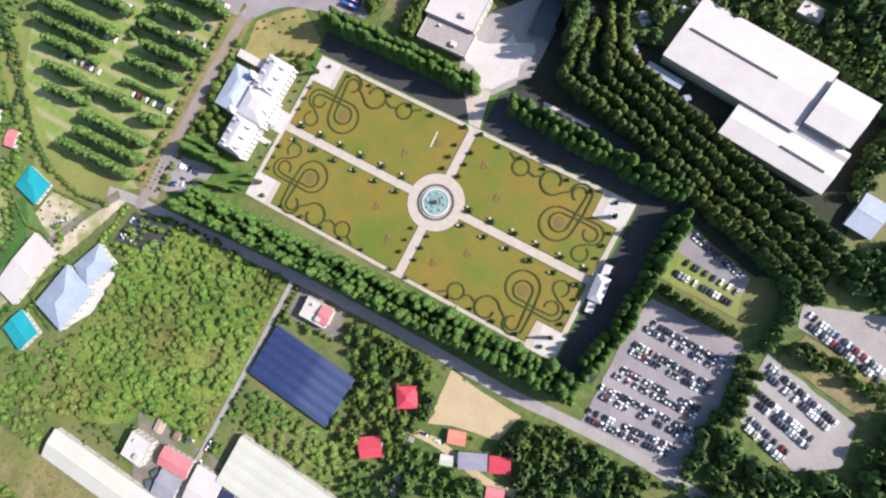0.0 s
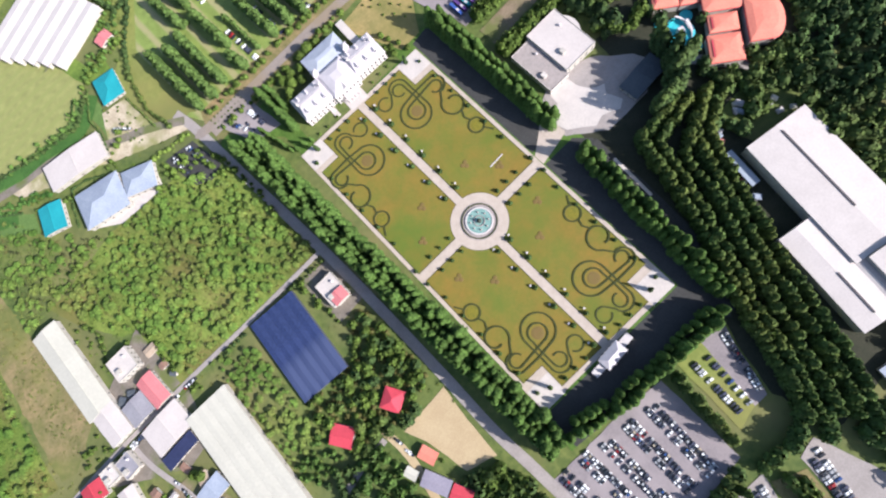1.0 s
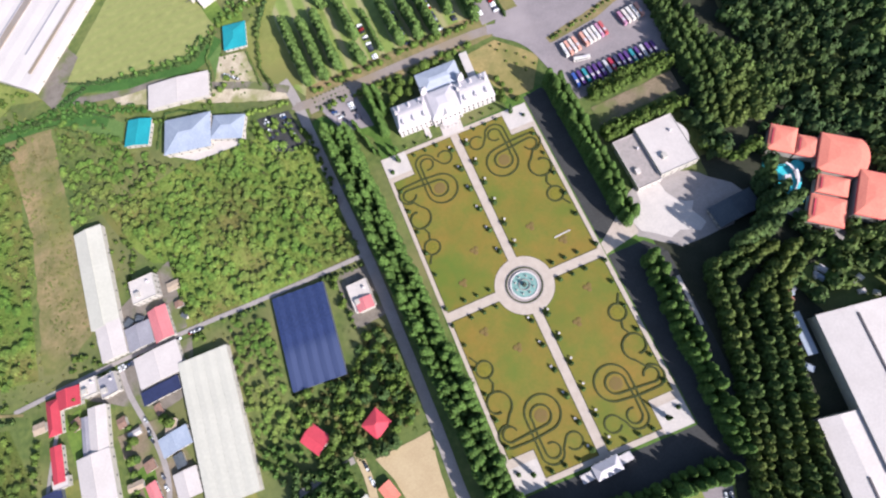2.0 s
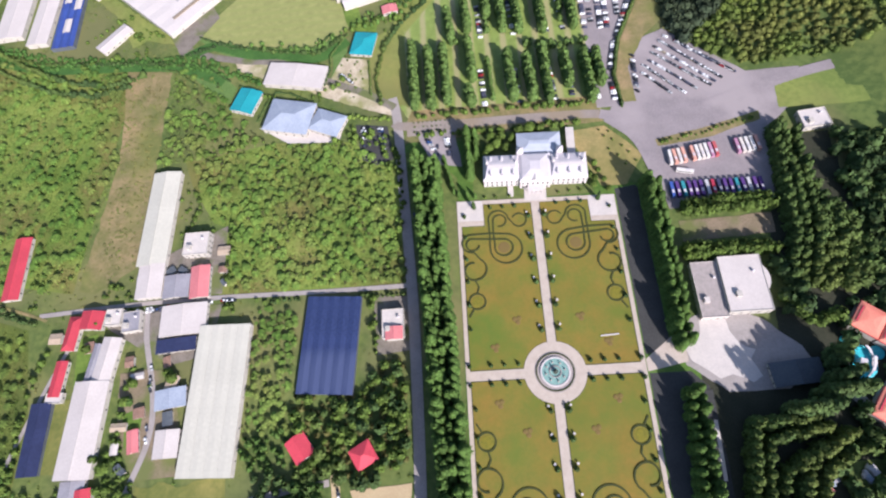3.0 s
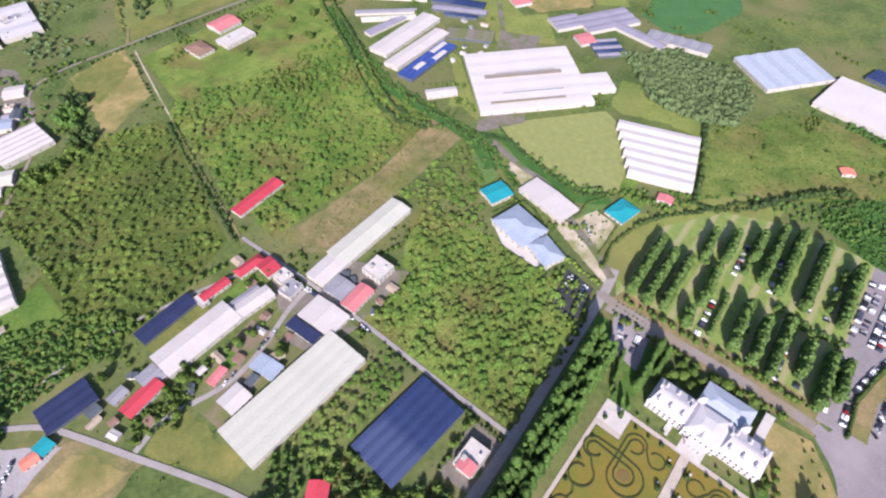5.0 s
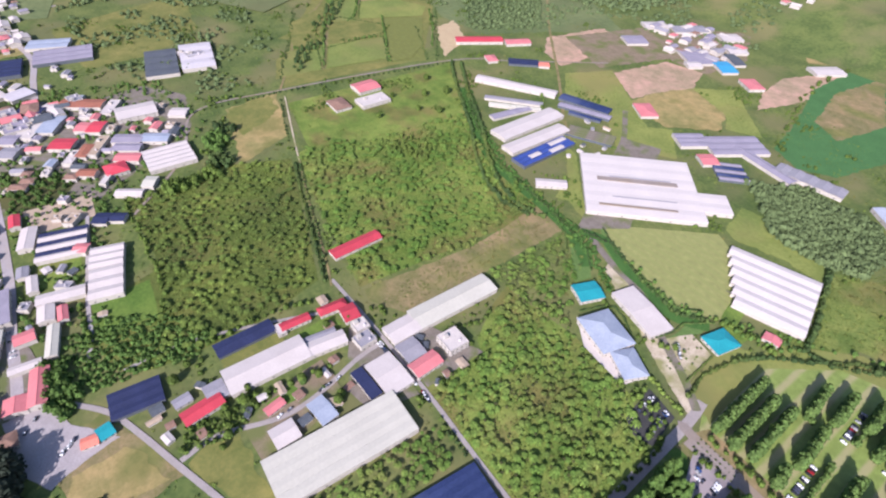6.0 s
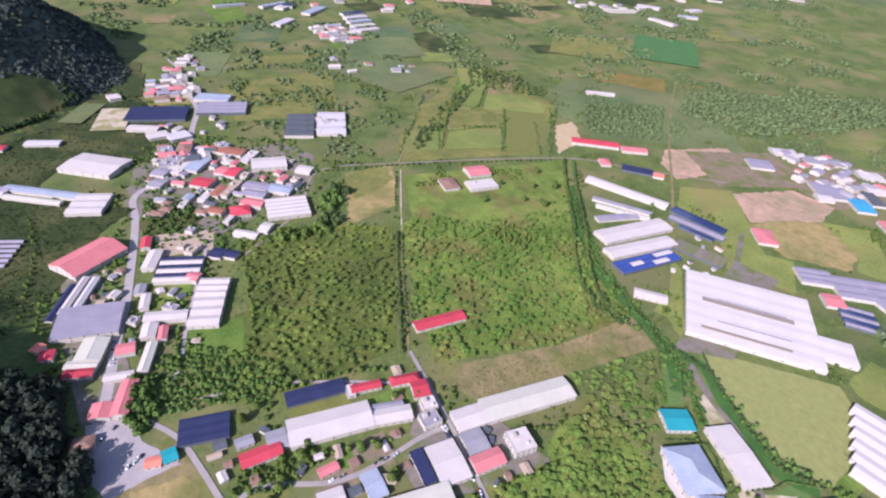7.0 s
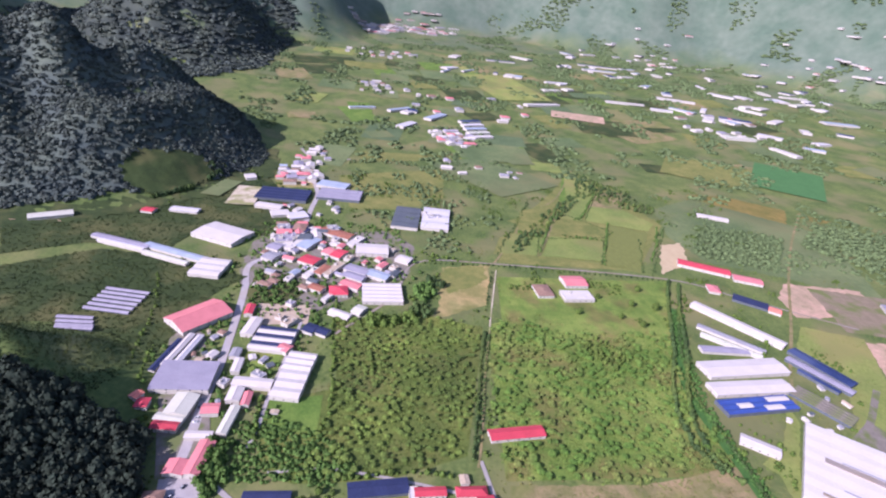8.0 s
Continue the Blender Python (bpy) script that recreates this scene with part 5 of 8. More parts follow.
palms("palms_yard", [(-205, 62), (-172, 62), (-176, -8), (-172, -30), (-208, -30), (-204, 0)], 3.4, 21, M["palm"], "young palms beside the greenhouse", (1.6, 3.6), 2.0)
wood("woodland_yard", [(-204, -26), (-172, -26), (-172, -52), (-208, -52)], 5, 21, M["leaf"], "thick bushes beside the greenhouse", (3, 6))
wood("woodland_orchard", [(-170, -8), (-128, -10), (-116, 14), (-98, 14), (-96, -48), (-112, -60), (-160, -54), (-172, -30)], 10.5, 22, M["leaf_dark"], "dark trees south of the blue net house", (5, 9), 0.46, 90, round_crown, 0.13)
wood("woodland_orchard", [(-170, -8), (-128, -10), (-116, 14), (-98, 14), (-96, -48), (-112, -60), (-160, -54), (-172, -30)], 8.0, 85, M["bush"], "bright yellow-green trees south of the blue net house", (4, 8), 0.5, 90, round_crown, 0.13)
wood("woodland_orchard", [(-172, -6), (-128, -8), (-116, 14), (-98, 14), (-96, -48), (-112, -60), (-160, -54), (-172, -30)], 5.5, 94, M["olive_leaf"], "olive bushes under the trees south of the net house", (1.5, 4), 0.7, 50, round_crown, 0.18)
wood("woodland_bank", [(-112, -112), (-92, -140), (-90, -200), (-130, -200), (-160, -150), (-150, -100), (-128, -112)], 7, 23, M["leaf_dark"], "dark trees beside the southern lane", (6, 12))
wood("woodland_clump", [(-101, -118), (-92, -138), (-100, -150), (-124, -138), (-116, -118)], 5.5, 69, M["bush"], "bright broad trees beside the southern lane", (7, 11), 0.5, 90, round_crown, 0.12)
wood("woodland_clump", [(-116, -56), (-160, -52), (-198, -54), (-198, -76), (-180, -74), (-150, -60), (-136, -64), (-118, -64)], 6.5, 86, M["leaf_dark"], "dark trees over the old lane", (5, 9), 0.46, 70, round_crown, 0.13)
wood("woodland_clump", [(-293, 34), (-274, 38), (-272, 10), (-276, -14), (-292, -14), (-288, 8)], 13.0, 87, M["leaf"], "green trees in the farm yard", (3, 7), 0.5, 70, round_crown, 0.14)
wood("woodland_clump", [(-150, -58), (-150, -118), (-163, -108), (-178, -74), (-170, -56)], 6, 70, M["leaf"], "green trees beside the cottages", (5, 9), 0.5, 80, round_crown, 0.12)
wood("woodland_roadside", [(-100, 128), (-112, 196), (-150, 208), (-165, 196), (-118, 185), (-104, 150)], 5, 24, M["bush"], "bushes at the plantation corner", (3, 6))
wood("woodland_lane", [(-590, -30), (-596, 30), (-578, 36), (-572, -30)], 8, 25, M["bush"], "dark trees behind the village", (7, 13))
wood("woodland_meadow", [(-530, 215), (-548, 250), (-500, 268), (-480, 240)], 6, 26, M["palm_low"], "bare grey thicket in the palms", (3, 6))
cand = spread_over([(-760, 560), (-900, 560), (-1090, 620), (-1080, 730), (-920, 690), (-860, 800), (-1080, 1000), (-800, 1200), (-400, 1000), (-480, 880), (-700, 760)], 14, np.random.default_rng(27))
lump = np.array([noise.noise((x * 0.012, y * 0.012, 9.0)) for x, y in cand])
wood("woodland_far", None, 0, 27, M["copse"], "far grey-green scrub beyond the fields", (2, 4.5), 1.4, 22, round_crown, 0.3, True, cand[lump > 0.02])
wood("woodland_plots", [(-916, 626), (-864, 776), (-720, 646), (-789, 535)], 9, 100, M["copse"], "grey-green grove beyond the red hall", (3, 7), 0.9, 24, round_crown, 0.28)
wood("woodland_plots", [(-825, 786), (-696, 869), (-681, 1000), (-570, 1309), (-717, 1593), (-938, 909)], 12, 101, M["copse"], "soft grey-green woods beyond the nurseries", (4, 8), 1.1, 22, round_crown, 0.32)
wood("woodland_plots", None, 0, 102, M["bush"], "broken line of green bushes round the fallow field", (1.5, 5), 0.8, 30, round_crown, 0.24, True, row_points([(-262, 612), (-288, 690), (-318, 775), (-336, 850), (-338, 960)], 9, 5.0))
wood("woodland_plots", [(-255, 522), (-198, 575), (-140, 560), (-153, 496), (-201, 486)], 6, 103, M["copse"], "grey-green trees beside the blue nursery", (4, 8), 0.5, 50, round_crown, 0.16)
wood("woodland_valley", [(-1240, 500), (-1100, 560), (-1000, 580), (-960, 560), (-1060, 420), (-960, 330), (-780, 200), (-770, 215), (-930, 350), (-1020, 420)], 12, 28, M["leaf_dark"], "dark trees along the country road", (4, 8), 0.5, 40, round_crown, 0.16)
rng = np.random.default_rng(77)
cand = spread_over([(-1230, 250), (-1230, -60), (-1420, -260), (-2000, -420), (-3000, -300), (-3300, 600), (-2900, 1900), (-1500, 2100), (-800, 1300), (-950, 1000), (-1120, 600)], 19, rng)
lump = np.array([noise.noise((x * 0.0055, y * 0.0085, 2.0)) + 0.5 * noise.noise((x * 0.02, y * 0.02, 5.0)) for x, y in cand])
wood("woodland_plain", None, 0, 29, M["copse"], "grey-green copses scattered over the far plain", (3.5, 7), 1.45, 18, round_crown, 0.5, True, cand[lump > 0.2])
cand = spread_over([(-1850, -560), (-2200, -330), (-3000, -260), (-3400, -900), (-2900, -1250), (-2200, -1200)], 24, rng)
wood("woodland_ridge", None, 0, 30, M["leaf_far"], "dark wooded ridge behind the village hill, haze in its leaf colour", (6, 10), 2.1, 18, round_crown, 0.7, True, cand)


def drape(name, x, y, w, l, ang, mat, label, lift=0.5):
    """A far field laid over rising ground."""
    n = 7
    u, v = np.meshgrid(np.linspace(-w / 2, w / 2, n), np.linspace(-l / 2, l / 2, n))
    c, s = math.cos(radians(ang)), math.sin(radians(ang))
    gx, gy = x + u * c - v * s, y + u * s + v * c
    i = np.arange(n * n).reshape(n, n)
    f = np.c_[i[:-1, :-1].ravel(), i[:-1, 1:].ravel(), i[1:, 1:].ravel(), i[1:, :-1].ravel()]
    tagged(new(name, bulk_mesh(name, np.c_[gx.ravel(), gy.ravel(), height(gx, gy).ravel() + lift], f, mat)), label, "field", kind="structure")


cand = spread_over([(-2250, 900), (-3000, 900), (-3750, 450), (-3750, 1400), (-3350, 2050), (-2750, 2750), (-2000, 2550), (-2150, 1800)], 19, rng)
lump = np.array([noise.noise((x * 0.004, y * 0.006, 6.0)) + 0.5 * noise.noise((x * 0.015, y * 0.015, 8.0)) for x, y in cand])
wood("woodland_slope", None, 0, 99, M["copse"], "grey-green copses on the far slope", (5, 9), 1.6, 18, round_crown, 0.5, True, cand[lump > 0.22])
drape("far_field", -1232, 1100, 170, 240, 50, M["deep"], "deep green crop field on the far plain", 2.2)
drape("concrete_yard", -980, -217, 92, 46, -5, M["stony"], "pale concrete yard beside the navy hall", 3.0)
drape("far_field", -1014, -262, 84, 34, -18, M["dull"], "pale grey-green plot at the hill foot", 3.0)
drape("far_field", -1290, 900, 200, 220, -35, M["olive"], "olive field on the far plain", 2.0)
drape("far_field", -1800, 740, 180, 90, 70, M["dirt"], "bare orange earth on the far plain", 2.4)
drape("far_field", -2200, 580, 420, 220, 10, M["meadow"], "light green field on the far plain", 2.1)
drape("far_field", -1180, 280, 240, 180, 30, M["dull"], "dull green field on the far plain", 1.6)
_acre = random.Random(31)
for k in range(110):
    t = _acre.random()
    x, y = -1180 - 1500 * _acre.random() ** 1.3, _acre.uniform(-250, 1500)
    if x < -1250 - 0.0004 * (y - 200) ** 2 * 0 and not (-1400 < x < -1200 and -300 < y < -100):
        kind = _acre.choice(("meadow", "dull", "olive", "orchard", "dull", "bare", "green", "dull", "scrub_far"))
        words = {"meadow": "light green", "dull": "grey-green", "orchard": "dark green", "green": "bright green", "olive": "olive brown", "yellow": "ripening yellow", "growth": "mottled green", "bare": "bare brown", "scrub_far": "dull green"}[kind]
        drape("far_field", x, y, _acre.uniform(60, 170), _acre.uniform(60, 190), _acre.uniform(-20, 20), M[kind], f"{words} field on the far plain", 0.5 + 0.01 * k)

patch("paddock", [(-960, 279), (-1022, 386), (-950, 357), (-837, 299), (-840, 284), (-859, 242)], M["olive"], "olive-green grass paddock beyond the village", 2)
patch("paddock", [(-1250, 478), (-1207, 526), (-1064, 471), (-920, 385), (-930, 349), (-1064, 412)], M["meadow"], "light green grass paddock beyond the village", 2)
patch("paddock", [(-855, 228), (-835, 282), (-768, 248), (-776, 187)], M["meadow"], "light green grass paddock beyond the village", 2)
patch("paddock", [(-924, 333), (-905, 431), (-837, 398), (-856, 303)], M["olive"], "olive-green grass paddock beyond the village", 2)
patch("paddock", [(-847, 298), (-827, 392), (-753, 353), (-768, 256)], M["meadow"], "light green grass paddock beyond the village", 2)
patch("paddock", [(-904, 434), (-875, 498), (-767, 426), (-734, 382), (-740, 351)], M["crop_olive"], "olive green grass paddock beyond the village", 2)
patch("paddock", [(-1002, 440), (-988, 504), (-916, 534), (-880, 501), (-923, 396)], M["meadow"], "light green grass paddock beyond the village", 2)
patch("paddock", [(-1072, 481), (-1103, 556), (-995, 507), (-1009, 447)], M["bare"], "bare reddish earth paddock beyond the village", 2)
patch("paddock_path", [(-947, 342), (-944, 348), (-837, 290), (-768, 252), (-768, 246), (-838, 284)], M["bare"], "pale earth path between paddocks", 0.8)
LEFT = [(-709, -458), (-761, -366), (-747, -307), (-689, -170), (-646, -202), (-553, -228), (-445, -262), (-434, -314), (-520, -480)]
FOOT = [(-825, -515), (-850, -431), (-925, -337), (-1010, -240), (-1090, -190), (-960, -140), (-858, -110), (-812, -156), (-846, -258), (-766, -284), (-778, -392), (-739, -473)]
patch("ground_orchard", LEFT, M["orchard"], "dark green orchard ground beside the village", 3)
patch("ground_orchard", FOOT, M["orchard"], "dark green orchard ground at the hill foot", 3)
cand = spread_over([(-1250, -40), (-1260, 240), (-960, 240), (-760, 180), (-780, 70), (-930, -20)], 13, np.random.default_rng(28))
lump = np.array([noise.noise((x * 0.014, y * 0.014, 4.0)) for x, y in cand])
wood("woodland_scattered", None, 0, 35, M["copse"], "green bushes scattered over far fields", (3, 7), 0.7, 22, round_crown, 0.25, True, cand[lump > 0.0])
wood("orchard_left", LEFT, 4.6, 36, M["orchard_leaf"], "dark green orchard bushes beside the village", (0.7, 1.8), 1.5, 18, round_crown, 0.45, False)
wood("orchard_foot", FOOT, 5.5, 66, M["orchard_leaf"], "dark green orchard bushes at the hill foot", (0.7, 1.8), 1.5, 16, round_crown, 0.45, False)
wood("woodland_scattered", [(-652, 34), (-672, 60), (-648, 70), (-622, 48)], 8, 67, M["leaf"], "tall trees beside the white greenhouse", (6, 11), 0.42, 80)
wood("woodland_scattered", [(-686, -158), (-696, -118), (-648, -101), (-622, -120), (-632, -158)], 7, 37, M["leaf"], "green trees beside the village street", (3, 6), 0.5, 50, round_crown, 0.18)
PE = [(-272, 184), (-205, 196), (-140, 190), (-106, 163), (-96, 70), (-228, 70), (-232, 125), (-244, 131), (-262, 162)]
PN = [(-301, 186), (-303, 288), (-262, 270), (-236, 225), (-208, 200), (-266, 186)]
PW = [(-350, 86), (-338, 200), (-350, 290), (-430, 298), (-505, 325), (-556, 346), (-556, 206), (-590, 160), (-578, 122), (-400, 78)]
PV = [(-378, 50), (-495, 86), (-575, 110), (-600, 40), (-590, -60), (-470, -58), (-420, -70), (-360, -95), (-362, -20)]
DRY = [(-591, -58), (-576, -22), (-549, 19), (-480, 2), (-455, -30), (-485, -76), (-528, -79)]
SOUTH = [(-441, -118), (-400, -56), (-370, -38), (-352, -66), (-364, -92), (-359, -120), (-373, -140), (-427, -139)]
palms("palms_east", PE, 5.4, 41, M["palm"], "betel palm plantation over bright undergrowth", (1.0, 2.4), 2.7)
# Small dark palms added as specks in place of shaded gaps.
palms("palms_hearts", PE, 7.2, 46, M["palm_gap_shade"], "small dark palms standing in for shaded gaps in the plantation", (2.2, 3.4), 1.15, 7)
palms("palms_hearts", PN, 8.5, 47, M["palm_gap_shade"], "small dark palms standing in for shaded gaps in the plantation", (2.2, 3.4), 1.15, 7)
palms("palms_northwest", PN, 5.8, 42, M["palm"], "betel palm plantation over bright undergrowth", (1.0, 2.4), 2.7)
palms("palms_west", PW, 7.0, 43, M["palm"], "betel palm plantation over bright undergrowth", (1.4, 3.0), 2.9)
palms("palms_village", PV, 7.5, 44, M["palm_low"], "dry betel palm plantation beside the village", (1.4, 2.6), 2.5)
for seed, poly in ((71, PE), (72, PN), (73, PW), (74, PV)):
    palms("palms_tall", poly, 10.5, seed, M["palm"] if poly is not PV else M["palm_low"], "darker taller palms standing out of the plantation", (2.2, 3.8), 2.6)
for seed, poly, gap in ((61, PE, 3.0), (62, PN, 3.2), (63, PW, 3.2), (64, PV, 3.2), (65, [(-346, 285), (-310, 285), (-306, 182), (-305, 97), (-332, 82), (-337, 197)], 4.5)):
    spots = spread_over(poly, gap, np.random.default_rng(seed))
    tall = np.array([noise.noise((x * 0.03, y * 0.03, seed)) for x, y in spots])
    sere = inside(DRY, spots) if poly is PV else tall < -0.28
    if poly is not PV and gap < 4:
        spots, sere = spots[tall > -0.42], sere[tall > -0.42]
    wood("undergrowth", None, 0, seed, M["tuft"] if gap > 4 else M["thick_dim"] if poly is PV else M["thick"], "thick bright green undergrowth between palms", (0.35, 1.15), 1.8, 16, round_crown, 0.5, False, spots[~sere])
    if sere.any():
        wood("undergrowth", None, 0, seed + 100, M["thick_dry"], "dry olive undergrowth between palms", (0.35, 1.1), 1.8, 16, round_crown, 0.5, False, spots[sere])
wood("thicket", SOUTH, 4.0, 81, M["leaf"], "dense green thicket behind the farm", (1.0, 3.2), 1.0, 30, round_crown, 0.32)
wood("thicket", [(-412, -158), (-406, -146), (-365, -138), (-350, -151), (-371, -164)], 4.5, 82, M["leaf"], "dense green trees beside the yard", (4, 8), 0.5, 60, round_crown, 0.16)
wood("thicket", [(-302, -85), (-293, -44), (-291, -28), (-274, -59), (-280, -95)], 4.0, 83, M["bush"], "green bushes below the red house", (1.5, 4), 0.6, 40, round_crown, 0.2)

wood("field_trees", [(-692, 58), (-676, 84), (-660, 82), (-664, 58)], 7, 106, M["leaf_dark"], "big dark trees beside the straw field", (6, 10), 0.45, 70, round_crown, 0.13)
wood("field_trees", [(-622, 40), (-604, 60), (-588, 46), (-604, 28)], 7, 110, M["leaf_dark"], "big dark trees below the straw field", (6, 10), 0.45, 70, round_crown, 0.13)
wood("paddy_banks", None, 0, 57, M["leaf_dark"], "dark low bushes along paddy banks", (1.0, 2.6), 0.7, 24, round_crown, 0.22, True, row_points([(-880, 290), (-765, 246)], 3, 0.7) + row_points([(-835, 392), (-742, 345)], 3, 0.7) + row_points([(-968, 352), (-870, 425), (-845, 398), (-835, 285)], 3.4, 0.8) + row_points([(-1120, 512), (-925, 395)], 4, 1) + row_points([(-842, 462), (-716, 402)], 4, 2) + row_points([(-770, 182), (-860, 232), (-1030, 320)], 3.2, 3) + row_points([(-706, 412), (-800, 476), (-905, 548)], 3.2, 3))
lines = [([(-372, 56), (-392, 61), (-442, 76), (-500, 92), (-560, 111)], 2.6), ([(-390, 64), (-440, 81), (-497, 97), (-556, 116)], 5.5), ([(-604, 123), (-712, 158)], 9), ([(-612, 396), (-524, 344), (-440, 309), (-344, 299), (-296, 291)], 3.0), ([(-97, 60), (-165, 61), (-200, 61)], 3.6), ([(-735, 60), (-731, 170), (-692, 425)], 8), ([(-300, 300), (-262, 312), (-215, 296), (-172, 288), (-145, 308)], 3.4)]
wood("lane_bushes", None, 0, 55, M["leaf_dark"], "dark bushes along the lanes and ditches", (1.8, 4.2), 0.55, 40, round_crown, 0.16, True, [p for line, gap in lines for p in row_points(line, gap, 0.9)])
lines = [([(-88, 211), (-40, 210), (54, 209)], 4), ([(-86, 192), (-20, 191), (40, 191)], 5), ([(-112, 70), (-98, 130), (-104, 185)], 5), ([(-230, 128), (-228, 72)], 5), ([(-276, 188), (-240, 196), (-205, 202)], 6), ([(-300, -52), (-292, -20), (-290, 20)], 6), ([(-282, -60), (-330, -58)], 7), ([(-360, -60), (-364, 0), (-356, 50)], 6), ([(-415, -70), (-450, -62), (-590, -62)], 6), ([(-405, -125), (-460, -125)], 7), ([(-500, -250), (-620, -260), (-700, -280)], 9), ([(-545, -240), (-480, -235)], 7), ([(-580, -60), (-640, -60)], 6), ([(-640, 30), (-600, 50)], 6), ([(-770, 60), (-745, 120)], 8), ([(-120, 60), (-118, 18)], 5), ([(-170, 240), (-140, 262)], 6), ([(-205, 240), (-240, 260)], 6), ([(-150, 310), (-120, 318), (-92, 320)], 5), ([(-395, 300), (-360, 310)], 5), ([(-545, 395), (-500, 440), (-540, 480)], 8), ([(-400, 330), (-355, 360)], 7)]
wood("yard_bushes", None, 0, 56, M["bush"], "green bushes round yards and field edges", (2, 5.5), 0.55, 60, round_crown, 0.14, True, [p for line, gap in lines for p in row_points(line, gap, 1.8)])
wood("low_hedges", None, 0, 88, M["leaf_dark"], "thin dark clipped hedges along the banks", (1.4, 2.4), 0.55, 30, round_crown, 0.2, True, [p for line in ([(-287, 324), (-253, 305), (-230, 303), (-199, 297), (-171, 296), (-162, 311)], [(-292, 292), (-274, 286), (-250, 267)], [(-165, 252), (-161, 267), (-161, 284), (-148, 306)], [(-221, 221), (-215, 238), (-207, 250), (-193, 247), (-177, 237)], [(-127, 275), (-125, 250), (-124, 236)], [(-319, 290), (-301, 284), (-280, 266)]) for p in row_points(line, 1.8, 0.3)])
wood("yard_shrubs", [(-157, 259), (-148, 280), (-129, 274), (-126, 240), (-141, 232)], 5.5, 89, M["bush"], "small shrubs in the stony yard", (0.6, 1.8), 0.7, 30, round_crown, 0.22)
wood("paddock_hedge", None, 0, 90, M["leaf"], "dark uneven hedges between the paddocks", (2.0, 5.0), 0.5, 40, round_crown, 0.2, True, [p for line in ([(-838, 283), (-859, 242)], [(-950, 343), (-845, 288), (-768, 250)], [(-919, 439), (-827, 392), (-741, 347)], [(-1083, 484), (-934, 391), (-923, 369)], [(-902, 530), (-823, 486), (-755, 436)], [(-851, 317), (-832, 394)]) for p in row_points(line, 6, 1.5)])
# car park tree rows
spots = []
for x, y0, y1 in ((-88, 217, 282), (-74.5, 216, 275), (-61.5, 219, 274), (-40, 240, 281), (-42, 215, 229), (-8.5, 217, 262), (7, 215, 256), (20, 211, 265), (37, 226, 258), (52.5, 209, 258), (62, 224, 254), (-56, 285, 316), (-41, 293, 325), (-24, 308, 336), (-11.5, 291, 356), (2, 287, 360), (22, 285, 360), (48, 286, 352)):
    spots += row_points([(x + 1.5, y0), (x - 1, y1)], 3.6, 0.5)
wood("car_park_trees", None, 0, 53, M["park_leaf"], "rows of round green trees in the car park", (11.5, 14.8), 0.275, 160, round_crown, 0.095, True, spots)
wood("car_park_trees", None, 0, 107, M["park_leaf"], "smaller trees between rows of parked cars", (4.5, 8), 0.36, 80, round_crown, 0.13, True, row_points([(-24, 218), (-25, 262)], 4.4, 0.7) + row_points([(40, 294), (40, 346)], 5.5, 0.7) + row_points([(-24, 290), (-24, 310)], 5, 0.7) + row_points([(6, 276), (30, 268), (62, 272)], 4.5, 2.0) + row_points([(-66, 278), (-46, 286)], 4.5, 2.0))
wood("bank_hedges", None, 0, 108, M["leaf_dark"], "broken dark hedges along the grassy banks", (2.2, 4.6), 0.6, 50, round_crown, 0.16, True, row_points([(-115, 226), (-120, 255), (-113, 289), (-100, 312), (-77, 337), (-55, 366), (-30, 389), (-7, 423), (14, 441)], 2.8, 0.8) + row_points([(-125, 320), (-99, 338), (-65, 347), (-40, 370)], 4.0, 1.0) + row_points([(0, 399), (8, 410), (18, 421), (28, 434), (34, 446)], 4.5, 1.5))
wood("hedge_curved", None, 0, 54, M["leaf_dark"], "dark clipped hedge along the car park curve", (2.6, 3.4), 0.5, 40, round_crown, 0.18, True, row_points([(130, 352), (103, 310), (83, 270), (74.5, 234), (76, 202)], 1.7, 0.2))
URN = None
for sx in (-1, 1):
    for y in list(range(31, 120, 17)) + list(range(-21, -112, -17)):
        if URN is None:
            URN = empty("urn", pose(sx * 6.9, y, 0.2), "pale stone urn on a plinth beside the walk", "urn", "urns along the walk")
            part("plinth", Build().box(-0.45, -0.45, 0, 0.45, 0.45, 0.9), M["palace_wall"], URN)
            part("bowl", Build().lathe([(0.2, 0.9), (0.3, 1.1), (0.75, 1.6), (0.8, 1.8)], 10), M["palace_wall"], URN)
        else:
            copy_thing(URN, pose(sx * 6.9, y, 0.2))
for sx in (-1, 1):
    for y in list(range(28, 120, 17)) + list(range(-24, -112, -17)):
        plant("topiary", sx * 5.6, y, 1.2, "clipped shrubs on the lawns", 0.2)
        plant("topiary", sx * 52.4, y + 3, 0.95, "clipped shrubs on the lawns", 0.2)
    for x in (15, 24, 33, 47):
        for y in (YN - 5.5, YS + 5.5, 6.2, -6.2):
            if abs(y) < 10 or x < 38:
                plant("topiary", sx * (x + 8 if abs(y) < 10 else x), y, 0.95, "clipped shrubs on the lawns", 0.2)
    plant("cypress", sx * 45, YN - 5, 1.0, "slim conifers at the garden corners", 0.2)
    plant("cypress", sx * 44, YS + 8, 1.15, "slim conifers at the garden corners", 0.2)
for x, y in ((46, 140), (49, 146), (44, 134), (52, 138), (54, 130), (47, 152), (42, 142)):
    plant("bushy", x, y, 0.55, "shrubs beside the palace")
for x, y in ((58, 176), (64, 172), (70, 166), (74, 160), (78, 152), (60, 164), (66, 158), (70, 150), (55, 182), (62, 180)):
    plant("bushy", x, y, 0.22, "low shrubs on the dry bank")
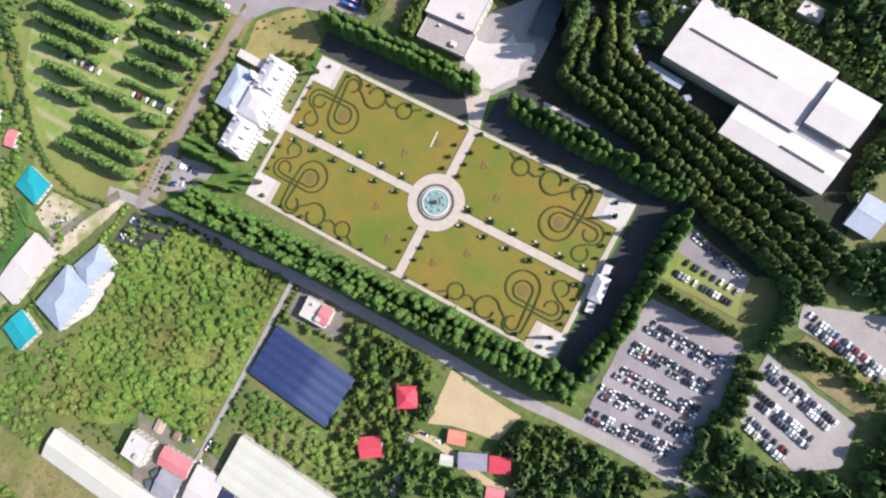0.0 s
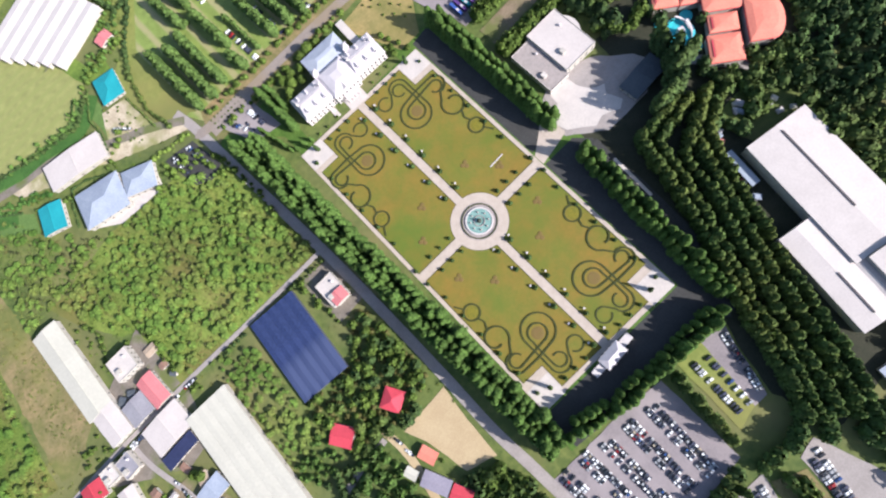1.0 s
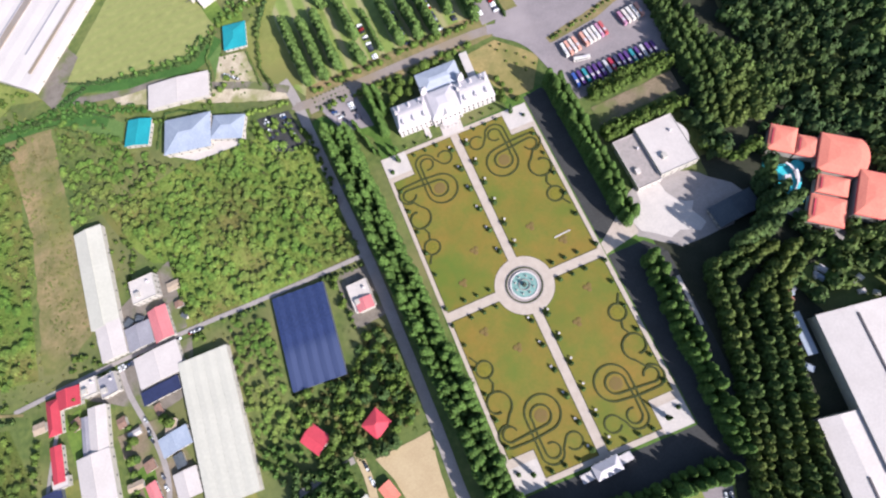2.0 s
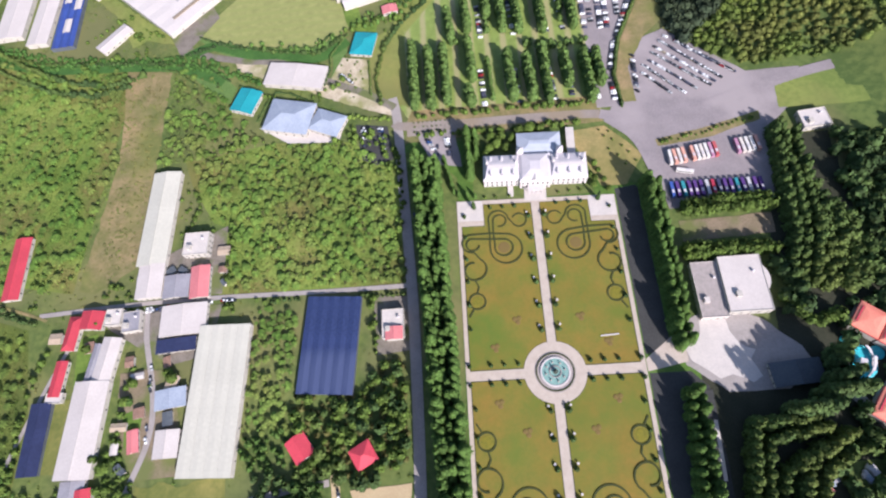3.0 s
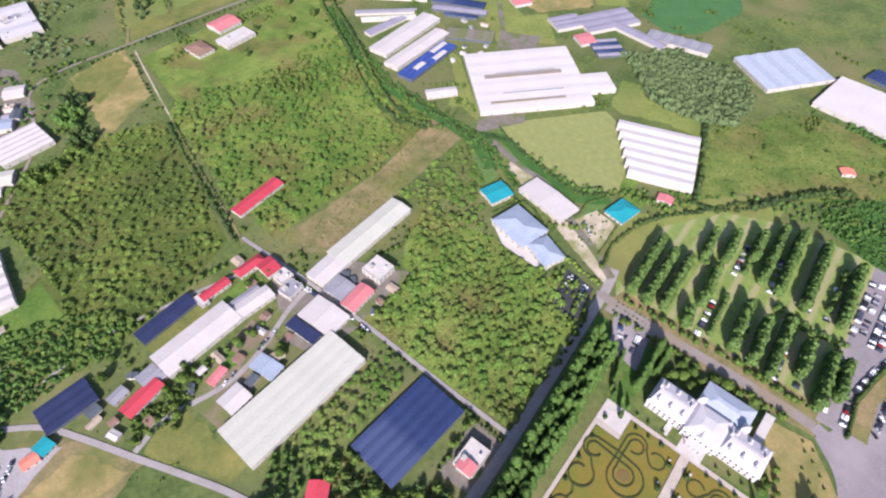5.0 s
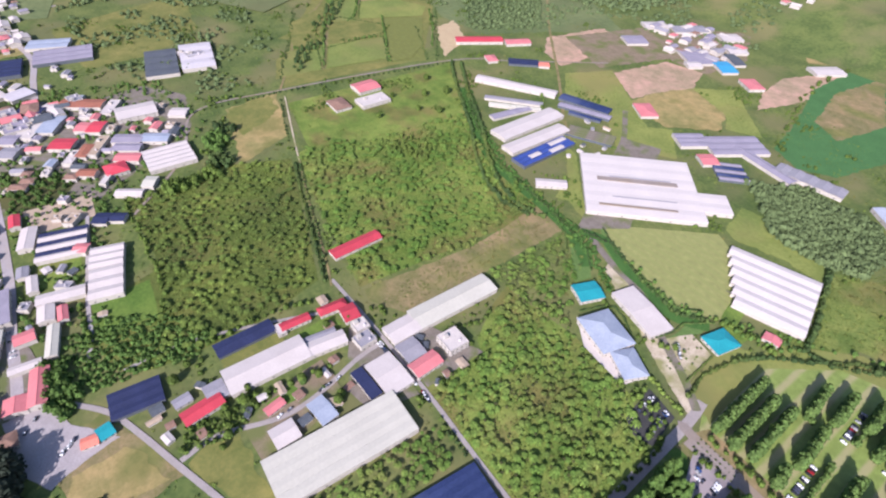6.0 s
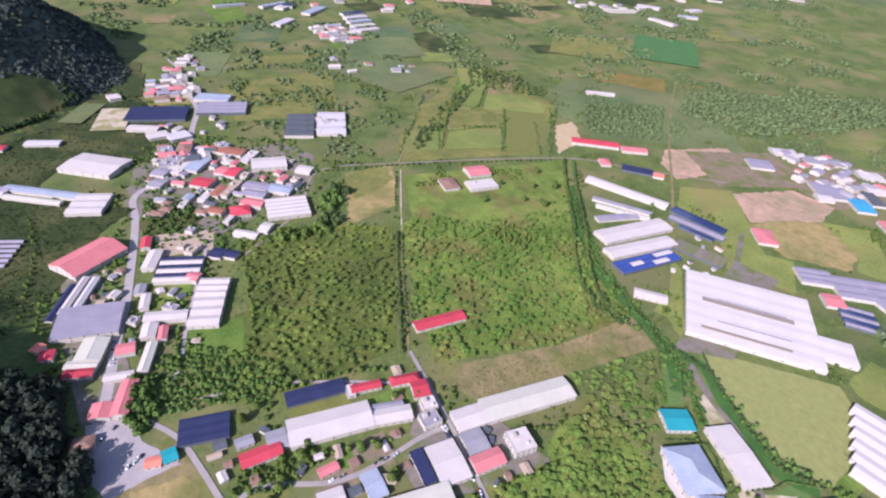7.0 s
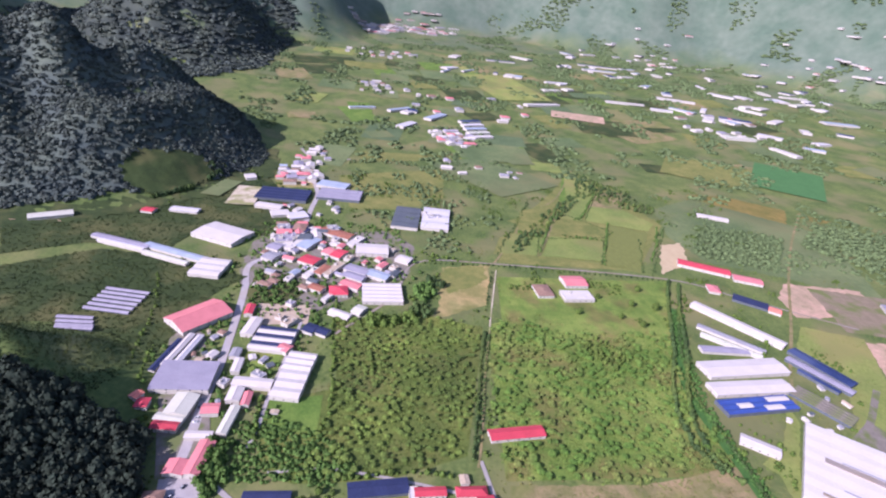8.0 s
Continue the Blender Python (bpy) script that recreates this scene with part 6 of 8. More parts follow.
for x, y in ((-36, 131), (-28, 130.5), (-18, 131), (18, 130.5), (26, 131), (34, 131)):
    plant("bushy", x, y, 0.25, "shrubs beside the palace")
for x, y in ((-30, 172), (-24, 176), (-17, 172), (-34, 166), (-12, 180), (-20, 182), (-6, 186), (2, 187), (10, 187), (-28, 182)):
    plant("bushy", x, y, 0.95, "shrubs behind the palace")
for x, y, s in ((-262, 14, 0.9), (-258, 10, 0.8), (-286, 8, 0.8), (-290, -4, 0.9), (-296, -46, 0.9), (-304, -40, 0.8), (-276, -64, 0.9), (-270, -70, 0.6), (-350, -70, 0.8), (-340, -82, 0.9), (-326, 34, 0.7), (-322, 52, 0.6), (-600, 245, 0.9), (-590, 300, 1.0), (-620, 330, 0.9), (-570, 320, 0.9), (-640, 290, 0.8), (-610, 360, 1.0), (-660, 360, 0.9)):
    plant("bushy", x, y, s, "scattered yard and meadow trees")
# ---- buildings ----
M["back_roof"] = material("pale_blue_roof", (0.40, 0.43, 0.50), (0.33, 0.36, 0.43), 0.2, 1.5, rough=0.5)
_pane = Build().box(-0.65, -0.04, 0, 0.65, 0.04, 1.2).mesh("window")
_pane.materials.append(M["glass"])
_leafdoor = Build().box(-0.6, -0.05, 0, 0.6, 0.05, 2.1).mesh("door")
_leafdoor.materials.append(M["door"])


def openings(ob, w, l, h, gap):
    """Windows along the walls and one door."""
    for side, (half, run) in enumerate(((l / 2, w), (w / 2, l), (l / 2, w), (w / 2, l))):
        k = max(1, min(5, int(run / gap)))
        if k == 1 and side % 2 and gap > 8:
            continue
        for j in range(k):
            u = (j + 0.5) / k * run - run / 2
            for z in np.arange(1.1, h - 1.6, 3.2):
                m = pose(0, 0, 0, 0, 0, 90 * side) @ pose(u, -half - 0.02, z)
                if side == 0 and j == k // 2 and z < 2:
                    part("door", _leafdoor, None, ob, at=pose(0, 0, 0, 0, 0, 90 * side) @ pose(u, -half - 0.02, 0.02))
                else:
                    part("window", _pane, None, ob, at=m)


def gable(w, l, h, rise, over=0.5, thick=0.22):
    """A pitched roof with its ridge along y."""
    a, b = w / 2 + over, l / 2 + over
    drop = rise * over / (w / 2)
    prof = [(-a, h - drop), (0, h + rise), (a, h - drop), (a, h - drop + thick), (0, h + rise + thick), (-a, h - drop + thick)]
    return Build().ring([[(x, y, z) for x, z in prof] for y in (-b, b)])


def vault(w, l, h, rise, n=7):
    prof = [(-w / 2 * math.cos(math.pi * j / n), h + rise * math.sin(math.pi * j / n)) for j in range(n + 1)]
    prof += [(x * 0.985, z - 0.15) for x, z in prof[::-1]]
    return Build().ring([[(x, y, z) for x, z in prof] for y in (-l / 2, l / 2)])


def hip(w, l, h, rise, over=0.6):
    a, b = w / 2 + over, l / 2 + over
    r = min(a, b) * 0.9
    k = Build()
    if b >= a:
        top = [(-0.05, -b + r), (0.05, -b + r), (0.05, b - r), (-0.05, b - r)]
    else:
        top = [(-a + r, -0.05), (a - r, -0.05), (a - r, 0.05), (-a + r, 0.05)]
    base = [(-a, -b), (a, -b), (a, b), (-a, b)]
    return k.ring([[(x, y, h - 0.15) for x, y in base], [(x, y, h + 0.08) for x, y in base], [(x, y, h + rise) for x, y in top]])


def building(name, label, x, y, w, l, h, ang, roof, mat, wall=None, spans=1, rise=1.2, gap=4.5, category="building", group="", ends=None):
    """A house or shed: walls, roof in the given form, openings; ends gives each span its own start and stop."""
    wall = wall or M["wall"]
    if len(label.split()) < 5:
        label += " in the valley"
    FOOTPRINTS.append((x, y, w / 2 + 1, l / 2 + 1, ang))
    ob = empty(name, pose(x, y, float(height(x, y)), 0, 0, ang), label, category, group)
    b = Build().box(-w / 2, -l / 2, -0.5, w / 2, l / 2, h)
    if roof == "gable":
        b.add([(-w / 2, -l / 2, h), (w / 2, -l / 2, h), (0, -l / 2, h + rise), (-w / 2, l / 2, h), (w / 2, l / 2, h), (0, l / 2, h + rise)], [(0, 1, 2), (4, 3, 5)])
    if ends:
        for k, (y0, y1) in enumerate(ends):
            part("wall", Build().box(-w / 2 + w / spans * k + 0.02, y0, -0.5, -w / 2 + w / spans * (k + 1) - 0.02, y1, h), wall, ob)
    else:
        part("wall", b, wall, ob)
    if roof == "gable":
        part("roof", gable(w, l, h, rise), mat, ob)
        part("ridge_cap", Build().box(-0.25, -l / 2 - 0.5, h + rise + 0.16, 0.25, l / 2 + 0.5, h + rise + 0.34), mat, ob)
    elif roof == "hip":
        part("roof", hip(w, l, h, rise), mat, ob)
    elif roof in ("multi", "vaults"):
        s = w / spans
        for k in range(spans):
            y0, y1 = ends[k] if ends else (-l / 2, l / 2)
            g = gable(s - 0.3, y1 - y0, h, rise, 0.1) if roof == "multi" else vault(s - 0.3, y1 - y0, h, rise)
            part("roof_span", g, mat, ob, at=pose(-w / 2 + s * (k + 0.5), (y0 + y1) / 2, 0))
            if k:
                part("gutter", Build().box(-0.3, -l / 2, h - 0.1, 0.3, l / 2, h + 0.06), M["dark"], ob, at=pose(-w / 2 + s * k, 0, 0))
    else:
        part("roof", Build().box(-w / 2 + 0.3, -l / 2 + 0.3, h, w / 2 - 0.3, l / 2 - 0.3, h + 0.12), mat, ob)
        rim = Build()
        for q in ((-w / 2, -l / 2, w / 2, -l / 2 + 0.3), (-w / 2, l / 2 - 0.3, w / 2, l / 2), (-w / 2, -l / 2 + 0.3, -w / 2 + 0.3, l / 2 - 0.3), (w / 2 - 0.3, -l / 2 + 0.3, w / 2, l / 2 - 0.3)):
            rim.box(q[0], q[1], h, q[2], q[3], h + 0.5)
        part("parapet", rim, wall, ob)
        if min(w, l) > 8:
            part("roof_tank", Build().lathe([(0.9, 0), (0.95, 1.5), (0.5, 1.9)], 10, w * 0.25, l * 0.2), M["palace_roof"], ob, at=pose(0, 0, h + 0.12))
            part("stair_head", Build().box(-1.6, -1.8, 0, 1.6, 1.8, 2.3), wall, ob, at=pose(-w * 0.22, -l * 0.2, h + 0.12))
    if gap:
        openings(ob, w, l, h, gap)
    return ob


def palace():
    """The white palace: two wings with hipped roofs and dormers, a centre pavilion with a porch, a wing behind."""
    ob = empty("palace", pose(2.0, 149, 0, 0, 0, -3), "white palace with pale hipped roofs, dormers and a porch", "palace")
    FOOTPRINTS.append((4, 155, 42, 32, -3))
    w, l, h = 75, 21, 8.5
    a, b = w / 2, l / 2
    part("wall", Build().box(-a, -b, -0.5, a, b, h), M["palace_wall"], ob)
    part("cornice", Build().box(-a - 0.5, -b - 0.5, h, a + 0.5, b + 0.5, h + 0.5), M["palace_wall"], ob)
    for x0, x1 in ((-a, -11), (11, a)):
        loop = lambda d, e, z: [(x0 + d, -b + e, z), (x1 - d, -b + e, z), (x1 - d, b - e, z), (x0 + d, b - e, z)]
        part("wing_roof", Build().ring([loop(-0.3, -0.3, h + 0.5), loop(1.0, 1.2, h + 2.4), loop(2.6, 8.6, h + 4.4)]), M["palace_roof"], ob, "pale hipped zinc roof")
        part("ridge_cap", Build().box(x0 + 3.2, -0.7, h + 4.35, x1 - 3.2, 0.7, h + 4.7), M["palace_wall"], ob)
        for x in np.linspace(x0 + 5, x1 - 5, 3):
            for y, turn in ((-b + 4.2, 0), (b - 4.2, 180)):
                d = part("dormer", Build().box(-0.9, -0.9, 0, 0.9, 2.2, 1.7).add([(-1.15, -1.0, 1.7), (1.15, -1.0, 1.7), (0, -1.0, 2.5), (-1.15, 2.3, 1.7), (1.15, 2.3, 1.7), (0, 2.3, 2.5)], [(0, 1, 2), (4, 3, 5), (1, 4, 5, 2), (3, 0, 2, 5)]), M["palace_roof"], ob, at=pose(x, y, h + 2.6, 0, 0, turn))
                part("pane", Build().box(-0.7, -0.98, 0.15, 0.7, -0.92, 1.6), M["glass"], d)
        for x in (x0 + 2.5, x1 - 2.5):
            part("chimney", Build().box(x - 0.7, 1.2, h + 2, x + 0.7, 2.6, h + 7), M["palace_wall"], ob)
        for s, y in ((0, -b), (180, b)):
            for x in np.linspace(x0 + 2.5, x1 - 2.5, 7):
                for z in (1.0, 4.9):
                    part("window", _pane, None, ob, at=pose(x, y, z) @ pose(0, 0, 0, 0, 0, s) @ Matrix.Diagonal((1, 1, 1.8, 1)))
    part("pavilion", Build().box(-11, -b - 2.2, -0.5, 11, b, h + 1.6), M["palace_wall"], ob, "taller centre pavilion")
    lp = lambda d, e, z: [(-11 + d, -b - 2.2 + e, z), (11 - d, -b - 2.2 + e, z), (11 - d, b - e, z), (-11 + d, b - e, z)]
    part("pavilion_roof", Build().ring([lp(-0.5, -0.5, h + 1.6), lp(-0.5, -0.5, h + 2.1), lp(1.5, 1.5, h + 3.4), lp(7.4, 8, h + 4.8)]), M["palace_roof"], ob, "pale zinc pavilion roof")
    part("pediment", Build().add([(-5.5, -b - 2.6, h + 1.6), (5.5, -b - 2.6, h + 1.6), (0, -b - 2.6, h + 4.4), (-5.5, -b + 3, h + 1.6), (5.5, -b + 3, h + 1.6), (0, -b + 3, h + 4.4)], [(0, 1, 2), (4, 3, 5), (1, 4, 5, 2), (3, 0, 2, 5)]), M["palace_wall"], ob)
    for x in np.linspace(-9, 9, 6):
        for z in (5.6, 1.0):
            part("window", _pane, None, ob, at=pose(x, -b - 2.22, z) @ Matrix.Diagonal((1, 1, 1.8, 1)))
    part("back_wing", Build().box(-12, b, -0.5, 20, b + 20, h - 1.0), M["palace_wall"], ob)
    lb = lambda d, z: [(-12 + d, b + d, z), (20 - d, b + d, z), (20 - d, b + 20 - d, z), (-12 + d, b + 20 - d, z)]
    part("back_roof", Build().ring([lb(-0.4, h - 1.0), lb(-0.4, h - 0.5), lb(0.8, h - 0.1), lb(8.5, h + 2.2)]), M["back_roof"], ob, "pale blue-grey roof of the back wing")
    for x in (-10.5, 18.5):
        part("stair_tower", Build().box(x - 2.2, b - 1, -0.5, x + 2.2, b + 3.5, h + 5.5).add([(x - 2.5, b - 1.3, h + 5.5), (x + 2.5, b - 1.3, h + 5.5), (x + 2.5, b + 3.8, h + 5.5), (x - 2.5, b + 3.8, h + 5.5), (x, b + 1.2, h + 8)], [(0, 1, 4), (1, 2, 4), (2, 3, 4), (3, 0, 4)]), M["palace_roof"], ob)
    part("covered_walk", Build().box(26, b, -0.5, 31, b + 26, 4.0), M["palace_wall"], ob, "low covered walk at the back")
    part("walk_roof", Build().box(25.5, b - 0.5, 4.0, 31.5, b + 26.5, 4.3), M["plaza"], ob)
    part("porch", Build().box(-5.5, -b - 7.5, -0.2, 5.5, -b - 2.2, 0.5).box(-5.5, -b - 7.5, 4.6, 5.5, -b - 2.2, 5.3), M["palace_wall"], ob, "white porch over the steps")
    for x in (-4.6, -1.6, 1.6, 4.6):
        part("column", Build().lathe([(0.45, 0.4), (0.36, 0.7), (0.32, 4.4), (0.45, 4.6)], 10, x, -b - 6.8), M["palace_wall"], ob)
    part("side_steps", Build().box(-20, -b - 9, 0.02, -16, -b, 0.5).box(-20, -b - 3, 0.5, -16, -b, 1.0), M["plaza"], ob)
    part("forecourt", Build().box(-8, -b - 13, 0.02, 8, -b - 2, 0.44), M["plaza"], ob)


palace()


def south_gate():
    ob = empty("gate_pavilion", pose(-2, -121, 0, 0, 0, 4), "white stone gate pavilion closing the garden walk", "pavilion")
    part("wall", Build().box(-8, -4, -0.3, 8, 4, 5), M["palace_wall"], ob)
    part("roof", hip(16, 8, 5, 2.2), M["palace_roof"], ob, "pale hipped roof")
    for x in (-12.5, 12.5):
        part("side_wing", Build().box(x - 4.3, -2.5, -0.3, x + 4.3, 2.5, 3.2), M["palace_wall"], ob)
    for x in (-5.4, -1.8, 1.8, 5.4):
        part("column", Build().lathe([(0.4, 0), (0.3, 0.5), (0.28, 4.5), (0.42, 5)], 9, x, 4.6), M["palace_wall"], ob)


south_gate()


def factory():
    """The large white hall: stepped flat-pitched roofs with dark ridge vents."""
    ob = empty("exhibition_hall", pose(148, -150, 0, 0, 0, -8), "large white hall with stepped roofs and dark vents", "hall")
    for name, x0, y0, x1, y1, h in (("main_hall", -9.5, -29, 33, 60.5, 12), ("south_hall", -32, -62, -10.2, 5.5, 10), ("link", -10.2, -62, -3.7, -29.8, 9.6), ("tower_hall", -3, -58, 27, -30.3, 15)):
        w = part(name, Build().box(x0, y0, -0.5, x1, y1, h), M["wall"], ob)
        xm = (x0 + x1) / 2
        prof = [(x0 - 0.6, h - 0.1), (xm, h + 1.3), (x1 + 0.6, h - 0.1), (x1 + 0.6, h + 0.3), (xm, h + 1.7), (x0 - 0.6, h + 0.3)]
        part("roof", Build().ring([[(x, y, z) for x, z in prof] for y in (y0 - 0.6, y1 + 0.6)]), M["white"], w)
        if name in ("main_hall", "south_hall"):
            part("vent", Build().box(xm - 0.6, y0 + (26 if h > 11 else 6), h + 1.3, xm + 0.6, y1 - (4 if h > 11 else 33), h + 2.2), M["dark"], w, "dark ridge vent")
    part("canopy", Build().box(-20, 40, 4.6, -14, 66, 5), M["slate"], ob, "blue-grey canopy")
    for x, y in ((-19, 41), (-19, 65), (-15, 41), (-15, 65)):
        part("post", Build().box(x - 0.2, y - 0.2, -0.2, x + 0.2, y + 0.2, 4.6), M["dark"], ob)


factory()
_junk = random.Random(17)
# Plain blocks added in place of the yard's machines, rubble and bushes.
for k in range(26):
    x, y = _junk.choice(((188, -85), (170, -63), (134, -106), (150, -70)))
    x, y = x + _junk.uniform(-6, 6), y + _junk.uniform(-9, 9)
    s = _junk.uniform(0.7, 1.9)
    b = Build().box(-s, -s * 1.4, 0, s, s * 1.4, s * 1.2).box(-s * 0.6, -s * 0.8, s * 1.2, s * 0.7, s * 0.9, s * 1.6)
    m = _junk.choice(("slate", "palace_roof", "white", "pink", "cream", "lilac"))
    tagged(part("crate", b, M[m], None, at=pose(x, y, 0.2, 0, 0, _junk.uniform(0, 90))), "pale block standing in for clutter in the yard of the white hall", "crate", "crates in the hall yard")
building("shed", "blue-grey sheet-roofed shed behind the trees", 109, -238, 22, 16, 4, -8, "gable", M["slate"], rise=1.2)
building("hut", "small white hut behind the hall", 210.5, -156, 9, 15, 4, -8, "flat", M["white"])
building("restaurant", "white flat-roofed pavilion with a curved back", 127, 49, 27, 38, 8, 0, "flat", M["white"], gap=5)
part("roof_end", Build().lathe([(13, 0), (13, 7.7)], 20), M["white"], None, at=pose(131, 52, 0))
tagged(bpy.data.objects["roof_end"], "white rounded end of the pavilion", "pavilion")
building("restaurant_wing", "low white wing with grey roof terrace", 105, 47, 17, 38, 5.5, 0, "flat", M["stone"], M["plaza"], gap=4)
building("hut", "dark brown-grey roofed shelter beside the plaza", 145, -9, 30, 14, 4, 4, "gable", M["shade"], rise=2)
building("hut", "white service hut with a flat roof", 209, 173, 20, 15, 5, 5, "flat", M["white"])


def tent(x, y, w, l, h, form):
    """Orange-roofed theatre pavilion; one form ends in a round apse."""
    ob = empty("pavilion", pose(x, y, 0, 0, 0, -39.5), "orange-roofed theatre pavilion among dark trees", "pavilion", "orange pavilions")
    a, b = w / 2, l / 2
    if form == "apse":
        plan = [(-a, b), (-a, -b)] + [(a - b * 0.55 + b * 0.55 * math.cos(t), b * math.sin(t)) for t in np.linspace(-math.pi / 2, math.pi / 2, 12)]
    else:
        plan = [(-a, b), (-a, -b), (a, -b), (a, b)]
    loop = lambda s, z: [(px * s, py * s, z) for px, py in plan]
    part("wall", Build().ring([loop(0.96, -0.5), loop(0.96, h)]), M["wall"], ob)
    part("fascia", Build().ring([loop(1.01, h - 0.9), loop(1.01, h - 0.05)]), M["red"], ob)
    part("roof", Build().ring([loop(1.0, h), loop(0.97, h + 0.5), loop(0.62, h + 1.6), loop(0.2, h + 2.1)]), M["orange"], ob)
    if form != "apse":
        part("roof_slot", Build().box(-a * 0.78, -b * 0.6, h + 0.3, -a * 0.66, b * 0.6, h + 1.4), M["red"], ob)


tent(194.5, 20, 17, 19, 7, "flat"), tent(205, 8.5, 13, 15, 7, "flat"), tent(219.5, -7, 30, 27, 9, "apse")
tent(203.2, -21.5, 19, 13, 7.5, "flat"), tent(191.5, -34.5, 21.5, 19.5, 7, "flat"), tent(221, -38.5, 23, 31, 10, "apse")
M["cyan"] = material("turquoise_paint", (0.05, 0.50, 0.56), (0.04, 0.36, 0.42), 0.3, 1.5, rough=0.4)
ride = empty("water_ride", pose(184, -5, 0.2, 0, 0, -20) @ Matrix.Diagonal((1.35, 1.35, 1.1, 1)), "turquoise water ride with slides beside the pavilions", "ride")
part("basin", Build().lathe([(7.5, 0), (7.5, 0.7), (6.9, 0.7), (6.9, 0.4)], 20), M["cyan"], ride)
for k in range(7):
    a = k * 0.9
    part("slide", Build().ring([[(5.5 * math.cos(a + t) + d, 8 * math.sin(a + t), z + e) for d, e in ((-0.6, 0), (0.6, 0), (0.6, 0.5), (-0.6, 0.5))] for t, z in ((0, 0.6), (0.5, 1.6), (1.0, 2.8), (1.4, 4.0))]), M["cyan"] if k % 3 else M["palace_roof"], ride)
for x, y, r in ((7, 7, 3.2), (-6, 9, 2.6), (4, -10, 2.8), (-8, -6, 2.2)):
    part("pool", Build().lathe([(r, 0), (r, 0.6), (r * 0.9, 0.6), (r * 0.9, 0.35), (0.1, 0.35)], 14, x, y), M["cyan"], ride)
part("tower", Build().box(-1.4, -1.4, 0, 1.4, 1.4, 5.2), M["palace_roof"], ride, "white ride tower")

# farm by the lane
building("greenhouse", "long pale cream sheet-roofed greenhouse", -225, -4.7, 36.5, 99, 5.5, -1.5, "multi", M["cream"], spans=4, rise=0.22, gap=9)
building("net_house", "long navy net-covered plant house", -149, 27, 38.5, 67, 3.4, -4, "multi", M["navy"], M["shade"], spans=5, rise=0.45, gap=0)
building("shed", "long pale green-white sheet-roofed shed", -288.5, 135, 22, 80, 5, 0, "gable", M["cream"], rise=1.6, gap=8)
building("shed", "short white sheet-roofed annex", -286.5, 82, 19, 26, 5, 2, "gable", M["white"], rise=1.4)
building("house", "white farmhouse with a flat roof and roof room", -254, 109, 19, 18, 7, 0, "flat", M["plaza"])
building("house", "red sheet-roofed farmhouse", -248, 79, 13.5, 24, 4.6, 4, "gable", M["pink"], rise=1.6)
building("shed", "grey-roofed farm shed", -266, 77, 19, 17, 3.8, 2, "gable", M["grey"], rise=1.2)
building("shed", "white sheet-roofed packing shed", -256, 51, 33, 22, 4.6, 3, "gable", M["white"], rise=1.5)
building("shed", "blue sheet-roofed lean-to", -259, 33, 28, 9, 3.6, 4, "gable", M["ink"], rise=0.8)
building("shed", "grey-blue sheet-roofed shed", -257, -3.5, 21, 12.5, 3.6, 8, "gable", M["slate"], rise=1.2)
building("shed", "small white sheet-roofed shed", -255, -32.6, 16, 17, 3.6, 2, "gable", M["white"], rise=1.3)
building("shed", "small pink-roofed hut", -279, -30, 7, 14, 2.8, 12, "gable", M["pink"], rise=0.9)
building("shed", "long white sheet-roofed farm hall", -315, -20.7, 24, 62, 5, -0.5, "gable", M["white"], rise=1.8, gap=7)
building("shed", "narrow white farm wing", -308, 25.7, 13, 30, 4.6, -6, "gable", M["white"], rise=1.2)
building("shed", "narrow grey lean-to", -318, 22, 6, 30, 3.8, -6, "gable", M["grey"], rise=0.7)
building("net_house", "long dark blue net house", -349, -25.5, 14, 46, 3.4, 2, "gable", M["ink"], M["shade"], rise=0.9, gap=0)
building("shed", "narrow red-roofed wing", -342, 14, 8, 24, 3.8, -2, "gable", M["red"], rise=1.0)
building("shed", "small white shed between wings", -342, 1, 12, 7, 3.4, 0, "flat", M["white"])
building("house", "red-roofed temple hall", -339, 46, 9, 24, 4.4, -3, "hip", M["red"], rise=2.2)
building("house", "red and white roofed farmhouse", -326, 55, 17, 13, 4.4, -4, "gable", M["red"], rise=1.8)
building("house", "white flat-roofed farmhouse", -309, 56, 12, 12, 5.5, 0, "flat", M["plaza"])
building("house", "grey-roofed farmhouse", -295, 52, 13, 15, 5, 5, "flat", M["grey"])
building("shed", "grey sheet-roofed shed", -314, -60, 16, 14, 3.8, 2, "gable", M["grey"], rise=1.0)
building("shed", "long red sheet-roofed house", -305, -72, 12, 28, 4, 8, "gable", M["red"], rise=1.4)
building("shed", "small grey hut", -320, -82, 8, 12, 3, 8, "gable", M["grey"], rise=0.9)
building("stall", "teal-roofed stall beside the lane", -325, -131, 11, 9, 2.8, 12, "gable", M["teal"], rise=0.9)
building("shed", "long red sheet-roofed barn in the palms", -398.5, 101, 13, 51, 3.6, 3, "gable", M["red"], rise=1.3, gap=7)
building("house", "white house with a red roof terrace", -105, 38, 15, 20, 5.4, 1, "flat", M["plaza"])
building("shed", "red sheet roof over the house yard", -104, 31, 11, 8, 6.6, 1, "gable", M["pink"], rise=1.1, gap=0)
building("house", "small red-roofed house among trees", -124, -45, 13.5, 13, 4.2, 30, "hip", M["red"], rise=2.4)
building("house", "orange-red roofed house among trees", -165, -39, 13, 15, 4.2, 35, "gable", M["red"], rise=2.0)
building("shed", "small orange-roofed hut", -130.5, -86, 8, 11, 3, 20, "gable", M["orange"], rise=1.0)
building("shed", "cream-roofed lean-to beside the track", -146.5, -87, 6, 8, 3, 20, "gable", M["cream"], rise=0.7)
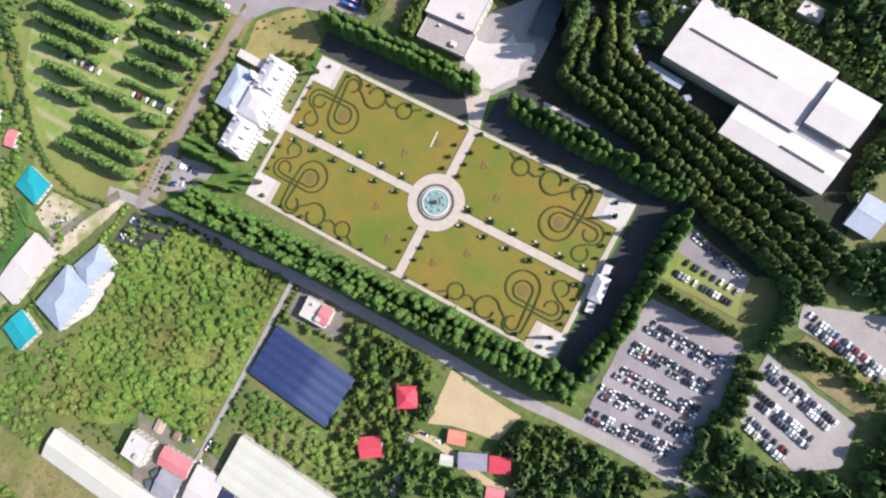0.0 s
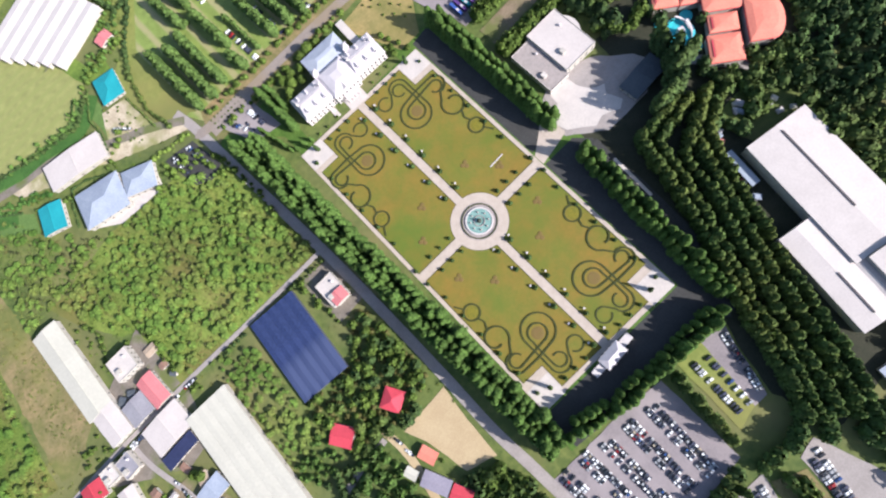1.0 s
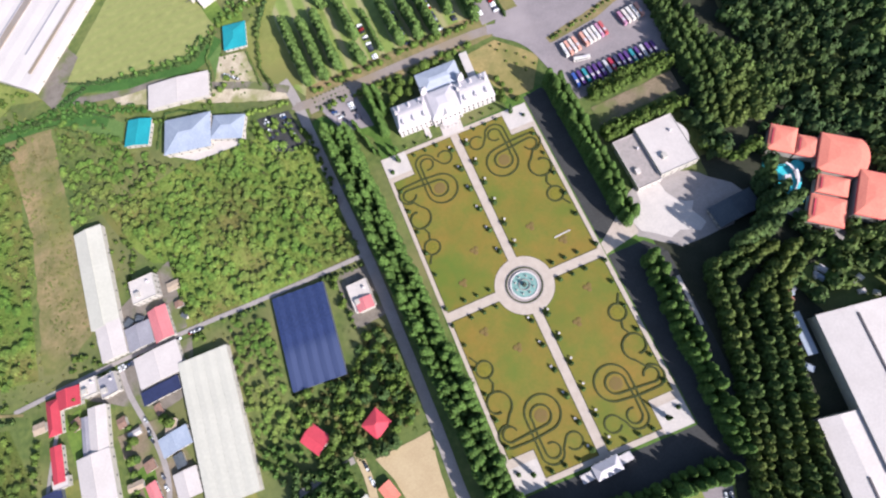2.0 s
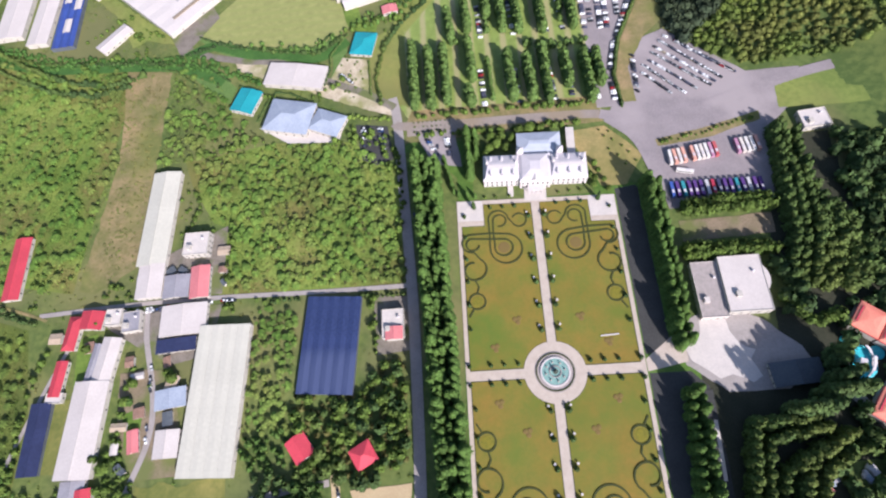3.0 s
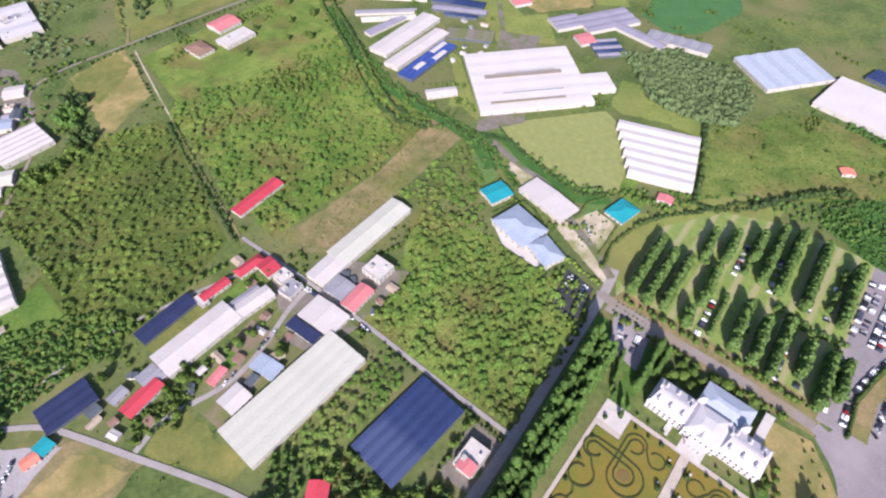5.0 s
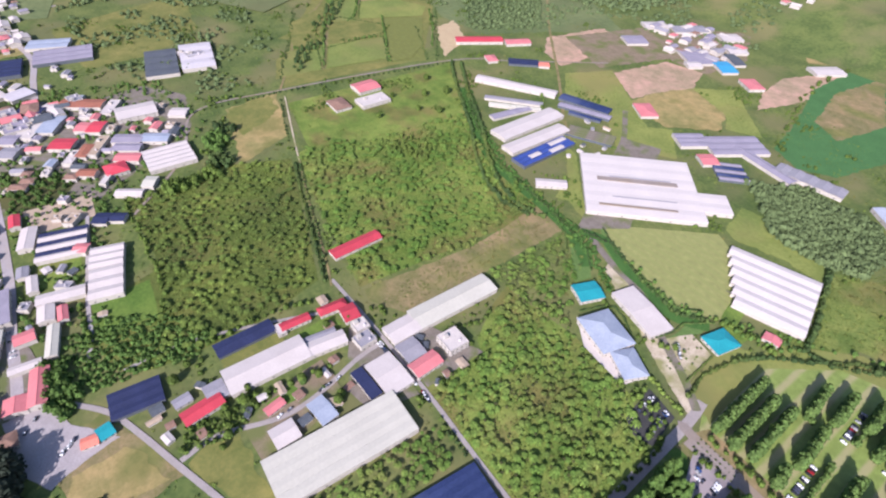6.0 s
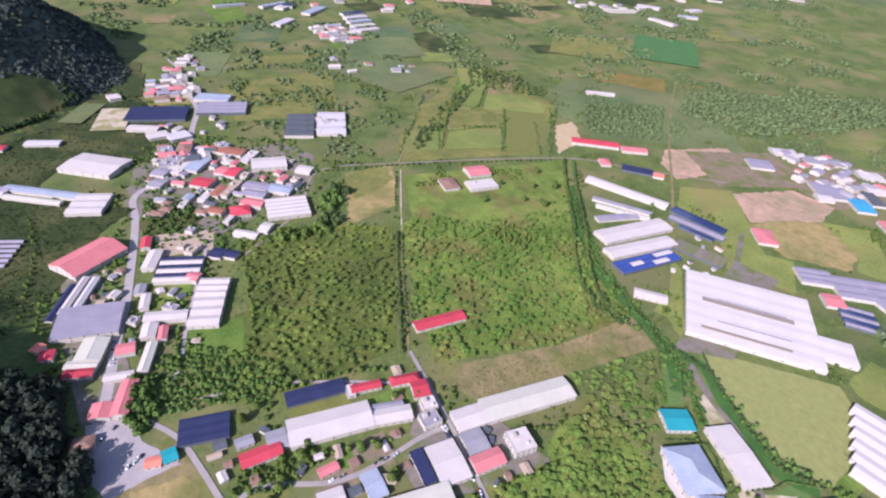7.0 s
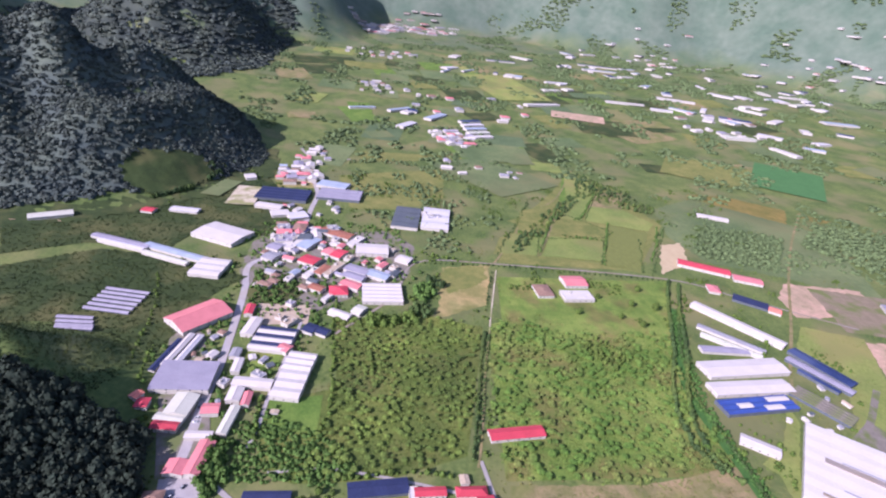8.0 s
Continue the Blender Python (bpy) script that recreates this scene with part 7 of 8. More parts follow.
building("shed", "pink-roofed shed beside the track", -149.5, -124, 8, 11, 3.4, 20, "gable", M["pink"], rise=1.0)
building("house", "grey-roofed cottage", -138, -102, 10, 18, 4, 26, "gable", M["lilac"], rise=1.6)
building("house", "red-roofed cottage", -131, -118, 10, 13, 4, 26, "gable", M["red"], rise=1.6)
building("shed", "teal-roofed shed", -231, 241, 20, 23, 4.2, -20, "gable", M["teal"], rise=1.3)
building("house", "large blue-grey roofed guest house", -191, 219, 38, 30, 6, -14, "hip", M["slate"], rise=4)
building("house", "blue-grey roofed guest house wing", -159, 210, 26, 20, 5, -24, "hip", M["slate"], rise=3)
building("shed", "white sheet-roofed hall", -189.5, 263, 52, 23, 4.4, -12, "gable", M["white"], rise=1.4)
building("shed", "teal-roofed shed by the junction", -131, 292, 19, 24, 3.4, -12, "hip", M["teal"], rise=2)
building("greenhouse", "white multi-span greenhouse with staggered ends", -138, 381, 80, 66, 4.6, 107, "multi", M["sheet"], spans=6, rise=0.8, gap=0, ends=[(-35, 24 + 4.4 * k) for k in range(6)])
building("shed", "small pink-roofed pump house", -108, 330, 13, 9, 3.2, 10, "gable", M["pink"], rise=1.0)
big = building("greenhouse", "huge white multi-span greenhouse with weathered roof strips", -311, 409, 113, 124, 5, -43, "multi", M["sheet"], spans=6, rise=0.35, gap=12)
# Brown-grey boxes laid on the roof stand in for shaded open gaps.
for x0, y0, x1, y1 in ((-9, -46, -2, 42), (41, -48, 44.5, 34)):
    part("roof_strip", Build().box(x0, y0, 5.1, x1, y1, 6.1), M["brown_road"], big, "brown-grey strip standing in for a shaded roof gap")
building("greenhouse", "white multi-span greenhouse annex", -251, 444, 34, 52, 4.6, -43, "multi", M["sheet"], spans=2, rise=0.4, gap=12)
building("shed", "small white shed by the creek", -369, 330, 13, 34, 3.6, -40, "gable", M["white"], rise=1.0)
building("greenhouse", "long grey glass nursery wing", -209, 587, 76, 22, 4.4, 8, "multi", M["grey"], spans=5, rise=1.2, gap=12)
building("greenhouse", "broad white sheet-roofed hall beyond the scrub", -2, 588, 80, 71, 4.6, -9, "gable", M["sheet"], rise=0.8, gap=12)
building("net_house", "long navy net strip behind the white hall", 52, 641, 26, 132, 4, 74, "multi", M["navy"], M["shade"], spans=3, rise=0.6, gap=0)
building("greenhouse", "white greenhouse at the wood edge", -92, 606, 84, 66, 4.6, 52, "multi", M["back_roof"], spans=4, rise=1.2, gap=12)
building("shed", "small orange-roofed field hut", 10, 470, 12, 9, 3, 30, "gable", M["orange"], rise=1.2)
building("house", "farmhouse with a red roof and white annexes", -680, 271, 28, 33, 5, 0, "gable", M["pink"], rise=2.4)
building("house", "white flat-roofed annex", -641, 260, 24, 42, 4.6, 0, "flat", M["plaza"])
building("house", "brown-roofed annex", -654, 216, 30, 22, 4.4, 0, "hip", M["brown"], rise=2)

# the village
building("hall", "large flat grey-roofed hall on the street", -487, -196, 41, 51, 6, -4, "gable", M["lilac"], rise=0.5, gap=6)
building("shed", "long white sheet-roofed shed beside the hall", -530, -213, 6, 53, 4.4, 75, "gable", M["white"], rise=1.0, gap=0)
building("shed", "long pale sheet-roofed shed beside the hall", -532, -203, 6, 44, 4.2, 75, "gable", M["palace_roof"], rise=0.9, gap=0)
building("shed", "long dark blue roofed shed behind the hall", -522, -222, 6, 52, 4.0, 75, "gable", M["ink"], rise=0.8, gap=0)
building("house", "cream-roofed roadside workshop", -449, -190, 20, 26, 4.8, 78, "gable", M["cream"], rise=1.6, gap=9)
building("shed", "low cream roof over a roadside yard", -433, -196, 8, 24, 4, -16, "gable", M["cream"], rise=0.7, gap=0)
building("house", "red canopy along the roadside workshop", -424, -197, 9, 21, 4.4, -11, "gable", M["red"], rise=1.2, gap=9)
building("house", "small red roof at the forest edge", -451, -222, 10, 11, 4, 86, "hip", M["red"], rise=1.6, gap=9)
building("house", "small orange roof at the forest edge", -459, -229, 8, 9, 4, 60, "gable", M["orange"], rise=1.2, gap=9)
building("house", "long pink-red roofed roadside house", -387, -162, 12, 34, 5, 80, "gable", M["pink"], rise=1.6, gap=8)
building("house", "pink-red roofed wing of the roadside house", -379, -177, 15, 14, 4.6, 80, "gable", M["pink"], rise=1.4, gap=9)
building("shed", "narrow white roof across the street front", -412, -168, 7, 21, 4.2, -4, "gable", M["white"], rise=0.7, gap=0)
building("shed", "long cream sheet-roofed shop", -428, -148, 8, 33, 4.4, 79, "gable", M["cream"], rise=1.0, gap=0)
building("house", "faded red-roofed street shop", -442, -165, 12, 14, 4.8, 0, "gable", M["pink"], rise=1.5, gap=9)
building("house", "white-roofed street shop", -460, -148, 12, 18, 4.8, 83, "gable", M["white"], rise=1.4, gap=9)
building("house", "pink-roofed house behind the shops", -454, -137, 7, 17, 4.4, 85, "gable", M["pink"], rise=1.1, gap=9)
building("shed", "long white sheet-roofed workshop", -476, -135, 12, 36, 4.6, -10, "gable", M["white"], rise=1.0, gap=0)
building("shed", "white sheet-roofed shed on the street", -503, -153, 8, 21, 4.2, 86, "gable", M["white"], rise=0.9, gap=0)
building("shed", "grey-roofed shed on the street", -523, -158, 9, 14, 4.2, 82, "gable", M["grey"], rise=0.9, gap=0)
building("greenhouse", "white three-span storage hall", -472, -101, 39, 27, 5, -12, "multi", M["white"], spans=3, rise=1.2, gap=9)
building("greenhouse", "white three-span storage hall", -506, -94, 29, 28, 5, -14, "multi", M["white"], spans=3, rise=1.2, gap=9)
building("shed", "long white-roofed house by the tan yard", -570, -149, 13, 32, 4.8, 77, "gable", M["white"], rise=1.3, gap=9)
building("house", "red-roofed house on the street corner", -604, -156, 9, 20, 4.8, 86, "gable", M["red"], rise=1.3, gap=9)
building("net_house", "dark navy nursery nets with pale frames", -341, -108, 24, 35, 2.8, -4, "multi", M["ink"], M["shade"], spans=3, rise=0.5, gap=0)
building("stall", "orange-roofed stall beside the lane", -323, -141, 8, 10, 2.8, -6, "gable", M["orange"], rise=0.9)
building("house", "white house with a pale roof at the hill foot", -1076, -223, 24, 18, 6, 20, "gable", M["white"], rise=2, gap=0)
building("temple", "large faded-red roofed market hall", -590, -207, 38, 58, 6, 43, "gable", M["pink"], rise=5.5, gap=6)
building("greenhouse", "grey net half of a far nursery", -900, 56, 92, 44, 5, -12, "multi", M["shade"], spans=4, rise=1.0, gap=0)
building("greenhouse", "white glass half of a far nursery", -898, 106, 92, 46, 5.4, -12, "multi", M["palace_roof"], spans=3, rise=1.2, gap=0)
building("greenhouse", "white sheet hall at the village edge", -811, -223, 50, 70, 6, -30, "gable", M["white"], rise=2, gap=10)
building("greenhouse", "white sheet greenhouse", -706, -219, 46, 38, 5, -12, "multi", M["white"], spans=3, rise=1.2, gap=0)
building("greenhouse", "white sheet greenhouse by the creek", -481, 397, 27, 105, 4.8, 2, "gable", M["white"], rise=1.4, gap=12)
building("greenhouse", "white sheet greenhouse by the creek", -448, 381, 20, 97, 4.6, 1, "gable", M["white"], rise=1.2, gap=12)
building("net_house", "blue net house by the creek", -422, 369, 22, 87, 4, 3, "multi", M["blue"], M["shade"], spans=3, rise=0.8, gap=0)
for k, (dx, dy) in enumerate(((-428, 396), (-416, 384), (-420, 352))):
    building("awning", "white plastic sheet over the blue nets", dx, dy, 6, 26 - 5 * k, 5.0, 3, "gable", M["white"], M["shade"], rise=0.5, gap=0, group="plastic sheets on the nets")
building("greenhouse", "long white greenhouse", -572, 456, 17, 119, 4.4, -58, "gable", M["white"], rise=1.3, gap=12)
building("greenhouse", "long grey net tunnel", -540, 424, 9, 80, 3.4, -48, "gable", M["grey"], rise=0.8, gap=0, group="net tunnels by the creek")
building("greenhouse", "long grey net tunnel", -526, 414, 8, 70, 3.4, -46, "gable", M["cream"], rise=0.8, gap=0, group="net tunnels by the creek")
building("greenhouse", "pale lilac net tunnel", -516, 398, 12, 60, 3.4, -7, "gable", M["lilac"], rise=0.8, gap=0, group="net tunnels by the creek")
building("net_house", "long navy net house beside the meadow", -480, 502, 17, 72, 4, -70, "gable", M["navy"], M["shade"], rise=0.9, gap=0)
building("net_house", "long lilac-grey net house", -466, 486, 11, 72, 3.8, -65, "gable", M["lilac"], M["shade"], rise=0.8, gap=0)
building("net_house", "long navy net strip", -456, 476, 6, 44, 3.6, -65, "gable", M["navy"], M["shade"], rise=0.5, gap=0)
building("net_house", "pale grey shade nets by the lane", -418, 446, 24, 60, 3.2, -62, "multi", M["gravel"], M["shade"], spans=4, rise=0.5, gap=0)
building("shed", "long red sheet-roofed hall", -732, 515, 22, 78, 5, -30, "gable", M["red"], rise=1.6, gap=9)
building("shed", "pink-roofed shed", -693, 566, 20, 42, 4.4, -25, "gable", M["pink"], rise=1.4, gap=9)
building("shed", "small orange-roofed shed", -664, 486, 22, 16, 4, -20, "hip", M["pink"], rise=2, gap=0)
building("net_house", "navy net house", -628, 521, 20, 46, 3.6, -40, "gable", M["ink"], M["shade"], rise=0.8, gap=0)
building("shed", "small orange-roofed hut", -604, 542, 15, 16, 3.6, -40, "gable", M["orange"], rise=0.8, gap=0)
building("shed", "white farm sheds beyond the paddies", -960, 690, 16, 60, 4, -25, "gable", M["white"], rise=1.0, gap=0)
for k in range(6):
    building("shed", "white nursery shed in a row" if k % 2 else "dark blue nursery shed in a row", -564 + 6.9 * k, -120 - 1.5 * k, 6.6, 40, 4.2 + 0.5 * (k % 2), -12, "gable", M["white"] if k % 2 else M["ink"], rise=0.9, gap=0, group="striped nursery sheds")
building("greenhouse", "white multi-span greenhouse", -644, -3, 46, 50, 5, -1, "multi", M["white"], spans=5, rise=1.1, gap=10)
building("hall", "white sheet-roofed hall", -768, -9, 32, 46, 6, -4, "gable", M["white"], rise=2.0, gap=8)
building("house", "bright red-roofed village house", -648, -57, 22, 22, 5, 2, "hip", M["red"], rise=3.2)
building("greenhouse", "long grey-white greenhouse strip", -781, -348, 11, 88, 4, -24, "gable", M["lilac"], rise=1.0, gap=0, group="long strips at the hill foot")
building("greenhouse", "long grey-white greenhouse strip", -769, -344, 8, 70, 4, -24, "gable", M["palace_roof"], rise=0.8, gap=0, group="long strips at the hill foot")
building("greenhouse", "long grey-white greenhouse strip", -749, -271, 13, 98, 4, -28, "gable", M["slate"], rise=1.0, gap=0, group="long strips at the hill foot")
building("greenhouse", "pale green-white greenhouse strip", -733, -280, 8, 70, 4, -28, "gable", M["cream"], rise=0.8, gap=0, group="long strips at the hill foot")
for k in range(6):
    building("greenhouse", "lilac-grey plastic tunnel in the orchard", -648 + 8.4 * k, -297 - 1.6 * k, 4.6, 50, 2.2, -14, "gable", M["lilac"], M["shade"], rise=1.0, gap=0, group="plastic tunnels in the orchard")
for k in range(4):
    building("greenhouse", "lilac-grey plastic tunnel in the orchard", -592 + 8.2 * k, -330 + 3 * k, 4.6, 36, 2.2, -6, "gable", M["lilac"], M["shade"], rise=1.0, gap=0, group="plastic tunnels in the orchard")
building("net_house", "navy net house behind a white hall", -989, -154, 58, 88, 5, -8, "multi", M["ink"], M["shade"], spans=4, rise=1.0, gap=0)
building("shed", "white sheet-roofed shed", -930, -172, 18, 44, 5, -17, "gable", M["white"], rise=1.0, gap=0)
building("shed", "white sheet-roofed shed", -899, -152, 22, 28, 5, 17, "gable", M["white"], rise=1.0, gap=0)
building("shed", "pale sheet-roofed shed", -891, -124, 26, 30, 5, 22, "gable", M["palace_roof"], rise=1.0, gap=0)
building("greenhouse", "lilac-blue net house", -999, -56, 52, 77, 5, -9, "multi", M["lilac"], M["shade"], spans=3, rise=1.0, gap=0)
building("greenhouse", "blue-white net house", -1052, -68, 34, 57, 5, -19, "multi", M["slate"], spans=2, rise=1.0, gap=0)
building("house", "red-roofed hut in the orchard", -895, -347, 16, 18, 4, -14, "gable", M["red"], rise=1.4, gap=0)
building("shed", "grey-white shed in the orchard", -901, -296, 16, 43, 4, -11, "gable", M["palace_roof"], rise=1.0, gap=0)
building("shed", "cream sheet-roofed hall at the hill foot", -862, -468, 18, 54, 5, 24, "gable", M["cream"], rise=1.4, gap=0)
building("house", "brown-roofed house in the forest edge", -352, -186, 12, 14, 4, 0, "hip", M["brown"], rise=2)
building("house", "faded red-roofed village house in the valley", -760, -70, 20, 15, 5, -32, "gable", M["pink"], gap=9)
building("house", "bright red-roofed village house in the valley", -752, -57, 25, 16, 5, -32, "gable", M["red"], gap=9)
building("house", "red-roofed village house in the valley", -731, -96, 22, 25, 5, -32, "gable", M["red"], gap=9)
building("house", "white flat-roofed village house in the valley", -696, -92, 27, 11, 5, -32, "flat", M["plaza"], gap=9)
building("house", "rusty brown-roofed village house in the valley", -703, -78, 27, 12, 5, -32, "hip", M["rust"], gap=9)
building("house", "tan flat-roofed village house in the valley", -707, -64, 42, 12, 5, -32, "flat", M["tan"], gap=9)
building("house", "long rust-roofed village row in the valley", -824, -61, 21, 53, 5, -32, "gable", M["rust"], gap=9)
building("shed", "small white shed in the valley", -835, -95, 18, 17, 4, -32, "gable", M["white"], gap=0)
building("house", "lilac-grey roofed long house in the valley", -705, -32, 18, 33, 5, -32, "gable", M["lilac"], gap=9)
building("house", "blue-grey roofed long house in the valley", -691, -5, 18, 31, 5, -32, "gable", M["slate"], gap=9)
building("house", "lilac-grey roofed long house in the valley", -686, -37, 15, 30, 5, -32, "gable", M["lilac"], gap=9)
building("house", "pink-roofed village row in the valley", -664, -41, 16, 27, 5, -32, "gable", M["pink"], gap=9)
building("shed", "long white shed in the valley", -596, -55, 11, 27, 4, -33, "gable", M["white"], gap=0)
building("house", "rust-roofed small house in the valley", -655, -84, 13, 19, 5, -33, "gable", M["rust"], gap=9)
building("house", "white flat-roofed house in the valley", -631, -71, 16, 7, 5, -33, "flat", M["plaza"], gap=9)
building("house", "pale house beside the street", -603, -33, 18, 12, 5, -33, "gable", M["cream"], gap=9)
building("shed", "dark navy-roofed shed in the valley", -566, -87, 16, 14, 4, -33, "gable", M["ink"], gap=0)
building("shed", "dark navy-roofed shed in the valley", -560, -74, 12, 15, 4, -33, "gable", M["ink"], gap=0)
building("house", "red-roofed house by the nursery", -529, -111, 12, 12, 5, -33, "gable", M["pink"], gap=9)
building("house", "dark blue-roofed house in the valley", -833, -117, 22, 30, 5, -32, "gable", M["ink"], gap=9)
building("house", "blue-grey roofed house in the valley", -786, -100, 40, 19, 5, -32, "gable", M["slate"], gap=9)
building("house", "white house with a green roof edge", -784, -123, 39, 22, 5, -32, "flat", M["plaza"], gap=9)
building("house", "grey-roofed street house in the valley", -741, -148, 21, 18, 5, -32, "gable", M["grey"], gap=9)
building("house", "lilac-roofed street house in the valley", -772, -145, 20, 19, 5, -32, "gable", M["lilac"], gap=9)
building("house", "white-roofed street house in the valley", -811, -115, 14, 14, 5, -32, "gable", M["white"], gap=9)
building("shed", "white shed beside the rust roofs", -798, -33, 37, 14, 4, -32, "flat", M["white"], gap=0)
building("shed", "white shed by the field", -741, 35, 19, 21, 4, -32, "gable", M["white"], gap=0)
building("shed", "white field shed in the valley", -625, 837, 28, 41, 4, -30, "gable", M["white"], gap=0)
building("net_house", "lilac net house in the valley", -597, 748, 35, 37, 4, -30, "gable", M["lilac"], gap=0)
building("net_house", "lilac net house in the valley", -496, 781, 58, 46, 4, -31, "gable", M["lilac"], gap=0)
building("net_house", "grey net house in the valley", -579, 876, 30, 64, 4, -30, "gable", M["grey"], gap=0)
building("shed", "white field shed in the valley", -475, 861, 23, 32, 4, -31, "gable", M["white"], gap=0)
building("awning", "bright blue tarpaulin roof in the valley", -447, 784, 42, 26, 4, -31, "gable", M["cyanblue"], gap=0)
building("house", "red-roofed field house in the valley", -388, 763, 34, 24, 5, -31, "hip", M["pink"], gap=9)
building("shed", "white field shed in the valley", -351, 916, 29, 50, 4, -31, "gable", M["white"], gap=0)
building("shed", "small white shed in the valley", -480, 749, 21, 23, 4, -31, "gable", M["white"], gap=0)
building("shed", "small white shed in the valley", -515, 905, 31, 37, 4, -30, "gable", M["white"], gap=0)
building("net_house", "grey net house in the valley", -456, 824, 44, 19, 4, -31, "gable", M["shade"], gap=0)
building("greenhouse", "lilac-grey glass nursery in the valley", -340, 546, 31, 38, 4, -32, "multi", M["lilac"], spans=3, rise=0.8, gap=0)
building("greenhouse", "lilac-grey glass nursery in the valley", -302, 582, 42, 72, 4, -32, "multi", M["lilac"], spans=3, rise=0.8, gap=0)
building("shed", "pink-roofed nursery shed in the valley", -301, 524, 22, 20, 4, -32, "gable", M["pink"], gap=0)
building("shed", "small red-roofed field hut", -423, 560, 36, 24, 4, -32, "hip", M["pink"], rise=2, gap=0)
for k in range(5):
    building("net_house", "blue nursery strip with a pale gap", -271 + 6 * k - 12, 524 - 5 * k + 10, 5, 34, 3.4, -45, "gable", M["navy"] if k % 2 else M["lilac"], M["shade"], rise=0.5, gap=0, group="blue nursery strips")
building("greenhouse", "long lilac-grey nursery wing", -262, 574, 14, 90, 4, -100, "gable", M["lilac"], rise=0.8, gap=0)
_town = random.Random(21)
_proto = []
for roofm, form in (("pink", "gable"), ("lilac", "flat"), ("plaza", "flat"), ("grey", "flat"), ("grey", "gable"), ("lilac", "gable"), ("white", "gable"), ("brown", "hip"), ("tan", "flat"), ("slate", "gable"), ("shade", "gable")):
    words = {"red": "red", "pink": "faded red", "white": "white", "plaza": "pale", "grey": "grey", "slate": "blue-grey", "brown": "brown", "lilac": "lilac-grey", "tan": "tan", "shade": "dark grey"}[roofm]
    _proto.append(building("house", f"small {words}-roofed village house", -1085 - 24 * (len(_proto) // 3), -170 + 26 * (len(_proto) % 3), 12, 15, 5.0, 5, form, M[roofm], rise=1.7, gap=9, group="village houses"))

_plain = [building("house", f"far {w}-roofed house on the plain", -1400 - 22 * k, 260, 12, 15, 5, 5, f, M[m], rise=1.7, gap=0, group="far village houses") for k, (w, m, f) in enumerate((("pale", "plaza", "gable"), ("faded red", "pink", "hip"), ("grey", "grey", "gable"), ("white", "white", "gable"), ("lilac-grey", "lilac", "gable"), ("brown", "brown", "hip")))]


def cluster(x, y, rx, ry, count, near=9.0, scale=(0.7, 1.5)):
    """Village houses scattered over an oval, kept apart."""
    spots = []
    for _ in range(count * 12):
        a, r = _town.uniform(0, 6.28), math.sqrt(_town.random())
        p = (x + rx * r * math.cos(a), y + ry * r * math.sin(a))
        if len(spots) < count and all(math.hypot(p[0] - q[0], p[1] - q[1]) > near * 1.7 for q in spots):
            spots.append(p)
    for px, py in spots:
        s = _town.uniform(*scale)
        ob = copy_thing(_town.choice(_plain if x < -1060 or y > 300 else _proto), pose(px, py, float(height(px, py)), 0, 0, _town.choice((0, 90, 8, 98)) + _town.uniform(-8, 8)))
        ob.scale = (s * _town.uniform(0.8, 1.2), s * _town.uniform(0.8, 1.3), min(s, 1.3))


cluster(-830, -90, 30, 40, 8, 8)
cluster(-830, -130, 40, 24, 9), cluster(-1110, -130, 70, 35, 16, 11), cluster(-1250, -110, 60, 40, 10, 13)
cluster(-1480, 240, 80, 60, 24, 9, (0.9, 1.8)), cluster(-1250, 230, 120, 60, 4, 20)
cluster(-545, 835, 95, 75, 30, 9, (0.6, 1.3)), cluster(-520, 1125, 50, 40, 8, 12, (0.7, 1.3)), cluster(-1180, 330, 30, 30, 4, 14), cluster(-900, 100, 50, 20, 3)
cluster(-1900, 350, 300, 220, 12, 26, (1.2, 2.2)), cluster(-1750, 1250, 160, 160, 14, 24, (1.2, 2.4)), cluster(-2000, 60, 120, 60, 12, 14, (1.0, 2.0))
_sheds = [building("greenhouse", f"long far {w} sheet-roofed hall on the plain", -1500 - 40 * k, 330, 22, 70, 6, 20, "gable", M[m], rise=1, gap=0, group="far halls") for k, (w, m) in enumerate((("white", "white"), ("cream", "cream"), ("blue-grey", "slate"), ("pale", "palace_roof"), ("dark blue", "navy")))]


def halls(x, y, rx, ry, count):
    for _ in range(count):
        px, py = x + rx * _town.uniform(-1, 1), y + ry * _town.uniform(-1, 1)
        ob = copy_thing(_town.choice(_sheds), pose(px, py, float(height(px, py)), 0, 0, _town.choice((20, 70, 100, 45)) + _town.uniform(-10, 10)))
        ob.scale = (_town.uniform(0.6, 2.0), _town.uniform(0.5, 1.6), 1)


for k, (px, py, l, turn, s) in enumerate(((-1933, 656, 150, 20, 1.2), (-2326, 856, 110, 6, 1.4), (-2180, 778, 80, 14, 1.3), (-2775, 1249, 220, -12, 1.6), (-2663, 1200, 170, -7, 1.5), (-2866, 856, 120, -59, 2), (-2743, 711, 140, -1, 1.4), (-2364, 1303, 120, 41, 1.6), (-2028, 1027, 150, -9, 1.1), (-1944, 1137, 80, -20, 1.4), (-1950, 1228, 100, -60, 1.4), (-2115, 1296, 150, -27, 1.6), (-2230, 1589, 120, -60, 1.8), (-1975, 1541, 120, -70, 1.4), (-1838, 1376, 110, -34, 2.2))):
    copy_thing(_sheds[(k * 3 + k // 5) % 5], pose(px, py, float(height(px, py)), 0, 0, turn)).scale = (s, l / 70, 1)
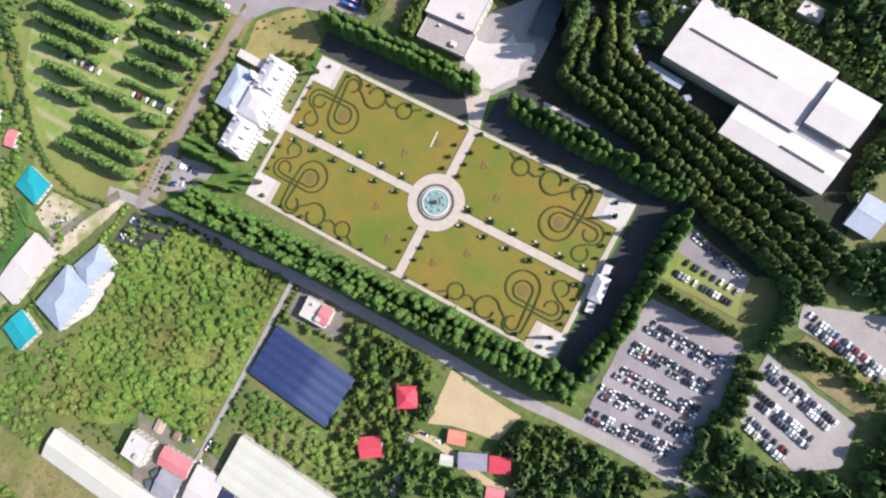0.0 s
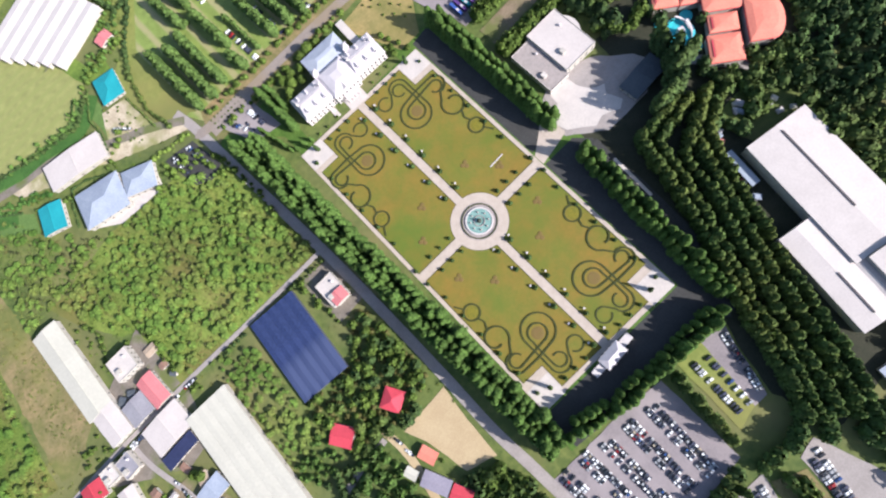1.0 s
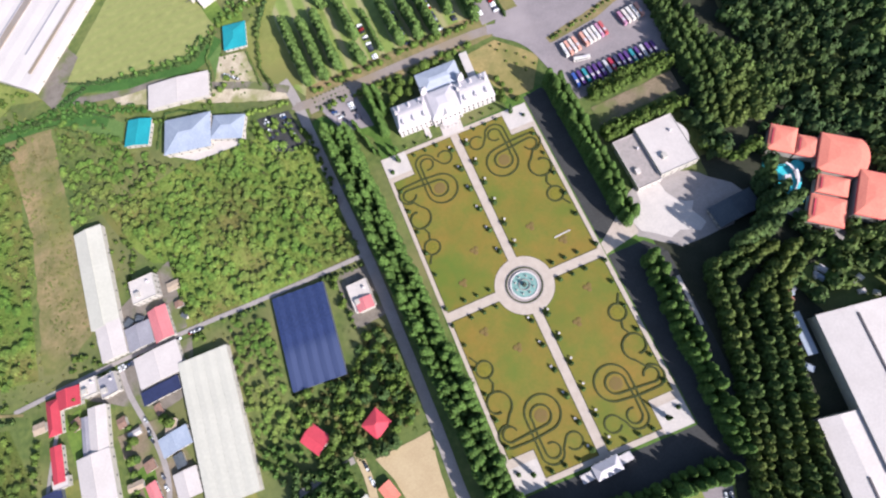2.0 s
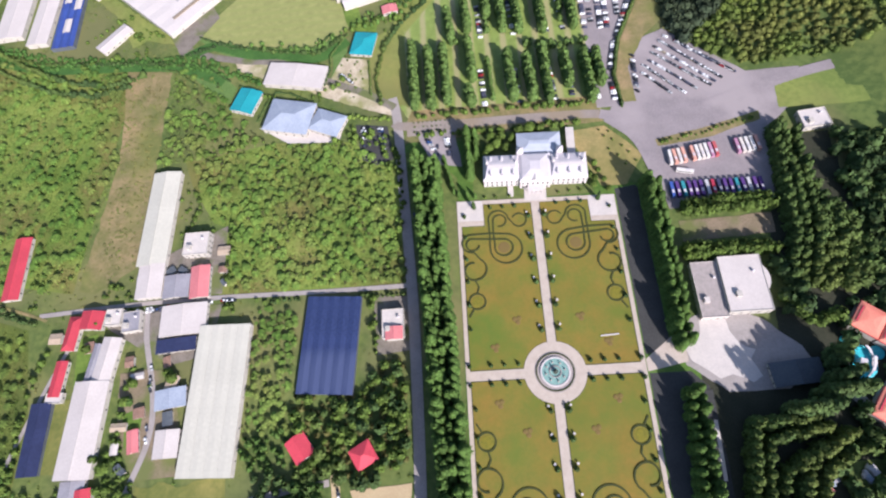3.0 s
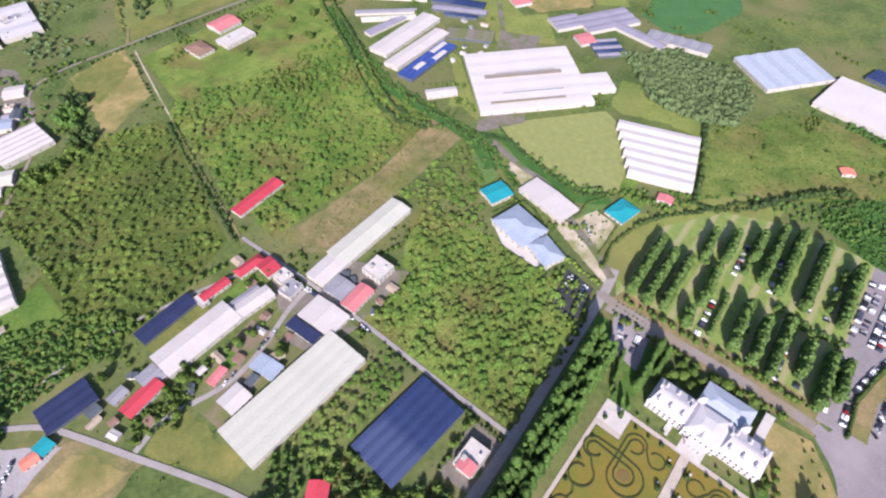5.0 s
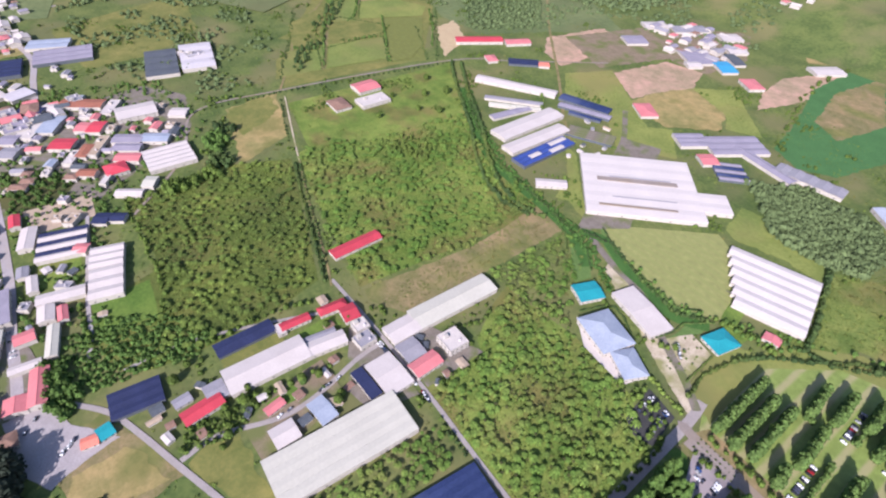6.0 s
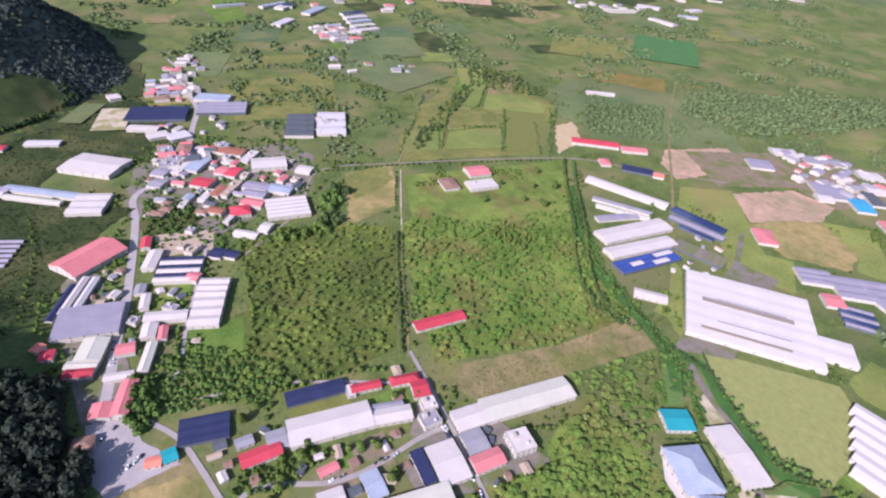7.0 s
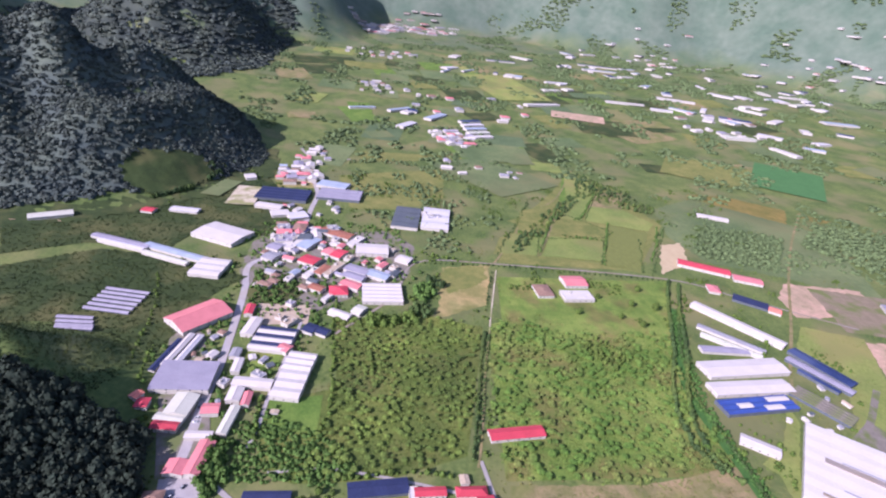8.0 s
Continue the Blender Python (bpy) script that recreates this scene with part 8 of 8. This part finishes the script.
for k, (px, py, l, turn, s) in enumerate(((-1608, 1229, 110, -10, 1.8), (-1634, 1365, 77, -49, 1.6), (-1467, 1288, 100, -80, 1.2), (-1814, 1807, 130, -11, 2), (-1667, 1693, 51, -37, 1.6), (-2232, 1957, 130, -7, 1.4), (-1560, 1500, 60, 10, 1.4), (-1700, 1560, 70, 60, 1.3), (-1500, 1420, 60, -30, 1.3))):
    copy_thing(_sheds[(k * 2 + 1) % 5], pose(px, py, float(height(px, py)), 0, 0, turn)).scale = (s, l / 70, 1)
halls(-2000, 1450, 250, 200, 8), halls(-2500, 1000, 300, 300, 10), halls(-1700, 120, 250, 120, 6), halls(-2400, 1700, 300, 300, 10), halls(-2600, 500, 200, 200, 6), halls(-1900, 1900, 300, 200, 10)
halls(-2900, 1500, 350, 350, 16), halls(-2500, 2200, 250, 300, 16), cluster(-3050, 1750, 260, 300, 16, 24, (1.6, 3.0)), cluster(-2450, 2350, 200, 200, 14, 24, (1.4, 2.6))
# pale town on the far slope
cluster(-3440, 110, 190, 150, 34, 20, (2.6, 4.0)), cluster(-3580, 420, 190, 220, 44, 20, (2.6, 4.0)), cluster(-2700, 120, 120, 160, 14, 26, (1.2, 2.2))
vent = new("roof_slot", Build().box(-34, -0.9, 0, 34, 0.9, 0.25).mesh("roof_slot"))
vent.data.materials.append(M["grey"])
tagged(vent, "grey open slot along the greenhouse roof", "roof slot")
vent.matrix_basis = pose(-318, 418, 5.5, 0, 0, 47)
tagged(copy_thing(vent, pose(-290, 392, 5.5, 0, 0, 47)), "grey open slot along the greenhouse roof")

_hut = [building("hut", f"small {w} lean-to hut in a yard", -296 + 9 * k, 84 - 3 * k, 4.5, 6, 2.6, 5, "gable", M[m], rise=0.5, gap=0, group="yard huts") for k, (w, m) in enumerate((("grey", "grey"), ("white", "white"), ("tan", "tan"), ("rusty brown", "brown"), ("dark", "shade")))]


def huts(x, y, rx, ry, count):
    """Little sheds in the yards, clear of the larger roofs."""
    made = 0
    for _ in range(count * 14):
        px, py = x + rx * _town.uniform(-1, 1), y + ry * _town.uniform(-1, 1)
        clear = all(abs((px - fx) * math.cos(radians(g)) + (py - fy) * math.sin(radians(g))) > a + 3 or abs(-(px - fx) * math.sin(radians(g)) + (py - fy) * math.cos(radians(g))) > b + 3 for fx, fy, a, b, g in FOOTPRINTS)
        for line, half in LINES:
            for (x0, y0), (x1, y1) in zip(line, line[1:]):
                d = (x1 - x0) ** 2 + (y1 - y0) ** 2
                t = max(0, min(1, ((px - x0) * (x1 - x0) + (py - y0) * (y1 - y0)) / d))
                clear = clear and math.hypot(px - x0 - t * (x1 - x0), py - y0 - t * (y1 - y0)) > half + 3
        if clear and made < count:
            made += 1
            copy_thing(_town.choice(_hut), pose(px, py, 0.1, 0, 0, _town.choice((0, 90, 45)) + _town.uniform(-15, 15))).scale = (_town.uniform(0.7, 1.5), _town.uniform(0.7, 1.7), _town.uniform(0.8, 1.1))
            FOOTPRINTS.append((px, py, 4, 5, 0))


huts(-275, 0, 18, 50, 9), huts(-335, 10, 24, 50, 3), huts(-260, 85, 30, 20, 7), huts(-300, -85, 30, 20, 6), huts(-480, -150, 70, 40, 5), huts(-550, -185, 40, 20, 4), huts(-440, 430, 60, 50, 8)


def infill(x, y, rx, ry, count, scale=(0.45, 0.85)):
    """Small houses packed into the gaps of the village."""
    made = 0
    for _ in range(count * 16):
        px, py = x + rx * _town.uniform(-1, 1), y + ry * _town.uniform(-1, 1)
        s = _town.uniform(*scale)
        clear = all(math.hypot(px - fx, py - fy) > 0.75 * max(min(a, b), 4) + 6.5 * s for fx, fy, a, b, g in FOOTPRINTS) and all(abs((px - fx) * math.cos(radians(g)) + (py - fy) * math.sin(radians(g))) > a + 4 * s or abs(-(px - fx) * math.sin(radians(g)) + (py - fy) * math.cos(radians(g))) > b + 4 * s for fx, fy, a, b, g in FOOTPRINTS)
        for line, half in LINES:
            for (x0, y0), (x1, y1) in zip(line, line[1:]):
                t = max(0, min(1, ((px - x0) * (x1 - x0) + (py - y0) * (y1 - y0)) / ((x1 - x0) ** 2 + (y1 - y0) ** 2)))
                clear = clear and math.hypot(px - x0 - t * (x1 - x0), py - y0 - t * (y1 - y0)) > half + 5 * s
        if clear and made < count:
            made += 1
            copy_thing(_town.choice(_proto), pose(px, py, 0.1, 0, 0, -32 + _town.choice((0, 90)) + _town.uniform(-6, 6))).scale = (s, s * _town.uniform(0.8, 1.4), min(0.9, s * 1.2))
            FOOTPRINTS.append((px, py, 6 * s, 7 * s, -32))


infill(-720, -70, 70, 90, 26), infill(-800, -110, 50, 60, 12), infill(-500, -165, 70, 45, 5), infill(-600, -150, 30, 40, 3), infill(-960, -110, 60, 50, 8)
# ---- cars and coaches ----
def car():
    ob = empty("car", pose(-70, 180, 0.12), "parked car in the crowded car park", "car", "parked cars")
    prof = [(-2.15, 0.35), (-2.2, 0.75), (-1.95, 0.95), (-1.5, 1.02), (0.9, 1.0), (1.9, 0.85), (2.2, 0.65), (2.15, 0.35)]
    part("body", Build().ring([[(y * s, x, z) for x, z in prof] for y, s in ((-0.86, 1), (0.86, 1))]), M["paint"], ob)
    cab = [(-1.75, 1.0), (-1.35, 1.45), (0.15, 1.48), (0.95, 1.0)]
    part("glasshouse", Build().ring([[(y, x, z) for x, z in cab] for y in (-0.74, 0.74)]), M["glass"], ob)
    part("roof", Build().box(-0.68, -1.32, 1.44, 0.68, 0.12, 1.5), M["paint"], ob)
    for x in (-0.8, 0.8):
        for y in (-1.35, 1.35):
            part("wheel", Build().ring([[(x + d, y + 0.33 * math.cos(j * 0.785), 0.33 + 0.33 * math.sin(j * 0.785)) for j in range(8)] for d in (-0.1, 0.1)]), M["rubber"], ob)
    return ob


CAR = car()
_lot = random.Random(9)


def row_spots(x0, y0, x1, y1, turn, fill=0.9, gap=2.55, z=0.36):
    d = math.hypot(x1 - x0, y1 - y0)
    for k in range(int(d / gap)):
        if _lot.random() < fill:
            t = (k + 0.5) * gap / d
            yield pose(x0 + (x1 - x0) * t + _lot.uniform(-0.15, 0.15), y0 + (y1 - y0) * t + _lot.uniform(-0.3, 0.3), z, 0, 0, turn + _lot.uniform(-3, 3) + _lot.choice((0, 180)))


def car_row(*row):
    for m in row_spots(*row):
        copy_thing(CAR, m)


def far_cars(name, rows, label):
    """Cars too far to pick apart, joined in one object: painted shells with a dark glass band on top."""
    b, g = Build(), Build()
    for row in rows:
        for m in row_spots(*row):
            hull = [[(-0.86, -2.2, 0.4), (0.86, -2.2, 0.4), (0.86, 2.2, 0.4), (-0.86, 2.2, 0.4)], [(-0.86, -2.2, 0.95), (0.86, -2.2, 0.95), (0.86, 2.2, 0.8), (-0.86, 2.2, 0.8)], [(-0.7, -1.5, 1.45), (0.7, -1.5, 1.45), (0.7, 0.3, 1.48), (-0.7, 0.3, 1.48)]]
            b.ring([[tuple(m @ Vector(p)) for p in loop] for loop in hull])
            g.ring([[tuple(m @ Vector(p)) for p in loop] for loop in ([(-0.7, 0.35, 1.42), (0.7, 0.35, 1.42), (0.75, 1.0, 1.2), (-0.75, 1.0, 1.2)], [(-0.7, 0.35, 1.47), (0.7, 0.35, 1.47), (0.75, 1.0, 1.25), (-0.75, 1.0, 1.25)])])
    ob = part(name, b, M["paint_far"])
    tagged(ob, label, "cars", kind="stuff")
    gl = part(name, g, M["glass"])
    tagged(gl, "dark windscreens of the far parked cars", "cars", kind="stuff")


M["paint_far"] = car_paint("ShaderNodeNewGeometry", "Random Per Island")
for x0, y0, x1, y1 in ((-8, -157, -10, -208), (-25, -153, -26, -208), (-43, -154, -42, -210), (-59, -150, -56, -212), (-76, -150, -70, -210)):
    car_row(x0 - 2.5, y0, x1 - 2.5, y1, 90, 0.85)
    car_row(x0 + 2.6, y0, x1 + 2.6, y1, 90, 0.85)
car_row(55, -157, 45, -194, 80, 0.95)
for row in ((-334, -146, -324, -160, 60, 0.7), (-366, -166, -350, -180, 60, 0.4)):
    car_row(*row)
for row in ((116, 264, 156, 220), (108, 252, 146, 214), (99, 240, 126, 208), (128, 262, 168, 224)):
    car_row(*row, 45, 0.92)
far_cars("parked_cars", [(38, -160, 35, -197, 85, 0.7), (29, -157, 27, -198, 85, 0.7)] + [(x + d, y, u + d, v, 80, 0.9) for x, y, u, v in ((42, -236, 30, -286), (4, -230, -10, -279), (-14, -232, -24, -270), (-30, -234, -38, -262)) for d in (0, -5.2)], "crowded rows of far parked cars")
far_cars("parked_cars", [(75, 352, 72, 282, 90, 0.9), (80.5, 352, 77.5, 282, 90, 0.9), (90, 347, 88, 296, 90, 0.8), (60, 354, 59, 284, 90, 0.7), (60, 262, 59, 206, 90, 0.6), (103, 246, 136, 211, 45, 0.9), (121, 268, 160, 230, 45, 0.75), (111, 258, 150, 217, 45, 0.8), (97, 232, 116, 209, 45, 0.8), (92, 252, 90, 212, 45, 0.8), (101, 317, 82, 271, 75, 0.9), (80, 268, 72, 236, 85, 0.9), (71.5, 234, 72, 206, 90, 0.9), (-78, 188, -70, 170, 80, 0.5), (-63, 190, -60, 166, 80, 0.7), (66, 350, 65, 290, 90, 0.5)] + [(x - d, y, x - d - 2, y + 42, 90, 0.55) for x in (-30, -2, 26, 40) for d, y in ((0, 214), (-1, 286))], "rows of cars in the tree-shaded car park")


def coach(paint="coach", x=102, y=151):
    ob = empty("coach", pose(x, y, 0.33), "long pale touring coach in the coach park" if paint == "coach" else "long dark touring coach in the coach park", "coach", "parked coaches")
    prof = [(-1.25, 0.4), (-1.27, 2.9), (-1.1, 3.35), (1.1, 3.35), (1.27, 2.9), (1.25, 0.4)]
    part("body", Build().ring([[(x * (0.97 if abs(y) > 5.9 else 1), y, z) for x, z in prof] for y in (-6.0, -5.7, 5.7, 6.0)]), M[paint], ob)
    for s in (-1, 1):
        part("window_band", Build().box(s * 1.27 - 0.03, -5.2, 1.6, s * 1.27 + 0.03, 5.3, 2.6), M["glass"], ob)
        for y in (-3.6, 3.7):
            part("wheel", Build().ring([[(s * 1.1 + d, y + 0.5 * math.cos(j * 0.785), 0.5 + 0.5 * math.sin(j * 0.785)) for j in range(8)] for d in (-0.15, 0.15)]), M["rubber"], ob)
    part("windscreen", Build().box(-1.1, 5.96, 1.3, 1.1, 6.04, 2.8), M["glass"], ob)
    part("air_unit", Build().box(-0.8, -3.2, 3.3, 0.8, -0.6, 3.55), M["palace_roof"], ob)
    return ob


def coach_paint(tones):
    m = car_paint()
    m.name = "coach_paint"
    for e, c in zip(m.node_tree.nodes["Color Ramp"].color_ramp.elements, tones):
        e.color = (*c, 1)
    for e, p in zip(m.node_tree.nodes["Color Ramp"].color_ramp.elements, (0, 0.2, 0.36, 0.5, 0.68, 0.82, 0.92)):
        e.position = p
    return m


for row in ((-296, 60, -270, 62, 0, 0.5), (-286, 70, -282, 94, 90, 0.4), (-276, 20, -270, -40, 20, 0.3), (-244, 64, -214, 64, 90, 0.25), (-130, 205, -127, 176, 80, 0.7), (-116, 203, -112, 174, 80, 0.8), (-150, 262, -132, 242, 60, 0.4), (-140, -64, -139, -80, 20, 0.5), (-480, -176, -380, -174, 0, 0.18), (-90, 150, -88, 40, 0, 0.05)):
    car_row(*row)
M["coach"] = coach_paint([(0.60, 0.57, 0.55), (0.58, 0.30, 0.24), (0.42, 0.09, 0.10), (0.58, 0.52, 0.48), (0.52, 0.40, 0.12), (0.60, 0.57, 0.55), (0.40, 0.20, 0.30)])
M["coach_dark"] = coach_paint([(0.04, 0.06, 0.26), (0.05, 0.10, 0.34), (0.10, 0.05, 0.18), (0.36, 0.04, 0.07), (0.04, 0.24, 0.28), (0.45, 0.44, 0.46), (0.05, 0.05, 0.10)])
COACH, COACH_DARK = coach(), coach("coach_dark", 98, 124)
for k in range(10):
    if k not in (3,):
        copy_thing(COACH, pose(105.4 + 3.3 * k, 151.4 + 0.4 * k, 0.33, 0, 0, 4))
for k in range(5):
    copy_thing(COACH, pose(151 + 3.6 * k, 156 + 0.3 * k, 0.33, 0, 0, 4))
for k in range(15):
    copy_thing(COACH_DARK, pose(102 + 4.1 * k, 124 - 0.1 * k, 0.33, 0, 0, 2))
copy_thing(COACH, pose(110, 139, 0.33, 0, 0, 75))


# ---- rough growth over all open ground ----
def open_ground(pts):
    """Which points lie clear of roads, floors and buildings."""
    ok = ~built_over(pts)
    for corners in FLOORS:
        ok &= ~inside(corners, pts)
    for line, half in LINES:
        for (x0, y0), (x1, y1) in zip(line, line[1:]):
            d = np.array((x1 - x0, y1 - y0), float)
            t = np.clip(((pts - (x0, y0)) @ d) / (d @ d), 0, 1)
            ok &= np.hypot(*(pts - (x0, y0) - t[:, None] * d).T) > half
    for x, y, a, b, ang in FOOTPRINTS:
        c, s = math.cos(radians(ang)), math.sin(radians(ang))
        u, v = pts[:, 0] - x, pts[:, 1] - y
        ok &= ~((abs(u * c + v * s) < a) & (abs(-u * s + v * c) < b))
    return ok


rng = np.random.default_rng(91)
cand = spread_over([(-1150, -330), (-1150, 760), (-300, 760), (220, 660), (120, 400), (-40, 400), (-110, 330), (-110, 160), (-90, 60), (-86, -250), (-300, -170), (-420, -220), (-600, -240), (-760, -330)], 6.0, rng)
cand = cand[open_ground(cand)]
lump = np.array([noise.noise((x * 0.02, y * 0.02, 7.0)) + 0.6 * noise.noise((x * 0.07, y * 0.07, 1.0)) for x, y in cand])
wood("scrub_tufts", None, 0, 92, M["tuft"], "bright tufts of grass and weeds", (0.4, 1.1), 1.5, 10, round_crown, 0.6, False, cand[lump > 0.02])
wood("scrub_bushes", None, 0, 93, M["bush"], "green bushes scattered over open ground", (1.5, 4.0), 0.6, 22, round_crown, 0.26, True, cand[lump > 0.42])
cand = spread_over([(-860, -190), (-900, -100), (-850, 40), (-700, 60), (-600, -40), (-540, -90), (-440, -110), (-380, -150), (-420, -215), (-520, -240), (-640, -200), (-760, -190)], 8.5, rng)
FLOORS.clear()
cand = cand[open_ground(cand)]
lump = np.array([noise.noise((x * 0.03, y * 0.03, 3.0)) for x, y in cand])
wood("village_bushes", None, 0, 94, M["leaf"], "green trees and bushes between village houses", (1.8, 5.0), 0.55, 40, round_crown, 0.2, True, cand[lump > -0.16])
